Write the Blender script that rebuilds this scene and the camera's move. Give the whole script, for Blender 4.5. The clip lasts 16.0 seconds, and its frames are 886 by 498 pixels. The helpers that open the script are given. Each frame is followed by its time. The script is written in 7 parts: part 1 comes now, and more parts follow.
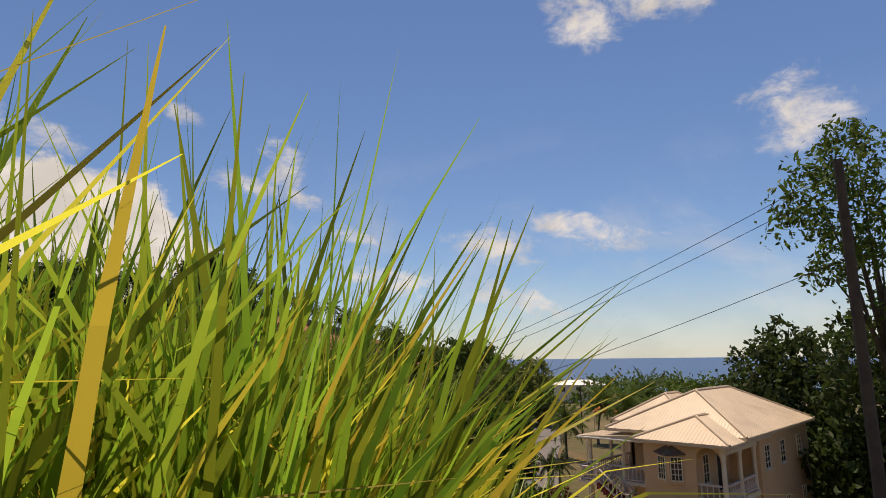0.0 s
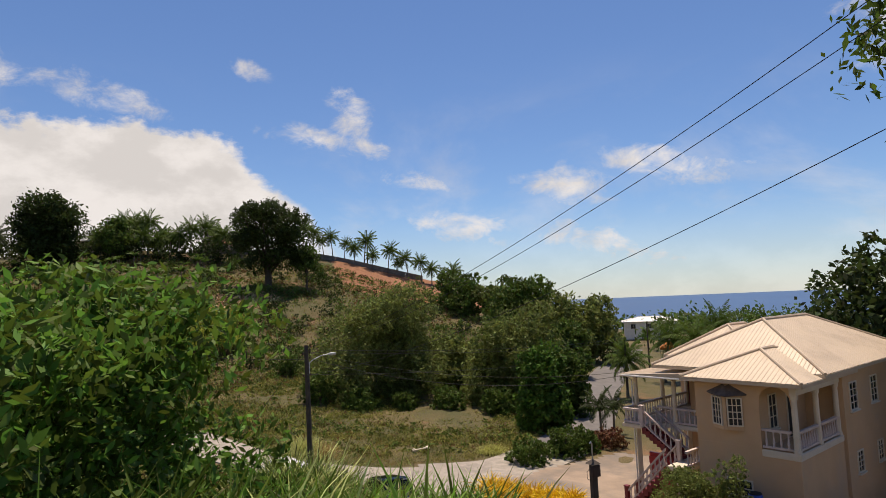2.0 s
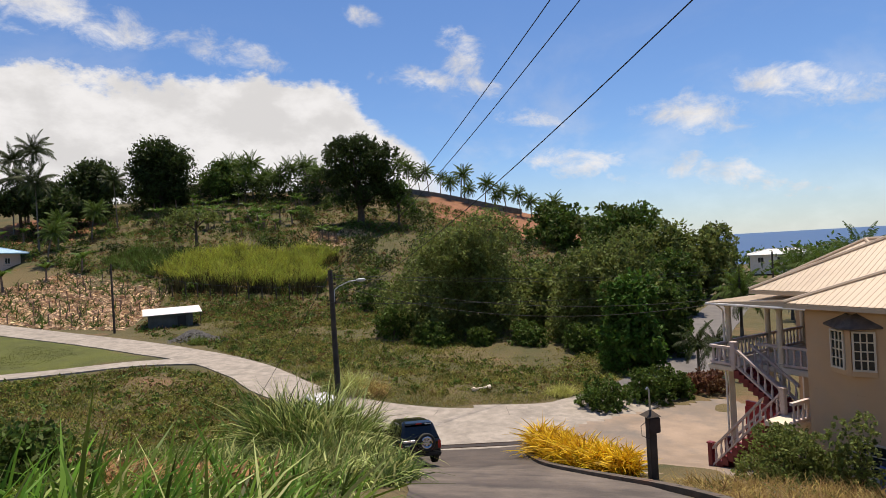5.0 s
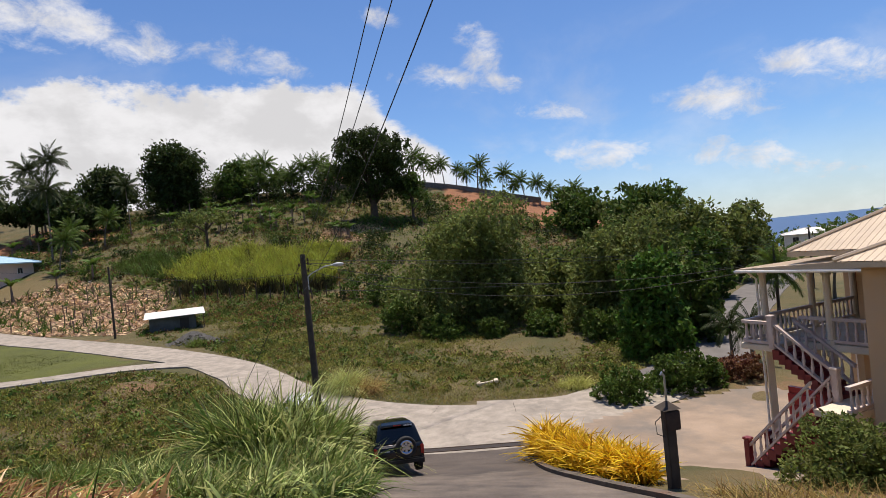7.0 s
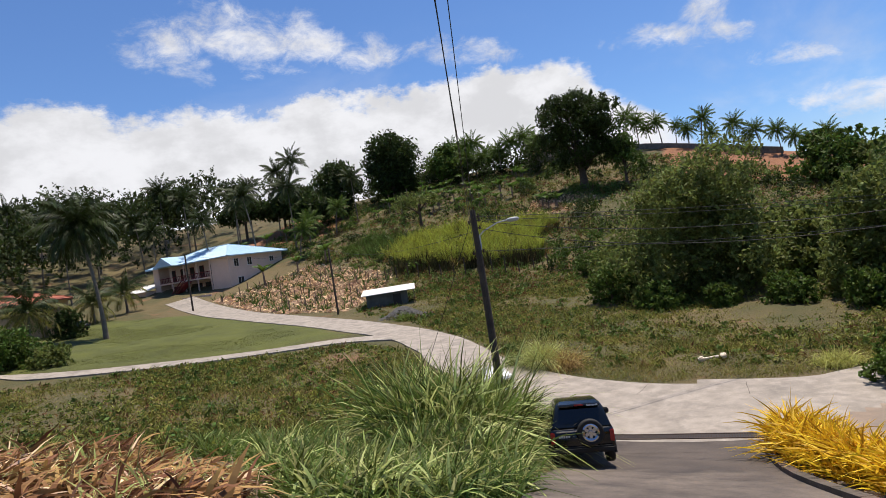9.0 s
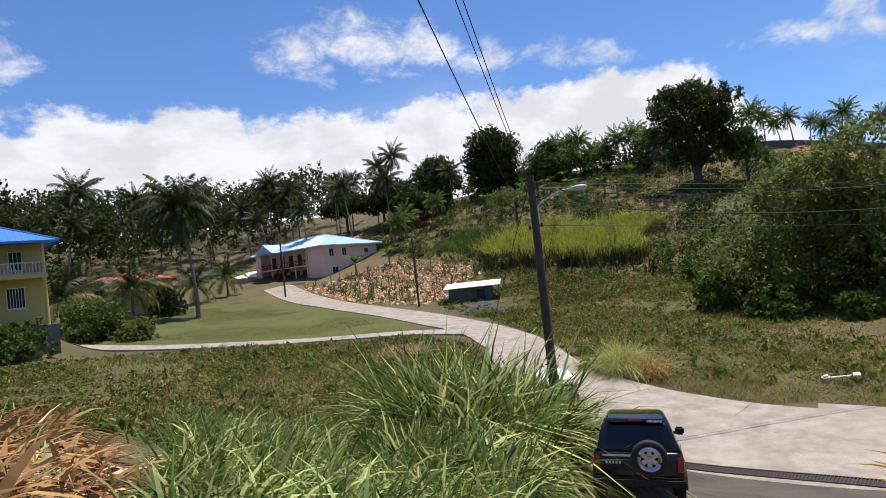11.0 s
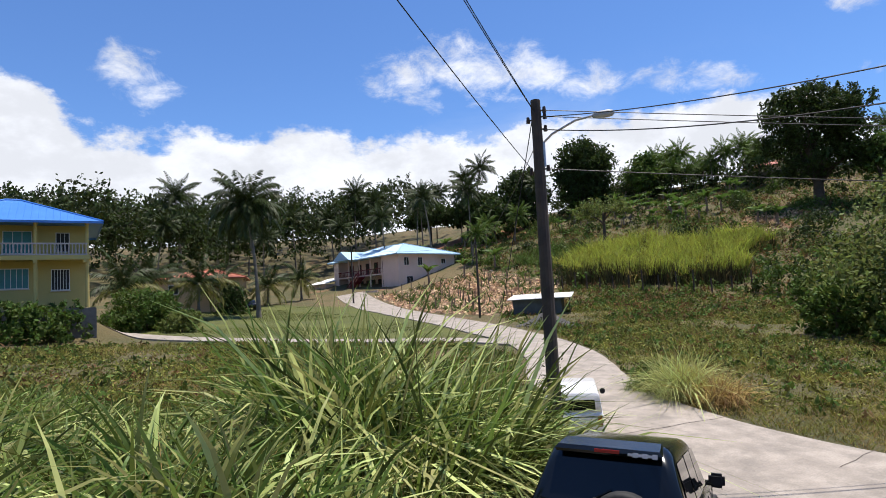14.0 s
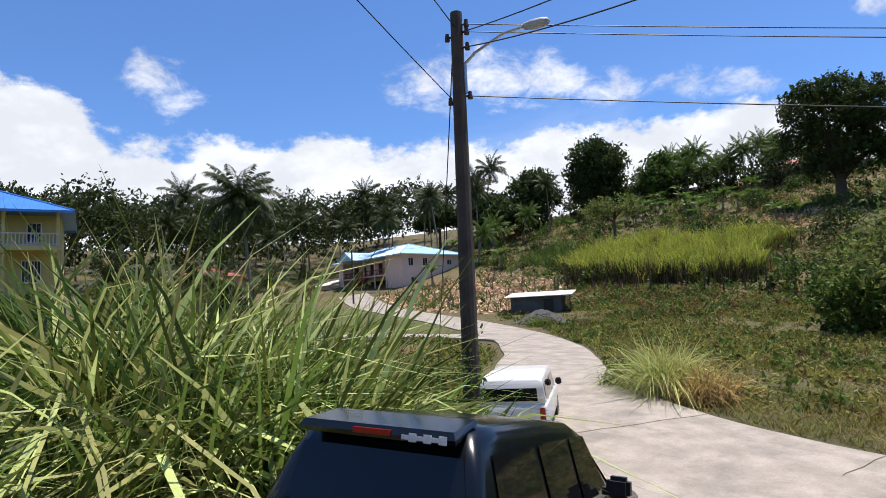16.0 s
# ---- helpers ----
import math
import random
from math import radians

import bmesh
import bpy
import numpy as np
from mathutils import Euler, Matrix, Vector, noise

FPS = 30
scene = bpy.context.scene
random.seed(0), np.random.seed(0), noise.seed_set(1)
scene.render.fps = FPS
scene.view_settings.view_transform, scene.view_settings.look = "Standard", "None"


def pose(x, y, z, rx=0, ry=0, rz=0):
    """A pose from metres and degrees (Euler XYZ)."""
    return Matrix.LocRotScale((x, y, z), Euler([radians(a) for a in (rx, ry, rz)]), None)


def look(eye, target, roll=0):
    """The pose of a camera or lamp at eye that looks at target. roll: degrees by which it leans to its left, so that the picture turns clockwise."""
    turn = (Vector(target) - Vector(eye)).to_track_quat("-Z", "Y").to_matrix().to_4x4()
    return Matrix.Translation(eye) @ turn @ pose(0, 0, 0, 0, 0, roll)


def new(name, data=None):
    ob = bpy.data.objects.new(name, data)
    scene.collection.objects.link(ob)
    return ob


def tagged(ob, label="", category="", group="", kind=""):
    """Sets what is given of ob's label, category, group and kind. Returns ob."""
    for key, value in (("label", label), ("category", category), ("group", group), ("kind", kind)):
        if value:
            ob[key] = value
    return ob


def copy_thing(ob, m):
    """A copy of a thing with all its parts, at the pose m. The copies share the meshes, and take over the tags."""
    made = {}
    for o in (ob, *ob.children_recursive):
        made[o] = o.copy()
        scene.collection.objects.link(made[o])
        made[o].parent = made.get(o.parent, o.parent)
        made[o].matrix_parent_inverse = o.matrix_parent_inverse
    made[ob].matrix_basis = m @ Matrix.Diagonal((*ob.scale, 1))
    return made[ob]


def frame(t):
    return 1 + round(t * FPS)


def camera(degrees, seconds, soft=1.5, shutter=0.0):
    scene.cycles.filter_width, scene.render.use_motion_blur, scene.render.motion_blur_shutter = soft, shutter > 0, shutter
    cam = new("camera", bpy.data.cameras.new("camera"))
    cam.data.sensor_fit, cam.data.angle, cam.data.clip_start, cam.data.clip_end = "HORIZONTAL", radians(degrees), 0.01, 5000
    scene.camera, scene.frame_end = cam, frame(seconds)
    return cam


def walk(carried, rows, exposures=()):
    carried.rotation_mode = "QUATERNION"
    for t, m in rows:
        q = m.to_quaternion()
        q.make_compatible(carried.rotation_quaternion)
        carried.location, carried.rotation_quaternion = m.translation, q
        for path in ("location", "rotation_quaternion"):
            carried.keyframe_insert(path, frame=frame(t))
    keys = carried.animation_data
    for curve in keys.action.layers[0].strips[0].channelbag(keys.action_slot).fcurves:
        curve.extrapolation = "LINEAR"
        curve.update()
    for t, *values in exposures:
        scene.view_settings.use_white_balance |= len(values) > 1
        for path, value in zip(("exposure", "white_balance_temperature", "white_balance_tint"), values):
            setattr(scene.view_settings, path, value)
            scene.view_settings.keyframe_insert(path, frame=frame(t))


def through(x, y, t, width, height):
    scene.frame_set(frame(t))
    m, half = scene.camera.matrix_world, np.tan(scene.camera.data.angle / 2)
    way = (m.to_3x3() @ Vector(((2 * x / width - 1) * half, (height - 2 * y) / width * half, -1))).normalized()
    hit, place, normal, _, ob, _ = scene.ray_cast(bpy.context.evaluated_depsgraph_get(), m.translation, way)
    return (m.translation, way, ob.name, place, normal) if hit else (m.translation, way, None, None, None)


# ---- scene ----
cam = camera(72.0, 16.0, soft=0.7)
PATH = [
    (0, (-3.910, -35.220, 10.823), (-3.498, -33.295, 11.172), -0.6),
    (0.5, (-2.804, -34.059, 10.692), (-2.445, -32.114, 10.988), -0.4),
    (1, (-1.760, -32.948, 10.545), (-1.448, -30.989, 10.807), -1.0),
    (1.5, (-0.780, -31.877, 10.383), (-0.524, -29.906, 10.605), -1.7),
    (2, (0.133, -30.839, 10.205), (0.315, -28.855, 10.377), -2.3),
    (2.5, (0.978, -29.827, 10.012), (1.070, -27.833, 10.135), -2.5),
    (3, (1.755, -28.834, 9.805), (1.815, -26.838, 9.916), -2.4),
    (3.5, (2.462, -27.854, 9.585), (2.419, -25.855, 9.633), -2.6),
    (4, (3.099, -26.881, 9.352), (2.977, -24.885, 9.364), -3.0),
    (4.5, (3.666, -25.911, 9.107), (3.504, -23.918, 9.111), -2.8),
    (4.7, (3.874, -25.523, 9.006), (3.686, -23.532, 9.004), -2.8),
    (6.8, (5.402, -21.382, 7.846), (5.148, -19.398, 7.838), -5.0),
    (7, (5.488, -20.977, 7.728), (5.200, -18.998, 7.722), -5.6),
    (7.5, (5.661, -19.957, 7.427), (5.202, -18.010, 7.421), -6.9),
    (8, (5.775, -18.922, 7.121), (5.125, -17.031, 7.114), -7.8),
    (8.5, (5.834, -17.874, 6.810), (5.004, -16.055, 6.815), -8.3),
    (9, (5.842, -16.813, 6.495), (4.877, -15.061, 6.510), -8.9),
    (9.5, (5.803, -15.740, 6.178), (4.731, -14.052, 6.217), -8.0),
    (10, (5.720, -14.657, 5.859), (4.553, -13.033, 5.907), -7.4),
    (12.3, (4.927, -9.633, 4.410), (3.606, -8.134, 4.504), -5.2),
    (12.5, (4.837, -9.201, 4.289), (3.493, -7.724, 4.385), -5.1),
    (13, (4.608, -8.133, 3.989), (3.203, -6.714, 4.110), -4.5),
    (13.5, (4.378, -7.084, 3.697), (2.927, -5.715, 3.841), -3.9),
    (14, (4.152, -6.064, 3.416), (2.677, -4.724, 3.586), -3.3),
    (14.5, (3.940, -5.078, 3.145), (2.451, -3.755, 3.325), -2.9),
    (15, (3.750, -4.134, 2.888), (2.253, -2.822, 3.082), -2.4),
    (15.5, (3.589, -3.242, 2.645), (2.083, -1.942, 2.844), -2.3),
    (16, (3.468, -2.411, 2.418), (1.955, -1.119, 2.614), -3.0),
]
walk(cam, [(t, look(eye, at, roll)) for t, eye, at, roll in PATH],
     [(0.0, 0.06, 8000, 15), (1.5, 0.11, 7500, 15), (3.5, 0.25, 7100, 12.5), (7.0, 0.25, 6750, 12.5), (10.0, 0.35, 6500, 12), (12.5, 0.48, 6350, 12), (16.0, 0.55, 6250, 12)])

# ---- sky, sun, exposure ----
SUN_AZ, SUN_EL = 12.0, 75.0   # degrees right of +y, degrees above the horizon
world = bpy.data.worlds.new("sky")
scene.world = world
world.use_nodes = True


def build_sky():
    nt = world.node_tree
    n, l = nt.nodes, nt.links
    n.clear()
    out, bg = n.new("ShaderNodeOutputWorld"), n.new("ShaderNodeBackground")
    sky = n.new("ShaderNodeTexSky")
    sky.sky_type, sky.sun_disc = "NISHITA", False
    sky.sun_elevation, sky.sun_rotation = radians(SUN_EL), radians(SUN_AZ)
    sky.air_density, sky.dust_density, sky.ozone_density = 1.0, 0.1, 1.5
    geo = n.new("ShaderNodeTexCoord")
    sep = n.new("ShaderNodeSeparateXYZ")
    l.new(geo.outputs["Generated"], sep.inputs[0])

    def m(op, a, b=None, c=None):
        k = n.new("ShaderNodeMath")
        k.operation = op
        for q, v in zip(k.inputs, (a, b, c)):
            if v is None:
                continue
            if isinstance(v, (int, float)):
                q.default_value = v
            else:
                l.new(v, q)
        return k.outputs[0]

    def ramp(v, a, b, lo=0.0, hi=1.0):
        k = n.new("ShaderNodeMapRange")
        k.interpolation_type = "SMOOTHSTEP"
        l.new(v, k.inputs[0])
        for q, w in zip(k.inputs[1:5], (a, b, lo, hi)):
            q.default_value = w
        return k.outputs[0]

    az = m("ARCTAN2", sep.outputs[0], sep.outputs[1])     # radians right of +y
    el = m("ARCSINE", sep.outputs[2])
    pos = n.new("ShaderNodeCombineXYZ")
    l.new(az, pos.inputs[0])
    l.new(m("MULTIPLY", el, 1.6), pos.inputs[1])

    def noise_at(scale, detail, rough, seed, warp=0.0):
        k = n.new("ShaderNodeTexNoise")
        k.noise_dimensions = "3D"
        shift = n.new("ShaderNodeVectorMath")
        shift.operation = "ADD"
        shift.inputs[1].default_value = (0, 0, seed)
        l.new(pos.outputs[0], shift.inputs[0])
        l.new(shift.outputs[0], k.inputs["Vector"])
        k.inputs["Scale"].default_value, k.inputs["Detail"].default_value = scale, detail
        k.inputs["Roughness"].default_value, k.inputs["Distortion"].default_value = rough, warp
        return k.outputs["Fac"]

    # the cumulus bank over the hills: its top rises and falls with the direction
    bumps = noise_at(8.5, 8, 0.62, 3.1)
    top = m("MULTIPLY_ADD", bumps, 0.17, 0.185)
    top = m("ADD", top, m("MULTIPLY", ramp(az, -1.36, -1.44), 0.075))
    reach = ramp(az, 0.06, -0.30)
    bank = m("SUBTRACT", m("MULTIPLY", top, reach), el)
    bank = m("MULTIPLY", ramp(bank, -0.008, 0.018), ramp(reach, 0.12, 0.65))
    # loose fair-weather clouds: direction, height, half width, half height
    ragged = noise_at(16.0, 8, 0.65, 11.7, 0.3)
    loose = None
    for a, e, wa, we in ((-.75, .365, .14, .05), (-.88, .353, .07, .04), (-1.30, .35, .06, .04), (.30, .18, .08, .035), (.46, .195, .10, .03), (.33, .088, .09, .03),
                         (-.64, .345, .14, .03), (-.06, .30, .035, .04), (-.42, .312, .10, .022), (.77, .34, .07, .06), (.46, .525, .07, .05), (.57, .53, .09, .03), (-.1, .265, .11, .02),
                         (.43, .055, .06, .02), (-.21, .365, .035, .015), (.12, .12, .10, .03), (.05, .20, .05, .02)):
        tilt = m("MULTIPLY_ADD", m("SUBTRACT", az, a), 0.18, m("SUBTRACT", el, e))
        d2 = m("ADD", m("POWER", m("DIVIDE", m("ABSOLUTE", m("SUBTRACT", az, a)), wa), 2.0), m("POWER", m("DIVIDE", m("ABSOLUTE", tilt), we), 2.0))
        v = m("SUBTRACT", 1.0, d2)
        loose = v if loose is None else m("MAXIMUM", loose, v)
    loose = m("MULTIPLY_ADD", m("SUBTRACT", ragged, 0.5), 5.6, loose)
    loose = m("MULTIPLY", ramp(loose, -0.25, 2.0), 0.95)
    veil = m("MULTIPLY", ramp(noise_at(3.2, 6, 0.6, 20.3, 0.4), 0.46, 0.72, 0.0, 0.4), ramp(el, 0.4, 0.1))
    haze = ramp(el, 0.16, -0.02, 0.0, 0.45)
    mask = m("MINIMUM", m("MAXIMUM", m("MAXIMUM", bank, loose), m("MAXIMUM", veil, haze)), 1.0)
    # soft grey bellies
    shade = ramp(noise_at(7.0, 6, 0.6, 7.7), 0.40, 0.62, 0.80, 1.0)
    white = n.new("ShaderNodeCombineXYZ")
    for q, v in zip(white.inputs, (8.1, 8.3, 8.6)):
        q.default_value = v
    cloud = n.new("ShaderNodeVectorMath")
    cloud.operation = "SCALE"
    l.new(white.outputs[0], cloud.inputs[0])
    l.new(shade, cloud.inputs["Scale"])
    mix = n.new("ShaderNodeMix")
    mix.data_type = "RGBA"
    l.new(mask, mix.inputs[0])
    tone = n.new("ShaderNodeVectorMath")
    tone.operation = "MULTIPLY"
    tone.inputs[1].default_value = (0.69, 0.925, 1.25)
    l.new(sky.outputs[0], tone.inputs[0])
    l.new(tone.outputs[0], mix.inputs[6])
    l.new(cloud.outputs[0], mix.inputs[7])
    l.new(mix.outputs[2], bg.inputs[0])
    bg.inputs[1].default_value = 0.088
    l.new(bg.outputs[0], out.inputs[0])


build_sky()
sun = new("sun", bpy.data.lights.new("sun", "SUN"))
sun.data.energy, sun.data.angle, sun.data.color = 5.0, radians(0.53), (1.0, 0.92, 0.80)
_d = Vector((math.sin(radians(SUN_AZ)) * math.cos(radians(SUN_EL)), math.cos(radians(SUN_AZ)) * math.cos(radians(SUN_EL)), math.sin(radians(SUN_EL))))
sun.matrix_world = look(_d * 50, (0, 0, 0))

# ---- materials ----
def mat(name, a, b=None, rough=0.8, scale=3.0, fine=40.0, bump=0.2, metal=0.0, dist=0.01, island=0.0, glow=0.0, stain=None, through=0.0, coords="Object"):
    """Two colours mixed by noise at two scales, with grain as bump; island: how far loose pieces differ."""
    mt = bpy.data.materials.new(name)
    mt.use_nodes = True
    nt = mt.node_tree
    n, l = nt.nodes, nt.links
    bs = n["Principled BSDF"]
    bs.inputs["Roughness"].default_value, bs.inputs["Metallic"].default_value = rough, metal
    b = b or tuple(c * 0.7 for c in a)
    tc = n.new("ShaderNodeTexCoord")

    def ns(sc, det=4, ro=0.55):
        k = n.new("ShaderNodeTexNoise")
        l.new(tc.outputs[coords], k.inputs["Vector"])
        k.inputs["Scale"].default_value, k.inputs["Detail"].default_value, k.inputs["Roughness"].default_value = sc, det, ro
        return k.outputs["Fac"]

    def mixc(f, c1, c2):
        k = n.new("ShaderNodeMix")
        k.data_type = "RGBA"
        for q, v in ((0, f), (6, c1), (7, c2)):
            if isinstance(v, tuple):
                k.inputs[q].default_value = (*v, 1)
            elif isinstance(v, float):
                k.inputs[q].default_value = v
            else:
                l.new(v, k.inputs[q])
        return k.outputs[2]

    def band(v, lo, hi, o0=0.0, o1=1.0):
        k = n.new("ShaderNodeMapRange")
        l.new(v, k.inputs[0])
        for q, w in zip(k.inputs[1:5], (lo, hi, o0, o1)):
            q.default_value = w
        return k.outputs[0]

    big, small = ns(scale), ns(fine, 3)
    col = mixc(band(big, 0.35, 0.65), a, b)
    if stain:
        col = mixc(band(ns(scale * 0.45, 5, 0.65), 0.5, 0.68), col, stain)
    col = mixc(band(small, 0.3, 0.7, 0.0, 0.35), col, tuple(c * 0.55 for c in b))
    if island:
        geo = n.new("ShaderNodeNewGeometry")
        hsv = n.new("ShaderNodeHueSaturation")
        l.new(band(geo.outputs["Random Per Island"], 0, 1, 1 - island, 1 + island), hsv.inputs["Value"])
        l.new(band(geo.outputs["Random Per Island"], 0, 1, 0.5 - island * 0.06, 0.5 + island * 0.05), hsv.inputs["Hue"])
        l.new(col, hsv.inputs["Color"])
        col = hsv.outputs[0]
    l.new(col, bs.inputs["Base Color"])
    if bump:
        bp = n.new("ShaderNodeBump")
        bp.inputs["Strength"].default_value, bp.inputs["Distance"].default_value = bump, dist
        l.new(small, bp.inputs["Height"])
        l.new(bp.outputs[0], bs.inputs["Normal"])
    if through:
        tr, mx = n.new("ShaderNodeBsdfTranslucent"), n.new("ShaderNodeMixShader")
        l.new(col, tr.inputs[0])
        mx.inputs[0].default_value = through
        l.new(bs.outputs[0], mx.inputs[1])
        l.new(tr.outputs[0], mx.inputs[2])
        l.new(mx.outputs[0], n["Material Output"].inputs[0])
    return mt


def leaf(name, a, b, rough=0.55, through=0.35, island=0.45):
    mt = mat(name, a, b, rough + 0.1, 0.35, 2.0, 0.0, island=island, through=through)
    mt.node_tree.nodes["Principled BSDF"].inputs["Specular IOR Level"].default_value = 0.22 if rough > 0.3 else 0.6
    return mt


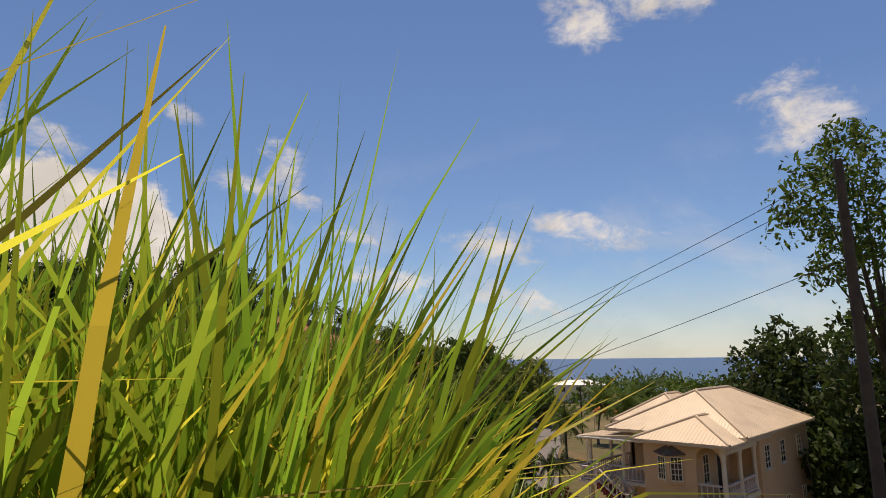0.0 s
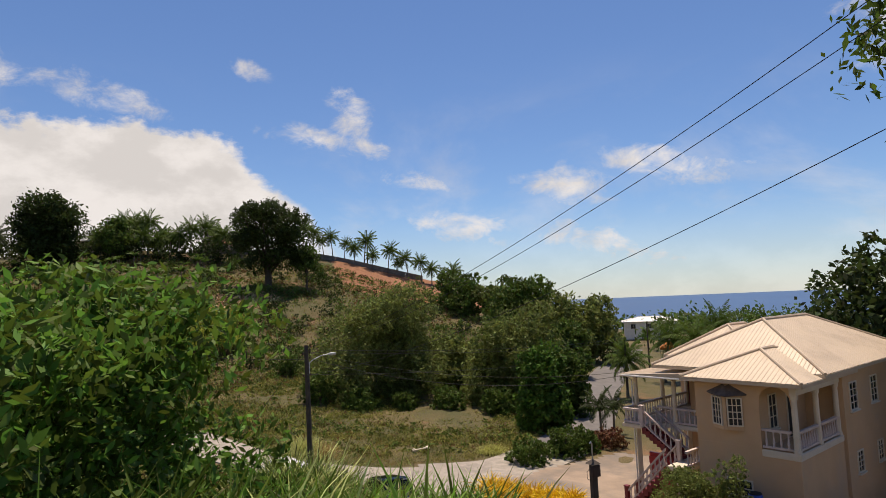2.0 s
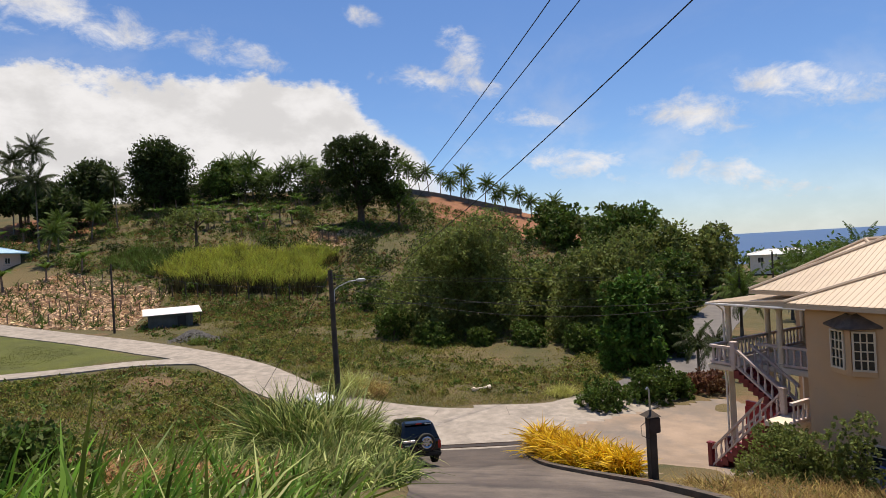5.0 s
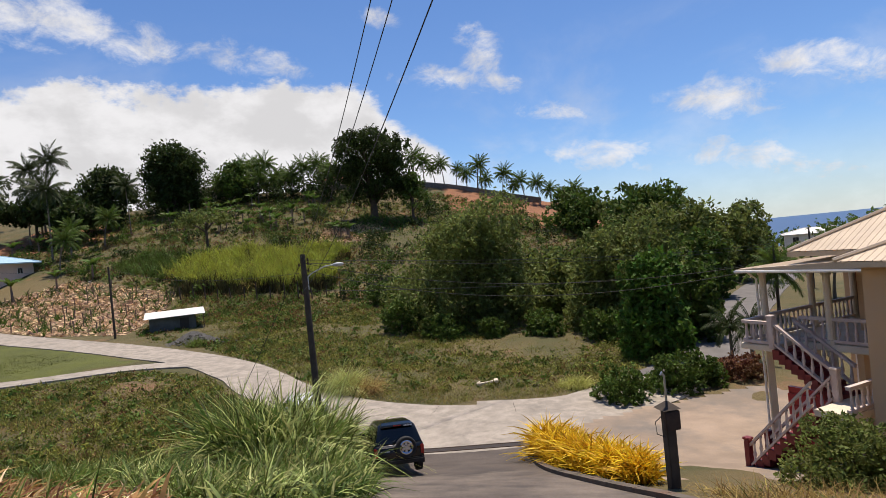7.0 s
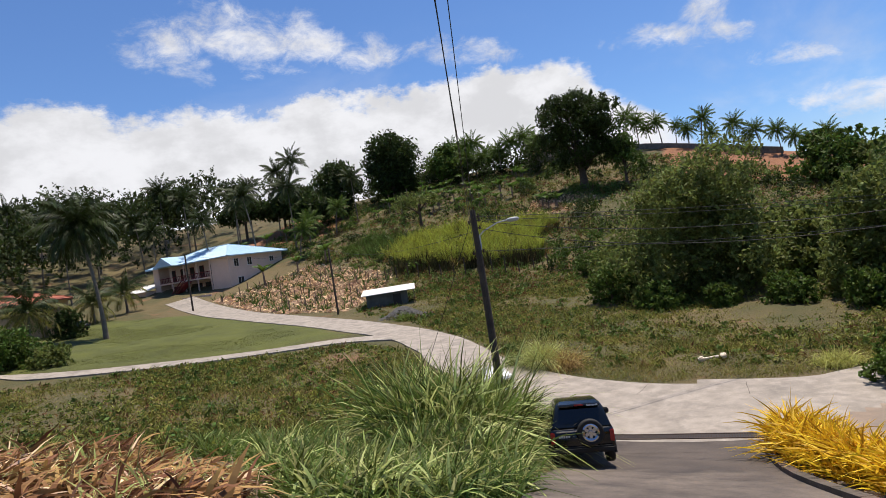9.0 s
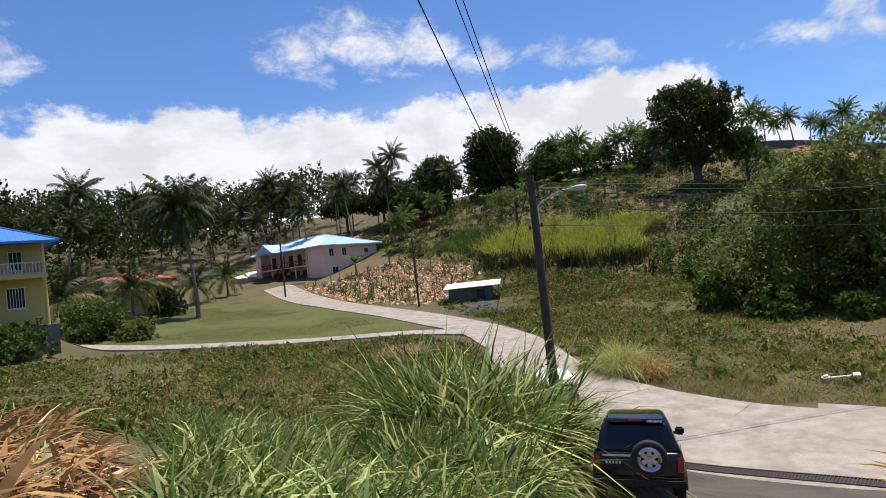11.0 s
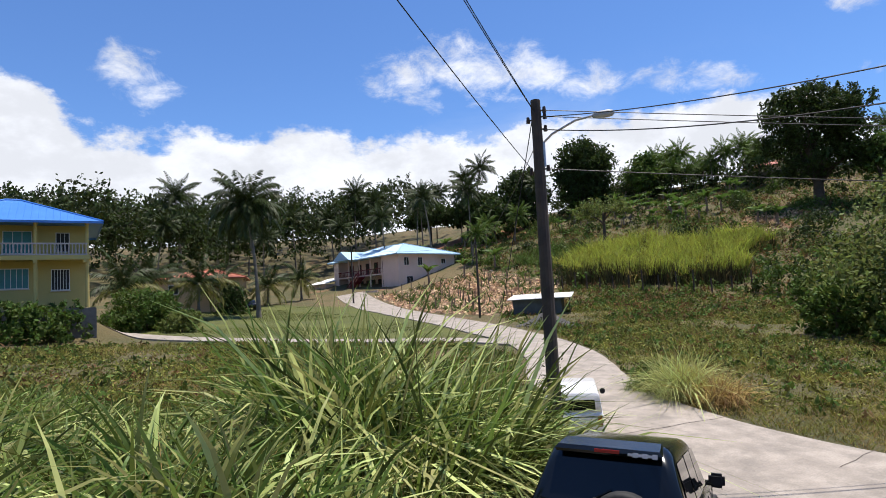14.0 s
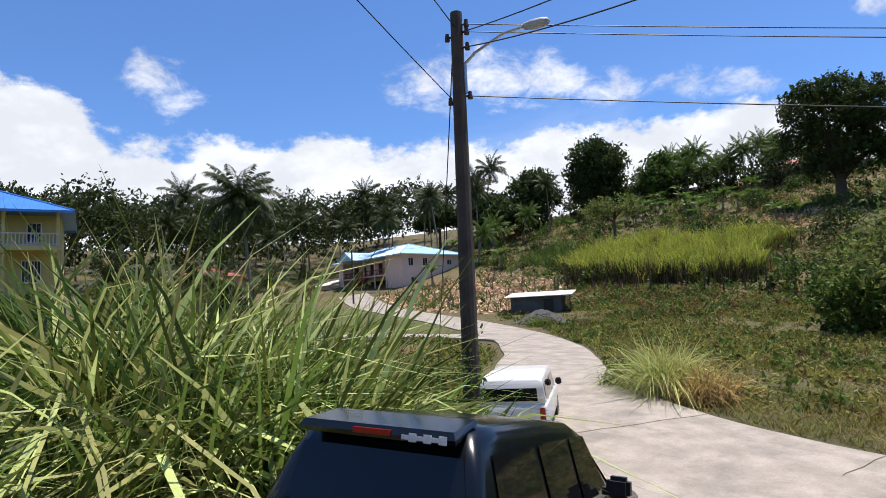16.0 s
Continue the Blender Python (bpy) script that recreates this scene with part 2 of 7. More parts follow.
M = dict(
    concrete=mat("road_concrete", (0.39, 0.34, 0.285), (0.27, 0.235, 0.195), 0.9, 1.7, 22, 0.9, stain=(0.21, 0.185, 0.155)),
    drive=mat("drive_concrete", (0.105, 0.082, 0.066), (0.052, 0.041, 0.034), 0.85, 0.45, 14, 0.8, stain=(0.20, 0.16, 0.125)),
    asphalt=mat("asphalt", (0.17, 0.155, 0.145), (0.12, 0.11, 0.105), 0.9, 0.7, 40, 0.3),
    yard=mat("yard_concrete", (0.37, 0.275, 0.20), (0.24, 0.18, 0.13), 0.9, 0.5, 25, 0.3, stain=(0.16, 0.14, 0.12)),
    cream=mat("cream_render", (0.62, 0.41, 0.24), (0.56, 0.37, 0.215), 0.85, 0.8, 60, 0.15, stain=(0.50, 0.37, 0.25)),
    trimc=mat("cream_trim", (0.68, 0.60, 0.48), (0.62, 0.54, 0.42), 0.7, 2, 50, 0.1),
    yellow=mat("yellow_render", (0.58, 0.46, 0.16), (0.52, 0.41, 0.14), 0.85, 0.7, 50, 0.15),
    white=mat("white_paint", (0.78, 0.77, 0.74), (0.68, 0.66, 0.62), 0.6, 2, 50, 0.1),
    rail=mat("pinkish_white_balusters", (0.62, 0.52, 0.47), (0.50, 0.41, 0.37), 0.75, 2, 50, 0.2),
    pinkw=mat("pale_pink_render", (0.72, 0.55, 0.46), (0.66, 0.50, 0.41), 0.85, 0.6, 50, 0.1),
    redroof=mat("terracotta_sheet", (0.45, 0.13, 0.06), (0.36, 0.10, 0.05), 0.6, 1.5, 30, 0.2),
    maroon=mat("maroon_paint", (0.20, 0.02, 0.025), (0.15, 0.015, 0.02), 0.5, 3, 50, 0.1),
    roof=mat("cream_roof_sheet", (0.60, 0.475, 0.34), (0.55, 0.435, 0.31), 0.45, 0.8, 40, 0.05, stain=(0.44, 0.34, 0.245)),
    blue=mat("blue_roof_sheet", (0.42, 0.62, 0.76), (0.37, 0.56, 0.70), 0.4, 0.6, 30, 0.05),
    blue2=mat("strong_blue_roof_sheet", (0.06, 0.22, 0.62), (0.05, 0.19, 0.55), 0.4, 0.6, 30, 0.05),
    # near-black that paints the unlit depth of openings and recesses
    dark=mat("dark_recess_shade", (0.018, 0.016, 0.015), (0.012, 0.011, 0.010), 0.6, 3, 40, 0.1),
    teal=mat("teal_louvre", (0.05, 0.24, 0.24), (0.04, 0.19, 0.20), 0.5, 3, 40, 0.1),
    glass=mat("window_glass", (0.03, 0.035, 0.04), (0.02, 0.025, 0.03), 0.06, 2, 20, 0.0),
    pole=mat("weathered_pole_wood", (0.085, 0.065, 0.048), (0.05, 0.038, 0.03), 0.9, 2, 30, 0.5),
    metal=mat("galvanised_metal", (0.55, 0.56, 0.57), (0.42, 0.43, 0.44), 0.4, 4, 60, 0.1, metal=0.8),
    wire=mat("black_cable", (0.012, 0.012, 0.013), None, 0.6, 5, 50, 0.0),
    carblack=mat("black_blue_car_paint", (0.006, 0.008, 0.010), (0.005, 0.007, 0.009), 0.16, 2, 90, 0.0),
    rubber=mat("black_rubber", (0.016, 0.016, 0.016), (0.01, 0.01, 0.01), 0.75, 5, 60, 0.3),
    chrome=mat("alloy_silver", (0.62, 0.63, 0.65), (0.5, 0.51, 0.53), 0.22, 5, 60, 0.0, metal=0.9),
    redlamp=mat("red_lamp_lens", (0.45, 0.02, 0.015), (0.35, 0.015, 0.01), 0.2, 5, 60, 0.0),
    tint=mat("tinted_glass", (0.008, 0.009, 0.011), (0.006, 0.007, 0.008), 0.04, 2, 20, 0.0),
    carwhite=mat("white_car_paint", (0.80, 0.80, 0.79), (0.76, 0.76, 0.75), 0.2, 2, 60, 0.0),
    rust=mat("rusty_iron", (0.10, 0.065, 0.05), (0.06, 0.04, 0.032), 0.85, 4, 50, 0.4, metal=0.3),
    shedwall=mat("grey_shed_wall", (0.10, 0.115, 0.11), (0.06, 0.065, 0.062), 0.85, 1.2, 30, 0.3),
    mossy=mat("mossy_dark_concrete", (0.13, 0.105, 0.085), (0.07, 0.06, 0.045), 0.95, 1.5, 18, 0.8, stain=(0.16, 0.09, 0.06)),
    shingle=mat("brown_grey_shingle", (0.16, 0.125, 0.10), (0.09, 0.07, 0.06), 0.9, 4, 30, 0.5),
    stone=mat("grey_stone_wall", (0.20, 0.18, 0.16), (0.12, 0.11, 0.10), 0.9, 2, 20, 0.5),
    brickred=mat("clay_red_block", (0.33, 0.12, 0.08), (0.24, 0.09, 0.06), 0.9, 3, 40, 0.3),
    bark=mat("brown_bark", (0.09, 0.07, 0.05), (0.05, 0.04, 0.03), 0.95, 3, 25, 0.6),
    palmbark=mat("grey_palm_bark", (0.20, 0.17, 0.13), (0.13, 0.11, 0.09), 0.95, 3, 20, 0.6),
    darkleaf=leaf("dark_mango_leaf", (0.058, 0.085, 0.020), (0.034, 0.055, 0.013)),
    bushleaf=leaf("olive_bush_leaf", (0.205, 0.235, 0.060), (0.115, 0.150, 0.038), 0.55, 0.42),
    midleaf=leaf("green_leaf", (0.10, 0.15, 0.026), (0.06, 0.105, 0.018)),
    lightleaf=leaf("fresh_green_leaf", (0.15, 0.25, 0.035), (0.07, 0.135, 0.02), 0.5, 0.4, 0.6),
    brightleaf=leaf("bright_green_leaf", (0.10, 0.19, 0.026), (0.06, 0.13, 0.018)),
    palmleaf=leaf("coconut_frond", (0.045, 0.065, 0.014), (0.026, 0.04, 0.009), 0.45, 0.14),
    palmyel=leaf("yellowing_frond", (0.20, 0.19, 0.045), (0.12, 0.125, 0.03), 0.45),
    banana=leaf("banana_leaf", (0.10, 0.16, 0.03), (0.07, 0.11, 0.02), 0.45),
    cane=leaf("sugar_cane_leaf", (0.40, 0.42, 0.06), (0.27, 0.31, 0.045), 0.5, 0.4),
    # stalk colour darkened to hold the shade below the cane leaves
    caneshade=leaf("cane_stalk_shade", (0.10, 0.09, 0.03), (0.06, 0.05, 0.02), 0.8, 0.1),
    tall=leaf("elephant_grass", (0.17, 0.22, 0.045), (0.075, 0.12, 0.024), 0.4, 0.42, 0.5),
    tallyel=leaf("yellow_grass_blade", (0.58, 0.55, 0.17), (0.42, 0.43, 0.11), 0.35, 0.45, 0.35),
    # pale blades: whitish leaf highlights painted into the base colour
    silver=leaf("sheen_cane_grass_blade", (0.56, 0.58, 0.23), (0.38, 0.43, 0.13), 0.4, 0.4, 0.5),
    # brighter copy of the elephant grass: backlight put into its colour
    tall_sunlit=leaf("sunlit_elephant_grass", (0.36, 0.46, 0.05), (0.20, 0.31, 0.03), 0.4, 0.6, 0.5),
    bankgrass=leaf("mid_green_elephant_grass", (0.19, 0.30, 0.04), (0.085, 0.16, 0.02), 0.4, 0.5, 0.6),
    # yellow blades likewise, brightened in colour as if the sun shone through
    tallyel_sunlit=leaf("sunlit_yellow_grass", (0.85, 0.74, 0.09), (0.66, 0.60, 0.07), 0.4, 0.6, 0.4),
    lawnblade=leaf("mown_lawn_blade", (0.10, 0.112, 0.014), (0.070, 0.082, 0.012), 0.6, 0.2),
    woodleaf=leaf("dark_wood_leaf", (0.052, 0.072, 0.017), (0.03, 0.045, 0.011)),
    brownscrub=leaf("brown_scrub_blade", (0.22, 0.125, 0.05), (0.15, 0.09, 0.035), 0.7, 0.25),
    meadow=leaf("meadow_grass", (0.26, 0.245, 0.052), (0.155, 0.165, 0.034), 0.6, 0.3, 0.6),
    weed=leaf("weed_leaf", (0.12, 0.17, 0.032), (0.065, 0.105, 0.02), 0.6, 0.3, 0.6),
    dry=leaf("dry_grass_blade", (0.46, 0.33, 0.12), (0.31, 0.205, 0.07), 0.7, 0.3),
    deadleaf=leaf("dead_brown_leaf", (0.36, 0.20, 0.085), (0.22, 0.115, 0.05), 0.8, 0.15),
    trash=leaf("cut_cane_trash", (0.80, 0.58, 0.38), (0.60, 0.41, 0.26), 0.85, 0.1),
    gold=leaf("golden_croton_leaf", (0.85, 0.56, 0.03), (0.66, 0.43, 0.03), 0.4, 0.35, 0.3),
    redleaf=leaf("red_shrub_leaf", (0.20, 0.07, 0.035), (0.11, 0.06, 0.025), 0.6, 0.2),
    twig=mat("bare_twig", (0.24, 0.17, 0.13), (0.16, 0.11, 0.08), 0.9, 3, 30, 0.2),
    orange=mat("orange_canvas", (0.75, 0.25, 0.04), (0.65, 0.21, 0.03), 0.8, 3, 40, 0.1),
    redplastic=mat("red_plastic", (0.42, 0.015, 0.03), (0.35, 0.012, 0.025), 0.4, 3, 40, 0.1),
    blueplastic=mat("blue_plastic", (0.02, 0.08, 0.42), (0.015, 0.06, 0.35), 0.4, 3, 40, 0.1),
    gravel=mat("grey_gravel", (0.20, 0.19, 0.17), (0.13, 0.12, 0.11), 0.95, 3, 15, 0.8, dist=0.05),
    bone=mat("bleached_scrap", (0.75, 0.66, 0.52), (0.62, 0.52, 0.4), 0.7, 3, 40, 0.1),
    shade=mat("lamp_housing", (0.45, 0.46, 0.46), (0.35, 0.36, 0.36), 0.5, 4, 40, 0.1),
)


def water_material():
    mt = mat("deep_blue_sea", (0.012, 0.055, 0.16), (0.009, 0.045, 0.14), 0.35, 0.003, 0.05, 0.3, dist=0.4)
    return mt


def ground_material():
    """Grass, dry patches and bare red soil, by noise and by place on the hill."""
    mt = bpy.data.materials.new("hill_ground")
    mt.use_nodes = True
    nt = mt.node_tree
    n, l = nt.nodes, nt.links
    bs = n["Principled BSDF"]
    bs.inputs["Roughness"].default_value = 0.95
    tc = n.new("ShaderNodeTexCoord")

    def ns(sc, det=5, ro=0.6):
        k = n.new("ShaderNodeTexNoise")
        l.new(tc.outputs["Object"], k.inputs["Vector"])
        k.inputs["Scale"].default_value, k.inputs["Detail"].default_value, k.inputs["Roughness"].default_value = sc, det, ro
        return k.outputs["Fac"]

    def band(v, lo, hi, o0=0.0, o1=1.0):
        k = n.new("ShaderNodeMapRange")
        l.new(v, k.inputs[0])
        for q, w in zip(k.inputs[1:5], (lo, hi, o0, o1)):
            q.default_value = w
        return k.outputs[0]

    def mixc(f, c1, c2):
        k = n.new("ShaderNodeMix")
        k.data_type = "RGBA"
        for q, v in ((0, f), (6, c1), (7, c2)):
            if isinstance(v, tuple):
                k.inputs[q].default_value = (*v, 1)
            else:
                l.new(v, k.inputs[q])
        return k.outputs[2]

    col = mixc(band(ns(0.25), 0.38, 0.62), (0.068, 0.066, 0.019), (0.115, 0.085, 0.030))
    col = mixc(band(ns(0.06, 6), 0.48, 0.62), col, (0.15, 0.108, 0.045))
    col = mixc(band(ns(0.11, 6, 0.7), 0.60, 0.70), col, (0.24, 0.115, 0.06))
    soil = n.new("ShaderNodeAttribute")
    soil.attribute_name = "soil"
    col = mixc(soil.outputs["Fac"], col, mixc(band(ns(0.6), 0.35, 0.65), (0.33, 0.14, 0.07), (0.25, 0.10, 0.05)))
    lawn = n.new("ShaderNodeAttribute")
    lawn.attribute_name = "lawn"
    col = mixc(lawn.outputs["Fac"], col, mixc(band(ns(0.4), 0.35, 0.65), (0.105, 0.118, 0.014), (0.070, 0.082, 0.012)))
    fine = ns(6.0, 5, 0.7)
    col = mixc(band(fine, 0.35, 0.7, 0.0, 0.5), col, (0.045, 0.045, 0.016))
    l.new(col, bs.inputs["Base Color"])
    bp = n.new("ShaderNodeBump")
    bp.inputs["Strength"].default_value, bp.inputs["Distance"].default_value = 0.8, 0.15
    l.new(fine, bp.inputs["Height"])
    l.new(bp.outputs[0], bs.inputs["Normal"])
    return mt


# ---- mesh builders ----
class Mesh:
    """Collects vertices and faces of one part."""

    def __init__(self):
        self.v, self.f, self.n = [], [], 0

    def add(self, v, f):
        v = np.asarray(v, float).reshape(-1, 3)
        self.v.append(v)
        self.f += [tuple(i + self.n for i in q) for q in f]
        self.n += len(v)
        return self

    def box(self, x0, y0, z0, x1, y1, z1, m=None, bevel=0.0):
        b = min(bevel, (x1 - x0) * 0.3, (y1 - y0) * 0.3, (z1 - z0) * 0.3)
        if b > 0:
            bm = bmesh.new()
            bmesh.ops.create_cube(bm, size=1)
            bmesh.ops.transform(bm, matrix=Matrix.Translation(((x0 + x1) / 2, (y0 + y1) / 2, (z0 + z1) / 2)) @ Matrix.Diagonal((x1 - x0, y1 - y0, z1 - z0, 1)), verts=bm.verts)
            bmesh.ops.bevel(bm, geom=bm.edges[:], offset=b, segments=2, affect="EDGES")
            bm.verts.index_update()
            v = [tuple((m @ k.co) if m else k.co) for k in bm.verts]
            f = [tuple(k.index for k in q.verts) for q in bm.faces]
            bm.free()
            return self.add(v, f)
        v = [Vector(p) for p in ((x0, y0, z0), (x1, y0, z0), (x1, y1, z0), (x0, y1, z0), (x0, y0, z1), (x1, y0, z1), (x1, y1, z1), (x0, y1, z1))]
        if m:
            v = [m @ p for p in v]
        return self.add([tuple(p) for p in v], [(0, 3, 2, 1), (4, 5, 6, 7), (0, 1, 5, 4), (1, 2, 6, 5), (2, 3, 7, 6), (3, 0, 4, 7)])

    def tube(self, pts, radii, sides=8, caps=True):
        pts = [Vector(p) for p in pts]
        if isinstance(radii, (int, float)):
            radii = [radii] * len(pts)
        v, f = [], []
        for i, p in enumerate(pts):
            d = (pts[min(i + 1, len(pts) - 1)] - pts[max(i - 1, 0)]).normalized()
            side = d.cross(Vector((0, 0, 1)) if abs(d.z) < 0.95 else Vector((1, 0, 0))).normalized()
            up = side.cross(d)
            for k in range(sides):
                a = 2 * math.pi * k / sides
                v.append(tuple(p + (math.cos(a) * side + math.sin(a) * up) * float(radii[i])))
        for i in range(len(pts) - 1):
            for k in range(sides):
                a, b = i * sides + k, i * sides + (k + 1) % sides
                f.append((a, b, b + sides, a + sides))
        if caps:
            f.append(tuple(range(sides))[::-1])
            f.append(tuple(range((len(pts) - 1) * sides, len(pts) * sides)))
        return self.add(v, f)

    def quads(self, v):
        """v: (n, 4, 3) corners of loose quads."""
        v = np.asarray(v, float)
        k = len(v)
        base = np.arange(k)[:, None] * 4 + np.arange(4)
        self.v.append(v.reshape(-1, 3))
        self.f += (base + self.n).tolist()
        self.n += 4 * k
        return self

    def data(self, name, material, smooth=False):
        me = bpy.data.meshes.new(name)
        me.from_pydata(np.concatenate(self.v) if self.v else np.zeros((0, 3)), [], self.f)
        me.materials.append(material)
        if smooth:
            me.polygons.foreach_set("use_smooth", [True] * len(me.polygons))
        me.update()
        return me


def part(name, mesh, material, parent=None, label="", smooth=False):
    ob = new(name, mesh.data(name, material, smooth))
    if parent is not None:
        ob.parent = parent
    if label:
        tagged(ob, label)
    return ob


def thing(name, label, category, m=None, group="", kind=""):
    ob = new(name)
    if m is not None:
        ob.matrix_basis = m
    return tagged(ob, label, category, group, kind)


# ---- the lie of the land ----
def sm(a, b, v):
    t = np.clip((np.asarray(v, float) - a) / (b - a), 0, 1)
    return t * t * (3 - 2 * t)


def soft(v, k=6.0):
    return k * np.log1p(np.exp(np.clip(np.asarray(v, float) / k, -40, 40)))


def H(x, y):
    x, y = np.asarray(x, float), np.asarray(y, float)
    z = np.where(x < 0, -0.7 + 0.055 * np.minimum(-x, 100), -0.7 - 0.04 * np.minimum(x, 40))
    z = z - 22 * sm(190, 460, y * 0.9 + x * 0.45)
    d = soft(y - 50) * (1 - sm(8, 42, x - 0.12 * (y - 60)))
    w = soft(-x - 100)
    h = 0.28 * np.minimum(d, 71) * (1 - 0.30 * sm(123, 150, y) - 0.30 * sm(150, 260, y))
    h = h * (1.0 + 0.14 * sm(-100, -65, x) - 0.40 * sm(-22, 26, x))     # the crest falls away to the east
    h2 = 0.2 * np.minimum(w, 110)
    z = z + np.maximum(h, h2) + 0.25 * np.minimum(h, h2)
    s = soft(2.3 - y, 1.5)
    r = 0.29 * np.minimum(s, 26) + 0.2 * np.maximum(np.minimum(s, 60) - 26, 0)
    side = 1 - sm(4, 26, -(x + 3))
    z = z - 0.45 * np.exp(-((x + 2) / 6) ** 2 - ((y - 4) / 6) ** 2)
    z = z + 2.2 * sm(-45, -52, x) * sm(9, 4, y)
    return z + r * (0.35 + 0.65 * side) * (1 - 0.25 * sm(11, 20, x))


def at_ground(x, y):
    return float(H(x, y))


def in_poly(px, py, poly):
    inside = np.zeros(np.shape(px), bool)
    j = len(poly) - 1
    for i in range(len(poly)):
        xi, yi, xj, yj = *poly[i], *poly[j]
        cut = ((yi > py) != (yj > py)) & (px < (xj - xi) * (py - yi) / (yj - yi + 1e-12) + xi)
        inside ^= cut
        j = i
    return inside


LAWN = [(-27, 24.5), (-33, 17), (-46, 10.5), (-62, 8), (-80, 14), (-84, 38), (-66, 41), (-50, 35), (-36, 30)]
PLOUGHED = [(-9, 96), (-14, 121), (14, 124), (24, 104), (12, 92)]
TERRACE = [(-104, 84), (-104, 104), (-78, 104), (-78, 84)]
PLOT = [(-38, 38), (-44, 58), (-66, 66), (-74, 50), (-58, 42.5), (-48, 38.5)]

ROAD = [(6, 9.6), (0, 9.3), (-6, 11), (-11, 14.8), (-15.3, 19.6), (-21, 24.3), (-28, 28), (-36, 31.6), (-48, 36), (-60, 40.5), (-72, 46), (-84, 52)]
ROAD_E = [(2, 9.4), (7.5, 10.4), (12.5, 15.5), (16.8, 22.5), (20.5, 31), (25, 42), (33, 60), (45, 85), (54, 104)]
LANE = [(-21, 23.5), (-26, 22), (-30.5, 18), (-36, 14), (-44, 10), (-53, 7.8), (-68, 5)]
DRIVE = [(2.3, 5.0), (2.9, 0), (4.3, -7), (5.2, -13), (5.2, -20), (4.0, -28.2), (-2.0, -36.6), (-9, -44.5), (-16, -51)]


def smooth_line(pts, step=0.8):
    """A rounded line through the points, evenly stepped."""
    p = np.array(pts, float)
    out = []
    for i in range(len(p) - 1):
        a, b, c, d = p[max(i - 1, 0)], p[i], p[i + 1], p[min(i + 2, len(p) - 1)]
        k = max(2, int(np.linalg.norm(c - b) / step))
        for t in np.arange(k) / k:
            out.append(0.5 * (2 * b + (c - a) * t + (2 * a - 5 * b + 4 * c - d) * t * t + (3 * b - a - 3 * c + d) * t ** 3))
    return np.array(out + [p[-1]])


def line_dist(x, y, pts):
    p = smooth_line(pts, 1.5)
    best = np.full(np.shape(x), 1e9)
    for q in p:
        best = np.minimum(best, (x - q[0]) ** 2 + (y - q[1]) ** 2)
    return np.sqrt(best)


def ribbon(name, pts, width, material, lift, label, across=5):
    """A road slab draped on the land, with edges that go down into it."""
    p = smooth_line(pts, 0.7)
    d = np.gradient(p, axis=0)
    d /= np.linalg.norm(d, axis=1)[:, None]
    side = np.stack([d[:, 1], -d[:, 0]], 1)
    rng = np.random.RandomState(len(name) + len(pts))
    wl = width / 2 + 0.12 * np.cumsum(rng.normal(0, 0.25, len(p))).clip(-1.6, 1.6)
    me = Mesh()
    rows = []
    for i in range(len(p)):
        row = []
        for k in range(across):
            s = (k / (across - 1) * 2 - 1) * wl[i]
            q = p[i] + s * side[i]
            row.append((q[0], q[1], float(H(*q)) + lift))
        a, b = row[0], row[-1]
        rows.append([(a[0], a[1], a[2] - 0.4)] + row + [(b[0], b[1], b[2] - 0.4)])
    k = across + 2
    me.add(rows and np.array(rows).reshape(-1, 3), [(i * k + j, i * k + j + 1, (i + 1) * k + j + 1, (i + 1) * k + j) for i in range(len(p) - 1) for j in range(k - 1)])
    return tagged(part(name, me, material), label, "road", kind="structure")


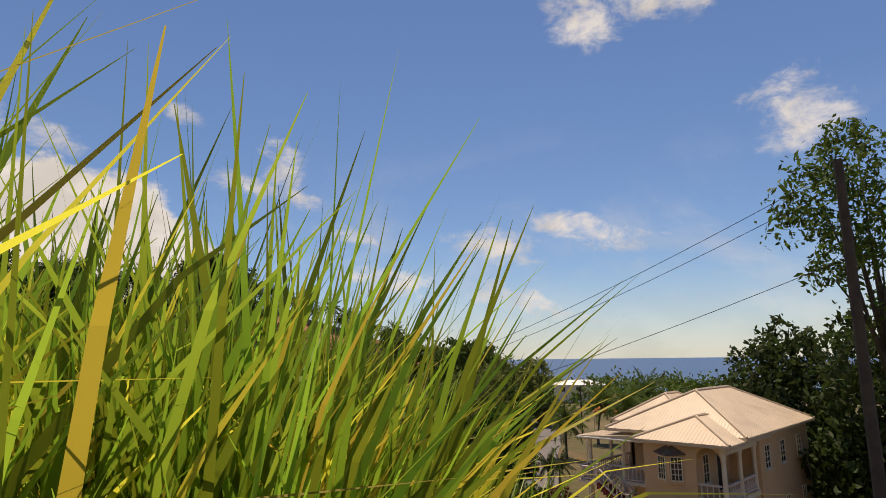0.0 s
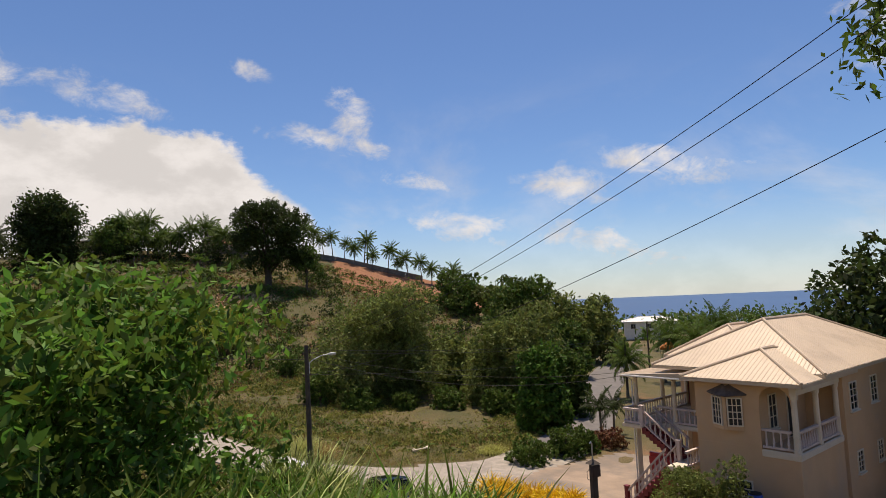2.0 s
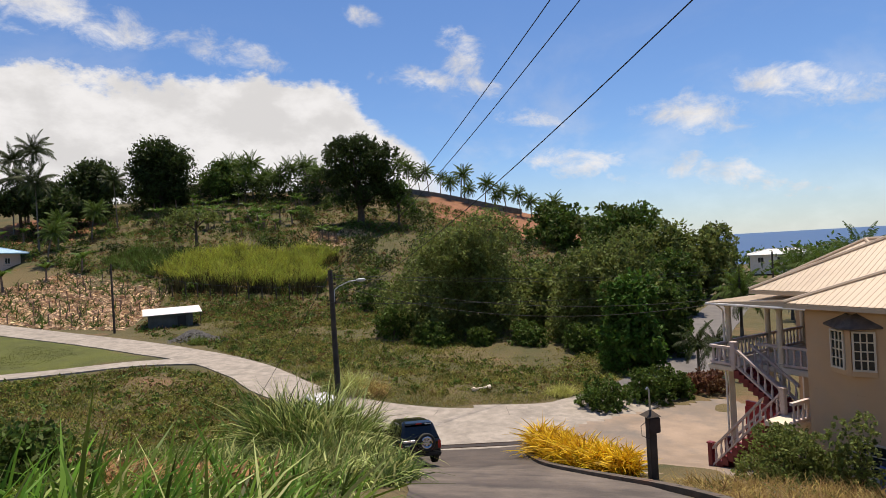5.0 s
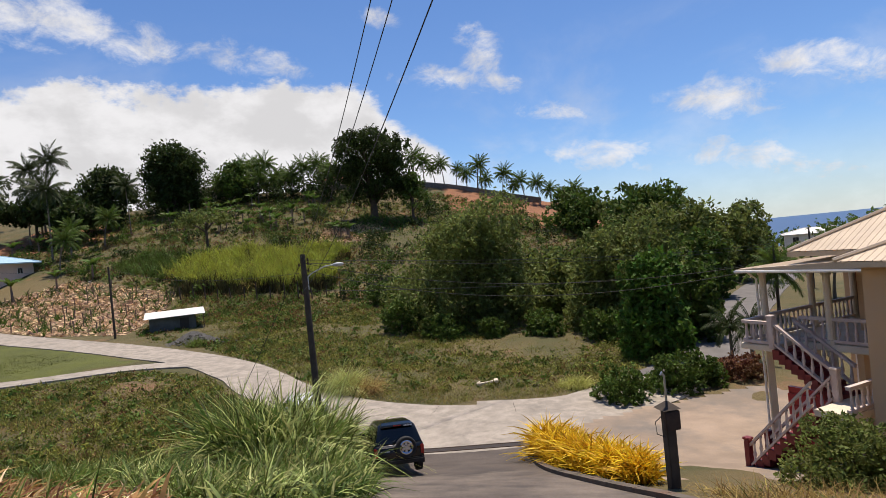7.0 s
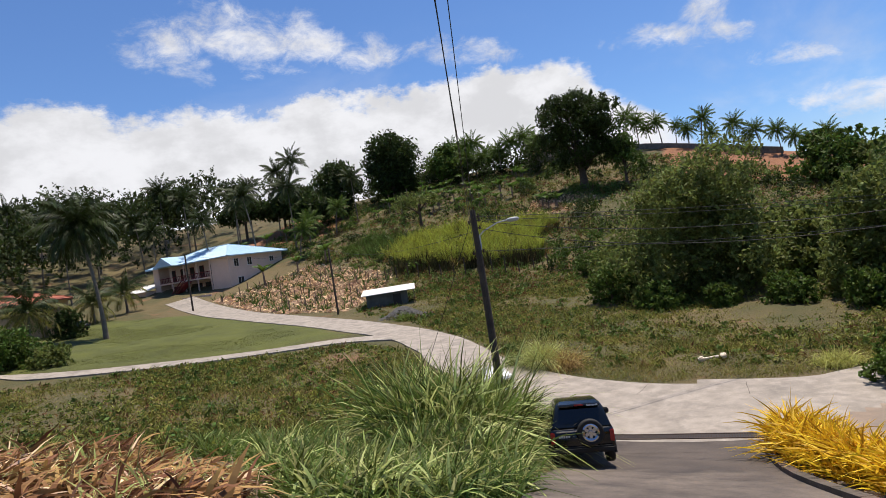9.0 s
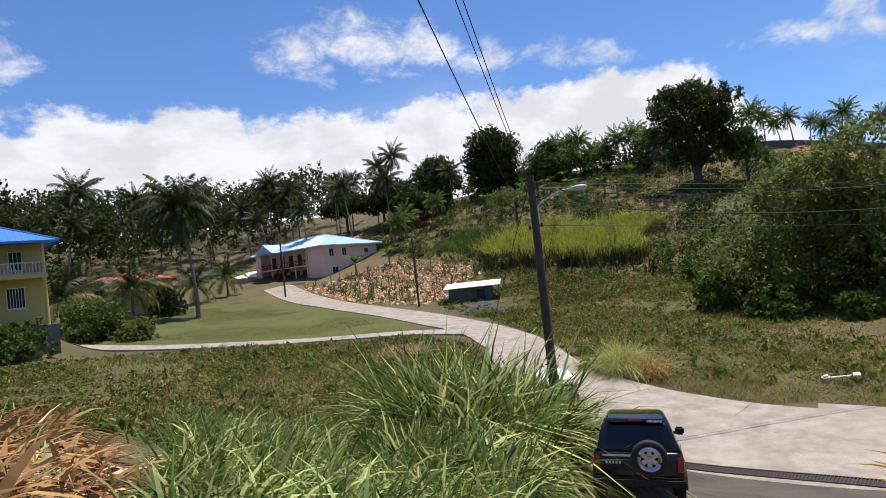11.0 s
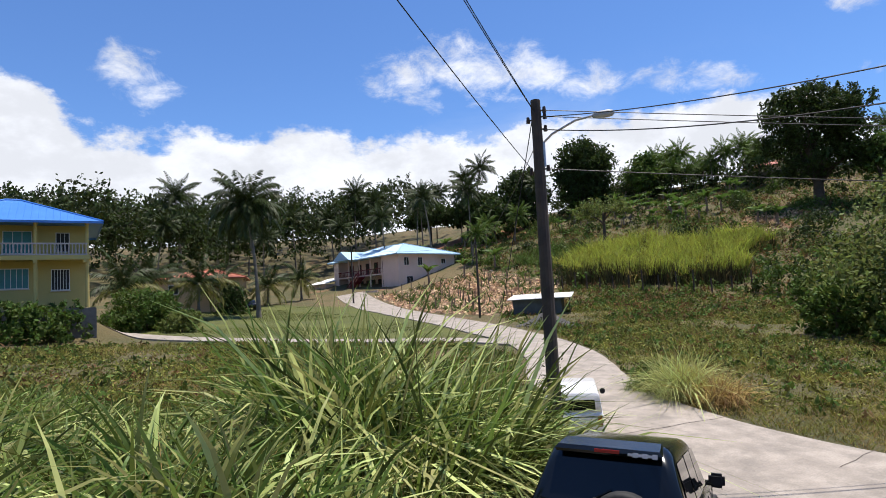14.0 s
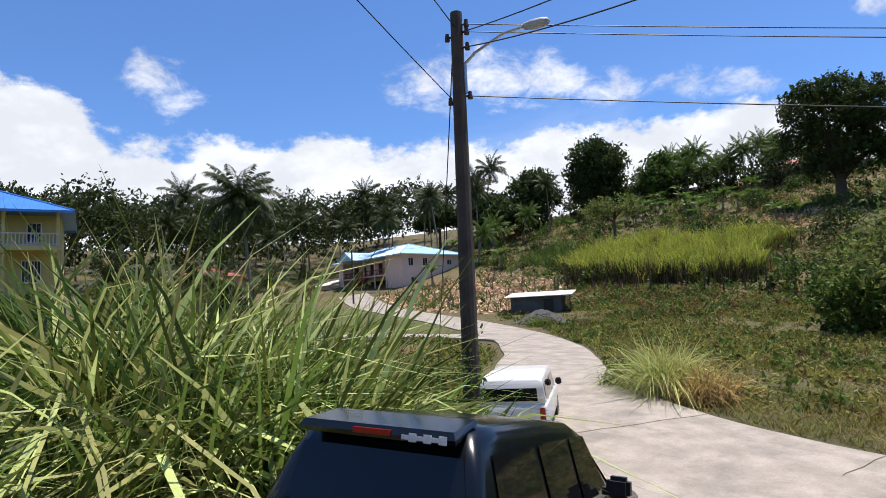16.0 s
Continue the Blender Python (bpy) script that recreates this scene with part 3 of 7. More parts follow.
def build_land():
    def axis(lo, hi, step, far):
        mid = np.arange(lo, hi + step, step)
        grow = step * np.cumsum(1.17 ** np.arange(1, 60))
        grow = grow[grow < far]
        return np.concatenate([(lo - grow)[::-1], mid, hi + grow])

    xs, ys = axis(-110, 45, 1.0, 4400), axis(-48, 140, 1.0, 4400)
    X, Y = np.meshgrid(xs, ys)
    Z = H(X, Y)
    near = np.exp(-((X + 30) / 150) ** 2 - ((Y - 40) / 150) ** 2)
    rough = np.array([noise.noise((x * 0.35, y * 0.35, 0)) + 2.2 * noise.noise((x * 0.09, y * 0.09, 5)) for x, y in zip(X.ravel(), Y.ravel())]).reshape(X.shape)
    flat = np.minimum.reduce([line_dist(X, Y, q) for q in (ROAD, ROAD_E, LANE, DRIVE)])
    Z = Z + rough * 0.16 * near * sm(2.5, 7, flat)
    # banks of the ploughed field and the terraces
    for poly in (PLOUGHED, TERRACE):
        Z = Z + np.where(in_poly(X, Y, poly), 0.22 * np.sin(Y * 2.4 + X * 0.5), 0)
    # the roads are cut in a little
    Z = Z - 0.06 * (1 - sm(1.6, 2.6, flat))
    h, w = X.shape
    idx = np.arange(h * w).reshape(h, w)
    f = np.stack([idx[:-1, :-1], idx[:-1, 1:], idx[1:, 1:], idx[1:, :-1]], -1).reshape(-1, 4)
    me = bpy.data.meshes.new("ground")
    me.from_pydata(np.stack([X, Y, Z], -1).reshape(-1, 3), [], f.tolist())
    me.materials.append(ground_material())
    for name, polys in (("soil", (PLOUGHED, TERRACE)), ("lawn", (LAWN,))):
        val = np.zeros(X.shape)
        for poly in polys:
            val = np.maximum(val, in_poly(X, Y, poly) * 1.0)
        at = me.attributes.new(name, "FLOAT", "POINT")
        at.data.foreach_set("value", val.ravel())
    me.polygons.foreach_set("use_smooth", [True] * len(me.polygons))
    tagged(new("ground", me), "grassy hillside ground with dry and red soil patches", "ground", kind="structure")
    sea = Mesh()
    sea.add([(-4500, 150, -14.5), (4500, 150, -14.5), (4500, 4700, -14.5), (-4500, 4700, -14.5)], [(0, 1, 2, 3)])
    tagged(part("water", sea, water_material()), "deep blue sea reaching the horizon", "sea", kind="structure")


build_land()
ribbon("road", ROAD, 4.3, M["concrete"], 0.05, "pale worn concrete lane curving across the valley")
ribbon("road_link", ROAD_E[:3], 5.0, M["concrete"], 0.045, "pale concrete road at the foot of the yard")
ribbon("road_east", ROAD_E[2:], 5.0, M["asphalt"], 0.041, "grey asphalt road descending past the trees")
ribbon("lane", LANE, 2.3, M["concrete"], 0.06, "narrow pale concrete track along the lawn")
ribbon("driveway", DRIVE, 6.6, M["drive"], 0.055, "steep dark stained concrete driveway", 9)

# ---- buildings ----
def hip_roof(parent, name, x0, y0, x1, y1, ze, zr, material, ribs=0.28, label="", ridge_cap=True):
    """A ribbed sheet hip roof over a rectangle, with fascia and ridge caps. Sheets are real ribs down the slope."""
    w, d = x1 - x0, y1 - y0
    run = min(w, d) / 2
    if w >= d:
        a, b = Vector((x0 + run, (y0 + y1) / 2, zr)), Vector((x1 - run, (y0 + y1) / 2, zr))
    else:
        a, b = Vector(((x0 + x1) / 2, y0 + run, zr)), Vector(((x0 + x1) / 2, y1 - run, zr))
    c = [Vector(p) for p in ((x0, y0, ze), (x1, y0, ze), (x1, y1, ze), (x0, y1, ze))]
    tops = [(a, b), (b, b), (b, a), (a, a)] if w >= d else [(a, a), (a, b), (b, b), (b, a)]
    me, bars = Mesh(), []
    for k in range(4):
        p, q = c[k], c[(k + 1) % 4]
        s, t = tops[k]
        me.add([p, q, t, s], [(0, 1, 2, 3)] if (s - t).length > 1e-4 else [(0, 1, 2)])
        # raised ribs
        n = max(2, int((q - p).length / ribs))
        along = (q - p).normalized()
        nrm = along.cross(((s + t) / 2 - (p + q) / 2)).normalized()
        for i in range(1, n):
            e = p + (q - p) * (i / n)
            x = (q - p).length * i / n
            ls, lt = (s - p).dot(along), (t - p).dot(along)
            hgt = 1.0 if ls <= x <= lt else (x / ls if x < ls else ((q - p).length - x) / max((q - p).length - lt, 1e-6))
            up = (s - p) - along * ls
            g = e + up * min(hgt, 1.0)
            o = along * 0.022
            bars.append([e - o, e + o, g + o, g - o, e + nrm * 0.016, g + nrm * 0.016])
    me.add([(p.x, p.y, ze - 0.02) for p in c], [(3, 2, 1, 0)])
    roof = part(name, me, material, parent, label)
    for v in bars:
        rb = Mesh()
        rb.add(v, [(0, 4, 5, 3), (4, 1, 2, 5), (0, 1, 4), (3, 5, 2)])
        part("rib", rb, material, roof)
    fas = Mesh()
    for k in range(4):
        p, q = c[k], c[(k + 1) % 4]
        lo, hi = Vector((min(p.x, q.x), min(p.y, q.y), 0)), Vector((max(p.x, q.x), max(p.y, q.y), 0))
        fas.box(lo.x - 0.02, lo.y - 0.02, ze - 0.17, hi.x + 0.02, hi.y + 0.02, ze - 0.025)
    part("fascia", fas, material, roof)
    caps = Mesh()
    for k in range(4):
        caps.tube([c[k] + Vector((0, 0, 0.03)), tops[k][0] + Vector((0, 0, 0.04))], 0.07, 6)
    if (a - b).length > 0.05:
        caps.tube([a + Vector((0, 0, 0.04)), b + Vector((0, 0, 0.04))], 0.08, 6)
    part("ridge_cap", caps, material, roof)
    return roof


BALUSTER = {}


def thing_part(name, parent):
    ob = new(name)
    ob.parent = parent
    return ob


def baluster_mesh(h, material):
    key = (round(h, 2), material.name)
    if key not in BALUSTER:
        me = Mesh()
        prof = [(0, .055), (.06, .055), (.1, .035), (.3, .06), (.5, .042), (.75, .03), (.9, .035), (.94, .055), (1, .055)]
        me.tube([(0, 0, p[0] * h) for p in prof], [p[1] for p in prof], 8)
        BALUSTER[key] = me.data("baluster", material, True)
    return BALUSTER[key]


def railing(parent, p, q, h=0.85, material=None, step=0.24, post=True):
    """A balustrade between two points that may lie at different heights: rails, and each baluster."""
    p, q = Vector(p), Vector(q)
    material = material or M["rail"]
    d = (q - p)
    n = max(2, int(Vector((d.x, d.y, 0)).length / step))
    side = Vector((-d.y, d.x, 0)).normalized() * 0.07
    rail = thing_part("railing", parent)
    for name, z0, z1 in (("bottom_rail", 0.05, 0.14), ("handrail", h - 0.1, h)):
        me = Mesh()
        lo, hi = Vector((0, 0, z0)), Vector((0, 0, z1))
        v = [p - side + lo, p + side + lo, p + side + hi, p - side + hi, q - side + lo, q + side + lo, q + side + hi, q - side + hi]
        me.add(v, [(0, 1, 2, 3), (7, 6, 5, 4), (0, 4, 5, 1), (1, 5, 6, 2), (2, 6, 7, 3), (3, 7, 4, 0)])
        part(name, me, material, rail)
    data = baluster_mesh(h - 0.22, material)
    for i in range(n):
        k = p + d * ((i + 0.5) / n)
        ob = new("baluster", data)
        ob.parent = rail
        ob.location = k + Vector((0, 0, 0.13))
    return rail


def window(parent, m, w, h, cols=3, rows=4, frame_mat=None, pane=None, sill=True, proud=0.05):
    """A window set in a wall: m puts its lower left corner, x along the wall, y out of it."""
    fr = Mesh()
    t = 0.06
    for x0, z0, x1, z1 in ((-t, -t, w + t, 0), (-t, h, w + t, h + t), (-t, 0, 0, h), (w, 0, w + t, h)):
        fr.box(x0, -0.05, z0, x1, proud, z1, m)
    win = part("window", fr, frame_mat or M["trimc"], parent)
    for i in range(1, cols):
        bar = Mesh()
        bar.box(w * i / cols - 0.02, -0.03, 0.002, w * i / cols + 0.02, proud - 0.015, h - 0.002, m)
        part("glazing_bar", bar, frame_mat or M["trimc"], win)
    for j in range(1, rows):
        bar = Mesh()
        bar.box(0.002, -0.03, h * j / rows - 0.018, w - 0.002, proud - 0.02, h * j / rows + 0.018, m)
        part("glazing_bar", bar, frame_mat or M["trimc"], win)
    pn = Mesh()
    pn.box(0, -0.08, 0, w, 0.008, h, m)
    part("pane", pn, pane or M["glass"], win)
    if sill:
        sl = Mesh()
        sl.box(-0.12, -0.02, -0.14, w + 0.12, 0.13, -t - 0.004, m, 0.02)
        part("sill", sl, M["trimc"], win)
    return win


def column(parent, x, y, z0, z1, r=0.14, material=None):
    me = Mesh()
    me.tube([(x, y, z0), (x, y, z0 + .12), (x, y, z0 + .13), (x, y, z1 - .2), (x, y, z1 - .19), (x, y, z1)], [r * 1.3, r * 1.3, r, r * .9, r * 1.25, r * 1.25], 4 if r > 0.16 else 10)
    return part("column", me, material or M["trimc"], parent)


def wall_x(me, x0, x1, y, z0, z1, t=0.2, holes=()):
    """A wall along x at y (thickness t behind, +y), with rectangular holes (x0, z0, x1, z1)."""
    xs = sorted({x0, x1, *[h[0] for h in holes], *[h[2] for h in holes]})
    zs = sorted({z0, z1, *[h[1] for h in holes], *[h[3] for h in holes]})
    for a, b in zip(xs, xs[1:]):
        for c, d in zip(zs, zs[1:]):
            mid = ((a + b) / 2, (c + d) / 2)
            if not any(h[0] < mid[0] < h[2] and h[1] < mid[1] < h[3] for h in holes):
                me.box(a, y, c, b, y + t, d)


def arch(me, x, y0, y1, z_spring, z_top, t=0.2, steps=8):
    """The filling above an arched opening in a wall that runs along y at x."""
    cy, rx, rz = (y0 + y1) / 2, (y1 - y0) / 2, (z_top - z_spring) * 0.8
    for i in range(steps):
        a0, a1 = math.pi * i / steps, math.pi * (i + 1) / steps
        p = [(cy - rx * math.cos(a), z_spring + rz * math.sin(a) ** 0.7) for a in (a0, a1)]
        v = [(x, p[0][0], p[0][1]), (x, p[1][0], p[1][1]), (x, p[1][0], z_top), (x, p[0][0], z_top)]
        v += [(x + t, k[1], k[2]) for k in v]
        me.add(v, [(0, 3, 2, 1), (4, 5, 6, 7), (0, 1, 5, 4), (1, 2, 6, 5), (2, 3, 7, 6), (3, 0, 4, 7)])


def cream_house():
    h = thing("house", "two-storey cream house with ribbed cream hip roofs and white balustrades", "house", pose(16.5, -7.35, 0.22, 0, 0, 34.5))
    FL, EV, LO = 3.2, 6.05, -1.9
    w = Mesh()
    # lower storey, then the upper one round the corner porch
    w.box(0.45, 0.45, LO, 5.4, 4.8, FL - 0.002)
    w.box(5.4, 0.3, LO, 15.6, 7.8, EV)
    w.box(0.45, 4.6, FL, 5.4, 4.8, EV)
    w.box(0.45, 1.95, FL, 5.4, 2.15, EV)
    w.box(0.45, 2.15, FL, 0.65, 4.6, EV)
    w.box(8.2, 7.8, LO, 14.4, 9.9, EV)
    arch(w, 0.45, 0.65, 1.95, 5.0, EV)
    part("wall", w, M["cream"], h, "cream rendered wall")
    beams = Mesh()
    beams.box(0.42, 0.42, 5.55, 5.4, 0.68, EV)
    beams.box(0.4, 0.4, FL - 0.3, 5.4, 1.95, FL - 0.004, None, 0.03)
    part("beam", beams, M["trimc"], h)
    for x in (0.58, 2.9, 5.25):
        column(h, x, 0.58, FL, 5.56, 0.13)
    railing(h, (0.56, 0.75, FL), (0.56, 1.93, FL), 0.85)
    railing(h, (0.75, 0.56, FL), (2.75, 0.56, FL), 0.85)
    railing(h, (3.05, 0.56, FL), (5.15, 0.56, FL), 0.85)
    # windows and doors; walls that face the drive look towards -x
    def west(y0, y1, z0, z1, x=0.45, cols=3, rows=4, pane=None):
        m = Matrix(((0, -1, 0, x), (1, 0, 0, y0), (0, 0, 1, z0), (0, 0, 0, 1)))
        return window(h, m, y1 - y0, z1 - z0, cols, rows, None, pane)
    def south(x0, x1, z0, z1, y=0.3, cols=2, rows=4, pane=None):
        m = Matrix(((1, 0, 0, x0), (0, -1, 0, y), (0, 0, 1, z0), (0, 0, 0, 1)))
        return window(h, m, x1 - x0, z1 - z0, cols, rows, None, pane)
    bay = Mesh()
    plan = [(0.452, 2.62), (0.16, 3.24), (0.16, 3.40), (0.452, 4.02)]
    for z0, z1 in ((3.85, 4.05), (5.25, 5.42)):
        v = [(x, y, z) for z in (z0, z1) for x, y in plan]
        bay.add(v, [(3, 2, 1, 0), (4, 5, 6, 7), (0, 1, 5, 4), (1, 2, 6, 5), (2, 3, 7, 6), (3, 0, 4, 7)])
    bay.box(0.15, 3.24, 4.04, 0.451, 3.40, 5.26)
    part("bay", bay, M["cream"], h)
    for (xa, ya), (xb, yb) in ((plan[0], plan[1]), (plan[2], plan[3])):
        d = Vector((xb - xa, yb - ya, 0))
        k = d.length
        d.normalize()
        o = Vector((-d.y, d.x, 0))
        mm = Matrix(((d.x, o.x, 0, xa + d.x * .09), (d.y, o.y, 0, ya + d.y * .09), (0, 0, 1, 4.08), (0, 0, 0, 1)))
        window(h, mm, k - 0.18, 1.14, 3, 4, None, None, False)
    can = Mesh()
    eave = [(0.44, 2.42, 5.44), (-0.05, 3.12, 5.38), (-0.05, 3.52, 5.38), (0.44, 4.22, 5.44)]
    for k, z in enumerate((0.0, 0.09, 0.18, 0.27)):
        f0, f1 = 1 - k * 0.2, 1 - (k + 1.15) * 0.2
        v = [(0.44 - (0.44 - x) * f, 3.32 + (y - 3.32) * f, zz + dz) for f, dz in ((f0, z), (f1, z + 0.11)) for x, y, zz in eave]
        v += [(x, y, zz - 0.045) for x, y, zz in v[:4]]
        can.add(v, [(0, 1, 5, 4), (1, 2, 6, 5), (2, 3, 7, 6), (8, 9, 1, 0), (9, 10, 2, 1), (10, 11, 3, 2)])
    can.add([(0.44, 2.42, 5.39), (-0.05, 3.12, 5.33), (-0.05, 3.52, 5.33), (0.44, 4.22, 5.39)], [(3, 2, 1, 0)])
    part("window_canopy", can, M["shingle"], h, "small weathered brown shingle canopy over the bay window")
    west(2.5, 3.5, 0.7, 1.7, cols=2, rows=3)
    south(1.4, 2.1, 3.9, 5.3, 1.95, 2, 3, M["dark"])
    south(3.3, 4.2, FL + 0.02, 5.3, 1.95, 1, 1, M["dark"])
    for x in (6.2, 9.2, 12.8):
        south(x, x + 0.9, 4.2, 5.4)
        south(x + 0.3, x + 1.0, 1.3, 2.2)
    # verandah
    slab = Mesh()
    slab.box(2.6, 4.8, FL - 0.22, 5.4, 9.65, FL, None, 0.03)
    slab.box(5.4, 7.8, FL - 0.22, 8.2, 9.65, FL)
    part("verandah_floor", slab, M["trimc"], h)
    for x, y in ((2.75, 9.45), (2.75, 7.2), (2.75, 5.1), (8.0, 9.45), (5.4, 9.45)):
        column(h, x, y, FL, 5.62, 0.12)
        column(h, x, y, LO, FL - 0.22, 0.17)
    railing(h, (2.75, 5.2, FL), (2.75, 7.1, FL))
    railing(h, (2.75, 7.3, FL), (2.75, 8.2, FL))
    railing(h, (2.9, 9.45, FL), (7.9, 9.45, FL))
    vr = Mesh()
    a = [(2.0, 5.0, 5.98), (2.0, 9.9, 5.70), (8.6, 9.9, 5.70), (8.6, 5.0, 6.35), (2.0, 9.9, 5.60), (8.6, 9.9, 5.60), (2.0, 5.0, 5.60), (8.6, 5.0, 5.60)]
    vr.add(a, [(0, 3, 2, 1), (1, 2, 5, 4), (0, 1, 4, 6), (3, 7, 5, 2), (6, 4, 5, 7)])
    vroof = part("verandah_roof", vr, M["roof"], h)
    for i in range(1, 26):
        x = 2.0 + 6.6 * i / 26
        zt = 5.98 + 0.37 * (x - 2.0) / 6.6
        rb = Mesh()
        rb.add([(x - .02, 5.0, zt), (x + .02, 5.0, zt), (x + .02, 9.9, 5.70), (x - .02, 9.9, 5.70), (x, 5.0, zt + .02), (x, 9.9, 5.72)], [(0, 4, 5, 3), (4, 1, 2, 5)])
        part("rib", rb, M["roof"], vroof)
    gut = Mesh()
    gut.tube([(1.98, 5.0, 5.63), (1.98, 9.92, 5.62), (8.6, 9.92, 5.62)], 0.05, 8)
    gut.tube([(2.3, 9.7, 5.58), (2.62, 9.6, 5.3), (2.62, 9.6, -0.9)], 0.04, 8)
    part("gutter", gut, M["white"], h)
    # dark doors in the wall behind the verandah: near-black panels paint their shade
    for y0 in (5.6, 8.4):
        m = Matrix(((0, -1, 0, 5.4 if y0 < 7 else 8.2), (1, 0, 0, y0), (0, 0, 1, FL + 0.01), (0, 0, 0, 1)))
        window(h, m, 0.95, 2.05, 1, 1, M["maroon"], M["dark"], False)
    # stairs: one flight along the front down to a landing, the other turning back
    zb, zl, n = -0.75, 1.75, 10
    for y0, y1, za, zz, x0, x1 in ((8.4, 6.4, FL, zl, 1.5, 2.6), (6.4, 8.7, zl, zb, 0.3, 1.4)):
        one = Mesh()
        d = (y1 - y0) / n
        one.box(x0, min(0, d) - .02, -0.32, x1, max(0, d) + .02, 0)
        data = one.data("step", M["maroon"])
        for i in range(n):
            ob = new("step", data)
            ob.parent = h
            ob.location = (0, y0 + d * i, za + (zz - za) * (i + 1) / (n + 1))
    top = Mesh()
    top.box(1.5, 8.4, FL - .2, 2.595, 9.6, FL - .004, None, .02)
    part("stair_head", top, M["trimc"], h)
    ld = Mesh()
    ld.box(0.3, 5.3, zl - .2, 2.6, 6.4, zl, None, .02)
    ld.box(0.4, 5.4, LO, 0.7, 5.7, zl - .2)
    ld.box(2.2, 5.4, LO, 2.5, 5.7, zl - .2)
    part("landing", ld, M["trimc"], h)
    for a, b in (((1.55, 8.35, FL), (1.55, 6.45, zl + .1)), ((2.6, 8.35, FL), (2.6, 6.45, zl + .1)), ((.35, 6.45, zl), (.35, 8.65, zb + .15)), ((1.36, 6.45, zl), (1.36, 8.65, zb + .15)), ((.35, 5.4, zl), (2.5, 5.4, zl)), ((1.55, 8.45, FL), (1.55, 9.45, FL)), ((1.62, 9.5, FL), (2.62, 9.5, FL))):
        railing(h, a, b, 0.8)
    for u, y, z, hh in ((.35, 8.75, zb - .5, 1.55), (1.36, 8.75, zb - .5, 1.55), (1.45, 6.38, zl - .1, 1.05), (1.55, 8.4, FL - .1, 1.05)):
        nw = Mesh()
        nw.box(u - 0.1, y - 0.1, z, u + 0.1, y + 0.1, z + hh, None, 0.02)
        nw.box(u - 0.13, y - 0.13, z + hh, u + 0.13, y + 0.13, z + hh + 0.07, None, 0.02)
        part("newel_post", nw, M["maroon"] if y > 8.6 else M["rail"], h)
    sh = Mesh()
    sh.box(2.95, 7.6, -1.2, 3.1, 9.0, 1.5)
    for i in range(6):
        sh.box(2.89, 7.6, -1.15 + i * 0.42, 2.95, 9.0, -0.82 + i * 0.42)
    part("red_shutter", sh, M["redplastic"], h, "red slatted panel under the verandah")
    hip_roof(h, "roof", 0.0, 0.0, 6.6, 5.25, 6.08, 7.2, M["roof"], 0.2, "cream ribbed metal roof")
    hip_roof(h, "roof", 2.3, -0.1, 16.2, 8.1, 6.25, 8.4, M["roof"], 0.2)
    hip_roof(h, "roof", 7.4, 4.9, 15.0, 10.4, 6.2, 7.9, M["roof"], 0.2)
    return h


cream_house()


def two_storey(name, label, m, w, d, walls, roofm, h1=2.9, h2=2.8, base=-1.2, gallery=None, over=0.7, rise=2.0):
    """A plain two-storey block with a front gallery: x along the front, y into the house, the front at y = 0."""
    hs = thing(name, label, "house", m)
    top = h1 + h2
    g0, g1, gd = gallery
    me = Mesh()
    me.box(0, gd, base, w, d, top)
    if g0 > 0:
        me.box(0, 0, base, g0, gd, top)
    if g1 < w:
        me.box(g1, 0, base, w, gd, top)
    part("wall", me, walls, hs)
    fl = Mesh()
    fl.box(g0, -0.3, h1 - 0.12, g1, gd, h1 + 0.1)
    part("balcony", fl, walls, hs)
    n = max(2, int((g1 - g0) / 3.2))
    for i in range(n + 1):
        x = g0 + 0.15 + (g1 - g0 - 0.3) * i / n
        column(hs, x, -0.1, h1 + 0.1, top, 0.12, walls)
        column(hs, x, -0.1, base, h1 - 0.12, 0.14, walls)
    hip_roof(hs, "roof", -over, -over, w + over, d + over, top, top + rise, roofm, 0.45)
    return hs


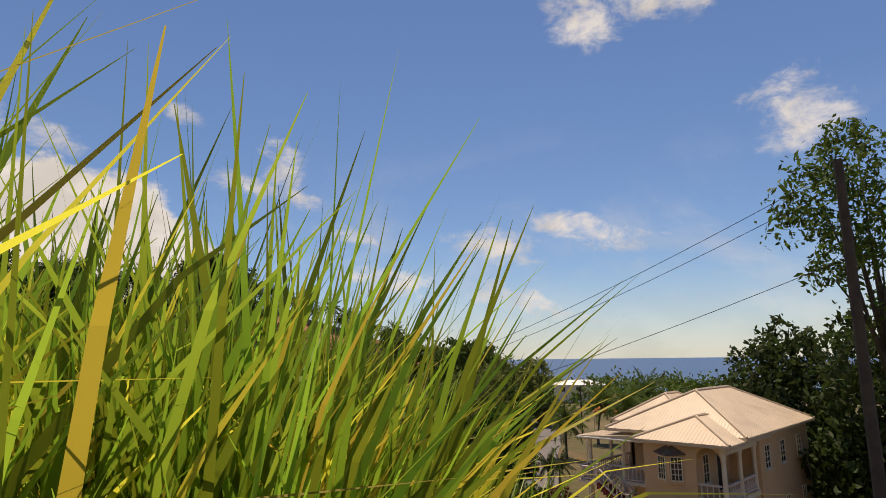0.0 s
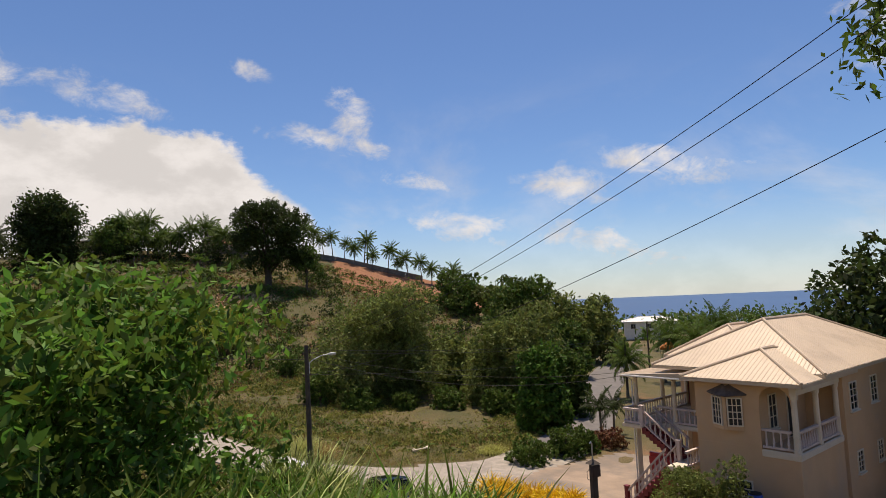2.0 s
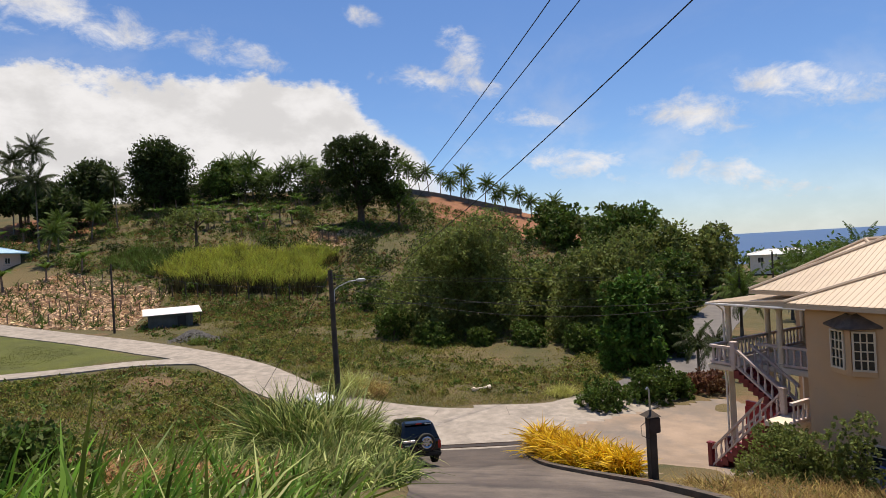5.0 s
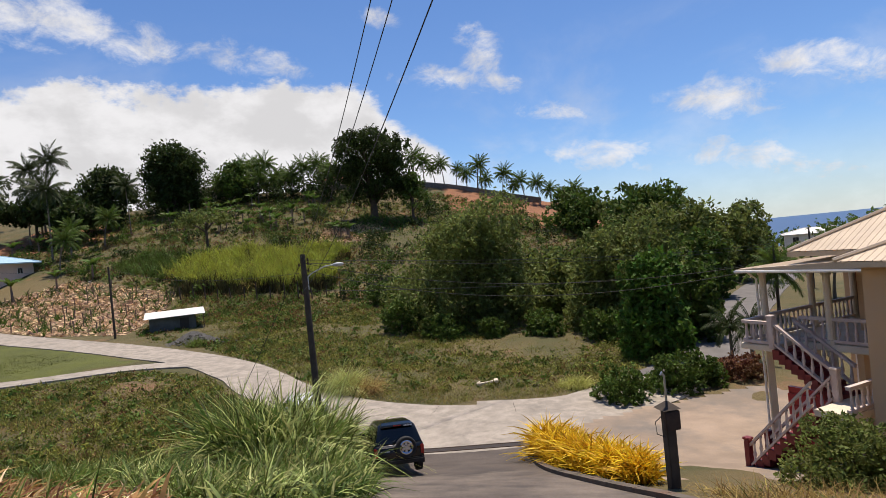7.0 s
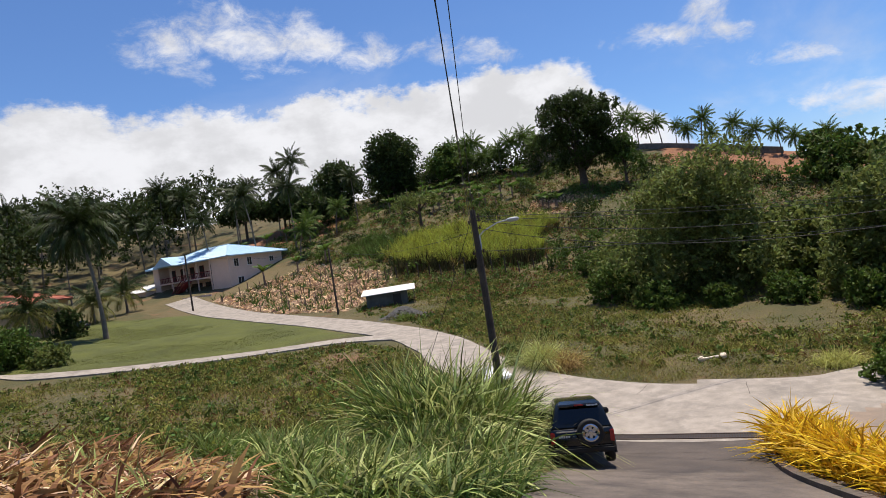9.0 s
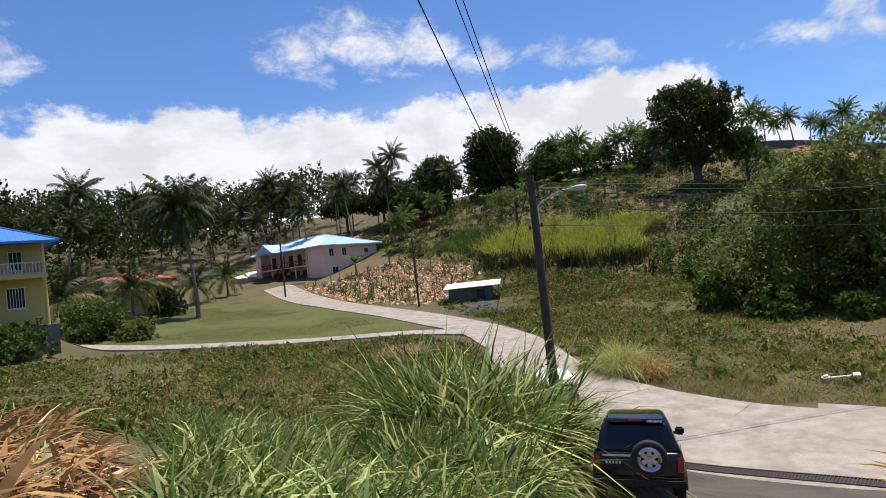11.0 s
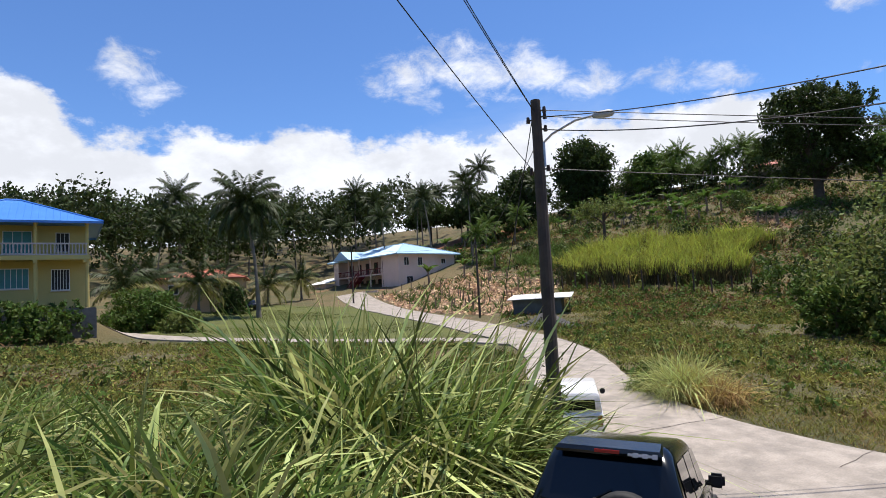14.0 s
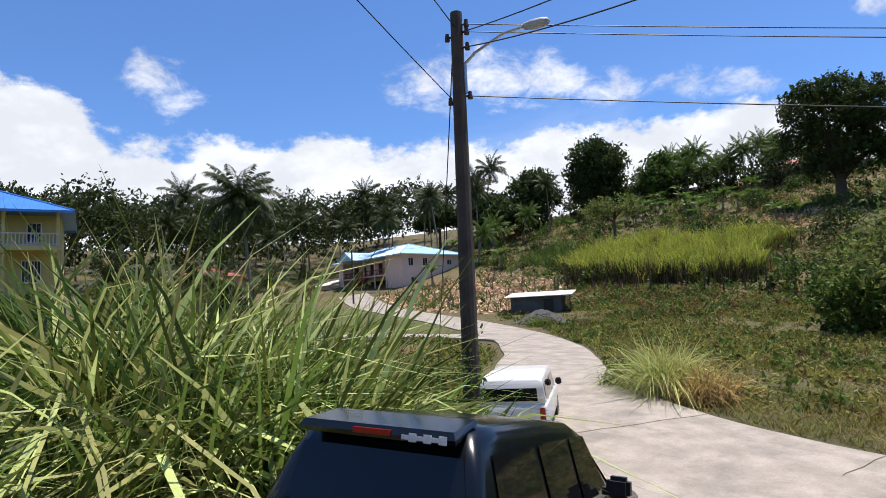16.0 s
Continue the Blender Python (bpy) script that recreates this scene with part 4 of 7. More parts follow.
def blue_roof_house():
    m = pose(-98.3, 58.0, 5.6, 0, 0, 0) @ Matrix.Scale(1.1, 4)
    hs = two_storey("house", "pale pink two-storey house, light blue roof, dark red galleries", m, 18.5, 12.0, M["pinkw"], M["blue"], 2.9, 2.9, -1.5, (1.5, 14.5, 2.0), 0.8, 2.3)
    rail = M["maroon"]
    railing(hs, (1.7, -0.15, 3.0), (14.4, -0.15, 3.0), 0.9, rail, 0.4)
    for i in range(5):
        x = 2.2 + i * 2.4
        mm = Matrix(((1, 0, 0, x), (0, -1, 0, 2.0), (0, 0, 1, 3.05), (0, 0, 0, 1)))
        window(hs, mm, 1.0, 2.0, 1, 1, M["maroon"], M["dark"], False)
    # wide near-black panels paint the shade inside the lower gallery
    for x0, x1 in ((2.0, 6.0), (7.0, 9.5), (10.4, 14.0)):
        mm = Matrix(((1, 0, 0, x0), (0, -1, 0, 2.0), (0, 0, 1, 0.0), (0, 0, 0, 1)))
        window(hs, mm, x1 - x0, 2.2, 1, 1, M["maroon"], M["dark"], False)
    # end wall towards +x
    for y, z, ww, hh in ((1.2, 4.0, .9, 1.2), (4.0, 4.0, .9, 1.2), (9.0, 4.2, .9, .8), (1.6, 1.0, 1.2, 1.2), (5.6, .3, .8, 1.9), (8.5, .9, .9, 1.1)):
        mm = Matrix(((0, 1, 0, 18.5), (1, 0, 0, y), (0, 0, 1, z), (0, 0, 0, 1)))
        window(hs, mm, ww, hh, 2, 1, M["white"], M["dark"], False)
    gb = Mesh()
    gb.add([(2.8, -2.0, 5.75), (7.8, -2.0, 5.75), (5.3, -2.0, 7.3), (2.8, 4.0, 5.75), (7.8, 4.0, 5.75), (5.3, 4.0, 7.3)], [(0, 2, 5, 3), (1, 4, 5, 2), (0, 1, 2), (0, 3, 4, 1)])
    part("gable", gb, M["blue"], hs)
    st = Mesh()
    for i in range(14):
        st.box(6.0 + i * 0.28, -1.5, 0.1 + i * 0.19, 6.3 + i * 0.28, -0.35, 0.3 + i * 0.19)
    part("stairs", st, M["maroon"], hs, "dark red outdoor stairs")
    railing(hs, (6.0, -1.5, 0.3), (10.0, -1.5, 3.0), 0.8, rail, 0.35)
    # boundary walls and gate
    gw = thing("garden_wall", "pale pink rendered boundary wall with a red gate", "wall", m)
    a = Mesh()
    a.box(-6, -4.2, -2.0, 1.5, -4.0, 0.3)
    a.box(7.5, -4.2, -2.0, 18.5, -4.0, 0.2)
    part("wall_panel", a, M["pinkw"], gw)
    b = Mesh()
    for i in range(18):
        b.box(1.6 + i * 0.32, -4.15, -1.3, 1.72 + i * 0.32, -4.05, 0.4)
    b.box(1.5, -4.16, -0.9, 7.5, -4.04, -0.8)
    b.box(1.5, -4.16, 0.1, 7.5, -4.04, 0.2)
    part("gate", b, M["maroon"], gw, "dark red barred gate")
    an = thing("outhouse", "small white-roofed shelter beside the pink house", "shed", pose(-104.0, 56.0, 6.0))
    c = Mesh()
    c.box(0, 0, -1.2, 5.5, 4.0, 2.0)
    part("wall", c, M["pinkw"], an)
    d = Mesh()
    d.add([(-.6, -.8, 2.0), (6.2, -.8, 2.0), (6.2, 4.6, 3.3), (-.6, 4.6, 3.3), (-.6, -.8, 1.9), (6.2, -.8, 1.9), (6.2, 4.6, 3.2), (-.6, 4.6, 3.2)], [(0, 1, 2, 3), (7, 6, 5, 4), (0, 4, 5, 1), (1, 5, 6, 2), (2, 6, 7, 3), (3, 7, 4, 0)])
    part("roof", d, M["white"], an)


blue_roof_house()


def yellow_house():
    # front along local x; the near right corner of the frames is at local (15, 0)
    m = pose(-49.3, -4.9, 5.35, 0, 0, 80)
    hs = two_storey("house", "yellow two-storey house with blue hip roof and white railing", m, 10.0, 9.0, M["yellow"], M["blue2"], 2.9, 2.6, -1.0, (0.0, 10.0, 1.9), 0.9, 2.3)
    railing(hs, (0.1, -0.18, 3.0), (9.9, -0.18, 3.0), 0.95, M["rail"], 0.22)
    railing(hs, (9.9, -0.1, 3.0), (9.9, 1.9, 3.0), 0.95, M["rail"], 0.22)
    ed = Mesh()
    ed.box(-0.05, -0.36, 2.70, 10.05, -0.30, 3.02)
    ed.box(10.0, -0.30, 2.70, 10.06, 1.9, 3.02)
    for x in (0.3, 3.4, 6.6, 9.7):
        ed.box(x - 0.1, -0.75, 2.45, x + 0.1, 0.0, 2.70)
    part("balcony_edge", ed, M["yellow"], hs)
    for x, z, ww, hh in ((7.9, 3.5, .8, 1.4), (4.6, 3.4, 1.7, 1.6), (1.2, 3.4, 1.7, 1.6)):
        window(hs, Matrix(((1, 0, 0, x), (0, -1, 0, 1.9), (0, 0, 1, z), (0, 0, 0, 1))), ww, hh, 3, 1, M["white"], M["teal"] if ww > 1 else M["dark"], False)
    for x, z, ww, hh in ((7.6, .6, 1.1, 1.5), (4.0, .8, 2.1, 1.4), (0.6, .8, 2.1, 1.4)):
        window(hs, Matrix(((1, 0, 0, x), (0, -1, 0, 1.88), (0, 0, 1, z), (0, 0, 0, 1))), ww, hh, 6, 1, M["white"], M["teal"] if ww > 1.5 else M["dark"], True)
    pl = thing("plinth_wall", "grey stone retaining wall under the yellow house", "wall", m)
    a = Mesh()
    a.box(-3, -0.9, -3.4, 10.4, -0.4, -0.9, None, 0.05)
    part("wall_panel", a, M["stone"], pl)


yellow_house()


def shed():
    s = thing("shed", "small dark grey shed with a pale metal sheet roof", "shed", pose(-35.4, 38.6, at_ground(-36, 39) - 0.3, 0, 0, 32))
    a = Mesh()
    a.box(0, 0, -0.6, 4.6, 3.2, 1.85)
    part("wall", a, M["shedwall"], s)
    b = Mesh()
    b.add([(-.5, -.5, 1.9), (5.6, -.5, 1.9), (5.6, 3.8, 2.35), (-.5, 3.8, 2.35), (-.5, -.5, 1.84), (5.6, -.5, 1.84), (5.6, 3.8, 2.29), (-.5, 3.8, 2.29)], [(0, 1, 2, 3), (7, 6, 5, 4), (0, 4, 5, 1), (1, 5, 6, 2), (2, 6, 7, 3), (3, 7, 4, 0)])
    part("roof", b, M["white"], s, "pale metal sheet roof")
    # thin near-black panels paint the shade on the shed's front and right side
    c = Mesh()
    c.box(3.0, -0.03, -0.5, 3.9, 0.0, 1.6)
    c.box(4.6, 0.3, -0.5, 4.63, 2.9, 1.7)
    part("shade_panel", c, M["dark"], s, "dark panels painting the shade of the doorway and end wall")
    for x in (5.4,):
        p = Mesh()
        p.tube([(x, -0.3, -0.6), (x, -0.3, 1.86)], 0.05, 6)
        part("post", p, M["pole"], s)


shed()


def low_house(x, y, z, rz, w, d, hh, roofm, wallm, label, rise=1.4):
    h = thing("house", label, "house", pose(x, y, z, 0, 0, rz))
    a = Mesh()
    a.box(0, 0, -2.0, w, d, hh)
    part("wall", a, wallm, h)
    hip_roof(h, "roof", -.6, -.6, w + .6, d + .6, hh, hh + rise, roofm, 0.5)
    for i in range(3):
        xx = w * (0.12 + 0.3 * i)
        window(h, Matrix(((1, 0, 0, xx), (0, -1, 0, 0), (0, 0, 1, 0.9), (0, 0, 0, 1))), 1.2, 1.2, 2, 1, M["white"], M["dark"], False)
    return h


low_house(-84, 21, at_ground(-80, 24) + 1.8, 62, 11, 8, 2.9, M["redroof"], M["cream"], "low house with a terracotta hip roof behind palms")
low_house(64, 132, at_ground(68, 136) + 2.2, -20, 14, 8, 2.8, M["white"], M["white"], "distant white-roofed house down the valley", 1.2)
low_house(-46, 127, at_ground(-46, 127) + 0.3, 5, 10, 7, 2.8, M["redroof"], M["pinkw"], "pink hilltop house among palms", 1.5)
low_house(-76, 118, at_ground(-76, 118) + 0.8, 0, 12, 7, 2.4, M["white"], M["pinkw"], "long white-roofed house on the ridge", 0.9)


def hill_wall():
    w = thing("ridge_wall", "long low grey concrete wall along the hill crest", "wall")
    pts = [(-46 + 4.2 * i, 119 + 0.9 * math.sin(i * .5)) for i in range(14)]
    for (x0, y0), (x1, y1) in zip(pts, pts[1:]):
        za, zb = at_ground(x0, y0), at_ground(x1, y1)
        v = [(x, y + o, z + k) for x, y, z in ((x0, y0, za), (x1 - .03, y1, zb)) for o in (-.1, .1) for k in (-1.0, 1.15)]
        a = Mesh()
        a.add(v, [(0, 1, 3, 2), (4, 6, 7, 5), (1, 5, 7, 3), (0, 2, 6, 4), (0, 4, 5, 1), (2, 3, 7, 6)])
        part("wall_panel", a, M["gravel"], w)


hill_wall()


# ---- poles and wires ----
def utility_pole(x, y, z0, z1, r=0.14, label="weathered dark wooden utility pole", lean=(0, 0)):
    p = thing("utility_pole", label, "utility pole", pose(x, y, z0))
    h = z1 - z0
    a = Mesh()
    a.tube([(0, 0, -0.8), (0, 0, 0), (lean[0] * .5, lean[1] * .5, h * .5), (lean[0], lean[1], h)], [r * 1.15, r * 1.12, r, r * .8], 12)
    part("shaft", a, M["pole"], p, smooth=False)
    return p


LP = (-4.5, 4.85)
lamp_pole = utility_pole(*LP, at_ground(*LP), 8.02, 0.145, "dark wooden street lamp pole wrapped with vines at its base", (-.2, .35))
lz = at_ground(*LP)


def dress_lamp_pole():
    arm = Mesh()
    d = Vector((0.90, 0.43, 0))
    pts = [Vector((-.18, .32, 6.95 - lz)) + d * 0.1, Vector((-.18, .32, 7.15 - lz)) + d * 0.35, Vector((-.18, .32, 7.38 - lz)) + d * 0.9, Vector((-.18, .32, 7.42 - lz)) + d * 1.3]
    arm.tube(pts, 0.028, 8)
    arm.tube([Vector((-.17, .3, 6.4 - lz)) + d * 0.13, Vector((-.18, .32, 6.98 - lz)) + d * 0.13], 0.035, 8)
    part("lamp_arm", arm, M["metal"], lamp_pole)
    hd = Mesh()
    c = Vector((-.18, .32, 7.42 - lz)) + d * 1.55
    prof = [(-.26, .03), (-.22, .065), (-.08, .09), (.1, .09), (.2, .065), (.24, .02)]
    hd.tube([c + d * k for k, _ in prof], [r for _, r in prof], 12)
    part("lamp_head", hd, M["shade"], lamp_pole, "grey street lamp head", True)
    for i, (z, s) in enumerate(((7.75, 1), (7.55, -1), (7.6, 1), (7.3, 1), (6.35, 1), (6.3, -1))):
        k = Mesh()
        e = d * (0.2 * s) + Vector((-.18, .32, 0))
        k.tube([(-.18, .32, z - lz), tuple(e + Vector((0, 0, z - lz)))], 0.02, 6)
        k.tube([tuple(e + Vector((0, 0, z - lz - .06))), tuple(e + Vector((0, 0, z - lz + .08)))], [0.05, 0.035], 8)
        part("insulator", k, M["rust"], lamp_pole)
    rng = random.Random(4)
    vine = Mesh()
    v = []
    for i in range(420):
        a, z = rng.uniform(0, 6.3), rng.uniform(0.3, 3.4) * (0.4 + 0.6 * rng.random())
        r = 0.17 + rng.uniform(0, 0.16)
        p = np.array([r * math.cos(a), r * math.sin(a), z])
        t, b = np.array([rng.gauss(0, 1) for _ in range(3)]), np.array([rng.gauss(0, 1) for _ in range(3)])
        t, b = 0.06 * t / np.linalg.norm(t), 0.05 * b / np.linalg.norm(b)
        v.append([p - t, p - b * .7, p + t, p + b * .7])
    vine.quads(v)
    part("vine", vine, M["midleaf"], lamp_pole, "creeping vine leaves")


dress_lamp_pole()
RP = (8.9, -22.9)
utility_pole(*RP, at_ground(*RP), 15.6, 0.135, "tall dark wooden utility pole beside the drive")
utility_pole(-71, 44, at_ground(-71, 44), at_ground(-71, 44) + 8.5, 0.12, "thin dark pole beside the pink house")
utility_pole(-38.0, 36.6, at_ground(-38, 36.6), at_ground(-38, 36.6) + 7.5, 0.11, "thin leaning pole beside the shed")
utility_pole(41, 64, at_ground(41, 64), at_ground(41, 64) + 8, 0.13, "distant dark utility pole by the road")
utility_pole(27, 38, at_ground(27, 38), at_ground(27, 38) + 7, 0.12, "dark road-side pole under the trees")
utility_pole(-5, 126, at_ground(-5, 126), at_ground(-5, 126) + 9.5, 0.16, "tall thin mast on the hill crest")


def wire(a, b, sag, label="thin black overhead power cable", r=0.009):
    a, b = Vector(a), Vector(b)
    me = Mesh()
    n = 28
    me.tube([a + (b - a) * (i / n) - Vector((0, 0, 4 * sag * (i / n) * (1 - i / n))) for i in range(n + 1)], r, 5)
    return tagged(part("overhead_wire", me, M["wire"]), label, "cable", "overhead wires")


top = (LP[0] - .2, LP[1] + .35, 7.9)
wire((RP[0] - .2, RP[1], 15.3), (top[0] - .05, top[1] - .1, 7.85), 0.9)
wire((RP[0] + .1, RP[1] + .1, 15.0), (top[0] + .05, top[1] - .1, 7.7), 0.9)
wire((RP[0] - .1, RP[1], 13.1), (top[0] - .1, top[1] - .15, 6.35), 0.8)
wire((top[0] + .15, top[1], 7.75), (27, 38, at_ground(27, 38) + 6.9), 0.5, r=0.011)
wire((top[0] + .15, top[1], 7.6), (27, 38, at_ground(27, 38) + 6.6), 0.5, r=0.011)
wire((top[0] + .15, top[1], 6.35), (27, 38, at_ground(27, 38) + 5.4), 0.6, r=0.012)
wire((top[0] + .1, top[1], 7.6), (12.8, 1.9, 6.0), 0.75, r=0.011)
wire((top[0] + .1, top[1], 7.3), (12.8, 2.0, 5.8), 1.0, r=0.012)
wire((top[0] - .1, top[1], 7.7), (-10.8, 9.3, 0.4), 0.05, "steel guy wire with an insulator", 0.012)
wire((top[0], top[1] + .1, 7.2), (-38, 36.6, at_ground(-38, 36.6) + 7.4), 0.8, r=0.01)
wire((-71, 44, at_ground(-71, 44) + 8.4), (-38, 36.6, at_ground(-38, 36.6) + 7.3), 0.8, r=0.01)


# ---- vehicles ----
def loft(me, stations, close=True):
    """Joins rings of equal length; each ring is a list of points."""
    n = len(stations[0])
    v = [p for ring in stations for p in ring]
    f = [(i * n + k, i * n + (k + 1) % n, (i + 1) * n + (k + 1) % n, (i + 1) * n + k) for i in range(len(stations) - 1) for k in range(n)]
    if close:
        f += [tuple(range(n))[::-1], tuple(range((len(stations) - 1) * n, len(stations) * n))]
    me.add(v, f)


def ring(y, w, z0, z1, r=0.1, lean=0.0):
    """A rounded box section across the car at y."""
    out = []
    for cx, cz, a0 in ((1, 1, 0), (-1, 1, 90), (-1, 0, 180), (1, 0, 270)):
        for k in range(4):
            a = radians(a0 + 30 * k)
            x = cx * (w - r) + r * math.cos(a)
            z = (z1 - r if cz else z0 + r) + r * math.sin(a)
            x -= math.copysign(lean * max(0, (z - z0) / (z1 - z0)), x)
            out.append((x, y, z))
    return out


def wheel(parent, x, y, z, r=0.36, w=0.24, spare=False):
    m = Matrix.Translation((x, y, z)) @ (Matrix.Rotation(radians(90), 4, "Z") if spare else Matrix.Identity(4))
    prof = [(-.5, .62), (-.5, .9), (-.42, .98), (-.2, 1), (.2, 1), (.42, .98), (.5, .9), (.5, .62)]
    t = Mesh()
    n = 28
    v = [tuple(m @ Vector((p * w, q * r * math.cos(2 * math.pi * k / n), q * r * math.sin(2 * math.pi * k / n)))) for k in range(n) for p, q in prof]
    c = len(prof)
    t.add(v, [(k * c + j, k * c + (j + 1) % c, ((k + 1) % n) * c + (j + 1) % c, ((k + 1) % n) * c + j) for k in range(n) for j in range(c)])
    wh = part("wheel", t, M["rubber"], parent, "", True)
    s = 1 if (x > 0 or spare) else -1
    s = -1 if spare else s
    rm = Mesh()
    v = [tuple(m @ Vector((s * w * o, q * r * math.cos(2 * math.pi * k / n), q * r * math.sin(2 * math.pi * k / n)))) for k in range(n) for o, q in ((.30, .64), (.40, .60), (.12, .50))]
    rm.add(v, [(k * 3 + j, k * 3 + j + 1, ((k + 1) % n) * 3 + j + 1, ((k + 1) % n) * 3 + j) for k in range(n) for j in range(2)])
    for k in range(6):
        a = math.pi * k / 3
        b = m @ Matrix.Rotation(a, 4, "X")
        rm.box(s * w * .16 - .02, -.045 * r / .36, .04, s * w * .34 + .02, .045 * r / .36, r * .62, b, 0.012)
    rm.tube([tuple(m @ Vector((s * w * .36, .57 * r * math.cos(2 * math.pi * k / n), .57 * r * math.sin(2 * math.pi * k / n)))) for k in range(n + 1)], .05 * r / .36, 6, False)
    rm.tube([tuple(m @ Vector((s * w * .05, 0, 0))), tuple(m @ Vector((s * w * .42, 0, 0)))], [r * .2, r * .16], 14)
    part("rim", rm, M["chrome"], wh, "six-spoke alloy rim")
    # near-black disc paints the shaded hollow behind the spokes
    dk = Mesh()
    v = [tuple(m @ Vector((s * w * .08, .6 * r * math.cos(2 * math.pi * k / n), .6 * r * math.sin(2 * math.pi * k / n)))) for k in range(n)]
    dk.add(v, [tuple(range(n))])
    part("rim_shade", dk, M["dark"], wh)


def pane(parent, pts, material=None, name="window_glass"):
    me = Mesh()
    me.add(pts, [tuple(range(len(pts)))])
    return part(name, me, material or M["tint"], parent)


def suv():
    z = at_ground(0, 0) + 0.1
    c = thing("car", "black-blue off-road car with spare wheel, parked on the drive", "car", pose(0.33, -0.68, z + 0.16, -8.8, 2.6, 22.2))
    b = Mesh()
    loft(b, [ring(y, w, z0, z1, 0.1) for y, w, z0, z1 in ((0.0, .80, .50, 1.02), (.06, .87, .42, 1.08), (.5, .89, .36, 1.10), (1.6, .895, .34, 1.10), (2.9, .89, .34, 1.08), (3.15, .885, .36, 1.04), (4.1, .86, .42, .98), (4.38, .80, .48, .90), (4.45, .72, .52, .84))])
    body = part("body", b, M["carblack"], c, "", True)
    cab = Mesh()
    loft(cab, [ring(y, w, 1.0, z1, 0.11, ln) for y, w, z1, ln in ((0.06, .85, 1.16, .05), (.17, .85, 1.50, .16), (.30, .85, 1.72, .22), (.6, .85, 1.755, .23), (1.6, .85, 1.76, .23), (2.2, .85, 1.73, .22), (2.45, .85, 1.66, .20), (3.05, .84, 1.14, .05), (3.15, .82, 1.06, .03))])
    part("cabin", cab, M["carblack"], c, "", True)
    def side(y0, y1, z0, z1, s, c0=0.0, c1=0.0):
        x = lambda zz: s * (.855 - .23 * max(0, (zz - 1.0) / .755) + .008)
        pane(c, [(x(z0), y0, z0), (x(z0), y1, z0), (x(z1), y1 + c1, z1), (x(z1), y0 + c0, z1)][::s])
    for s in (1, -1):
        side(.30, 1.12, 1.12, 1.60, s, .08, 0)
        side(1.22, 1.92, 1.12, 1.61, s)
        side(2.0, 2.78, 1.12, 1.61, s, 0, -.36)
        mr = Mesh()
        mr.box(s * .98 - .1, 2.42, 1.12, s * .98 + .1, 2.56, 1.30, None, .035)
        mr.box(min(s * .84, s * .92), 2.46, 1.14, max(s * .84, s * .92), 2.54, 1.2)
        part("wing_mirror", mr, M["rubber"], c)
        tl = Mesh()
        tl.box(s * .80 - .07, -0.012, .68, s * .80 + .07, .06, 1.0, None, .02)
        part("tail_light", tl, M["redlamp"], c)
        dl = Mesh()
        for y in (1.16, 1.96, 2.9):
            dl.box(min(s * .893, s * .903), y - .006, .45, max(s * .893, s * .903), y + .006, 1.08)
        dl.box(min(s * .893, s * .915), 1.3, .93, max(s * .893, s * .915), 1.48, .965, None, .008)
        dl.box(min(s * .893, s * .915), 2.1, .93, max(s * .893, s * .915), 2.28, .965, None, .008)
        part("door_trim", dl, M["rubber"], c)
        ar = Mesh()
        for y in (.82, 3.62):
            ar.tube([(s * .895, y + .46 * math.cos(a), .36 + .46 * math.sin(a)) for a in np.linspace(-.1, math.pi + .1, 14)], .045, 6)
        part("wheel_arch", ar, M["rubber"], c)
        for y in (.82, 3.62):
            wheel(c, s * .78, y, .36)
        hl = Mesh()
        hl.box(s * .62 - .13, 4.36, .66, s * .62 + .13, 4.44, .82, None, .03)
        part("headlight", hl, M["chrome"], c)
    pane(c, [(-.70, .056, 1.15), (.70, .056, 1.15), (.58, .190, 1.58), (-.58, .190, 1.58)])
    pane(c, [(.68, 3.035, 1.18), (-.68, 3.035, 1.18), (-.56, 2.505, 1.64), (.56, 2.505, 1.64)])
    sp = Mesh()
    loft(sp, [[(-.56, .12, 1.65), (.56, .12, 1.65), (.53, .46, 1.75), (-.53, .46, 1.75)], [(-.57, .10, 1.68), (.57, .10, 1.68), (.54, .46, 1.765), (-.54, .46, 1.765)], [(-.54, .13, 1.725), (.54, .13, 1.725), (.52, .46, 1.785), (-.52, .46, 1.785)]])
    part("spoiler", sp, M["carblack"], c)
    bl = Mesh()
    bl.box(-.13, .085, 1.672, .13, .12, 1.705)
    part("brake_light", bl, M["redlamp"], c)
    bp = Mesh()
    bp.box(-.86, -.10, .42, .86, .12, .60, None, .05)
    part("rear_bumper", bp, M["rubber"], c)
    bp2 = Mesh()
    bp2.box(-.84, 4.34, .42, .84, 4.54, .62, None, .06)
    part("front_bumper", bp2, M["rubber"], c)
    pl = Mesh()
    pl.box(-.68, -.035, .82, -.28, .0, .93, None, .006)
    pt = part("number_plate", pl, M["rubber"], c, "dark plate with pale bars")
    br = Mesh()
    for i in range(5):
        br.box(-.64 + i * .065, -.039, .85, -.60 + i * .065, -.0355, .90)
    part("plate_bar", br, M["white"], pt)
    ch = Mesh()
    ch.box(-.70, -.03, .99, -.10, .0, 1.03, None, .01)
    part("chrome_strip", ch, M["chrome"], c)
    em = Mesh()
    for i in range(6):
        em.box(.22 + i * .05, .085, 1.662 - .01 * (i % 2), .27 + i * .05, .0905, 1.70 - .012 * ((i + 1) % 2))
    part("emblem", em, M["white"], c, "small silver emblem on the spoiler")
    wheel(c, .22, -.16, .98, .36, .22, True)
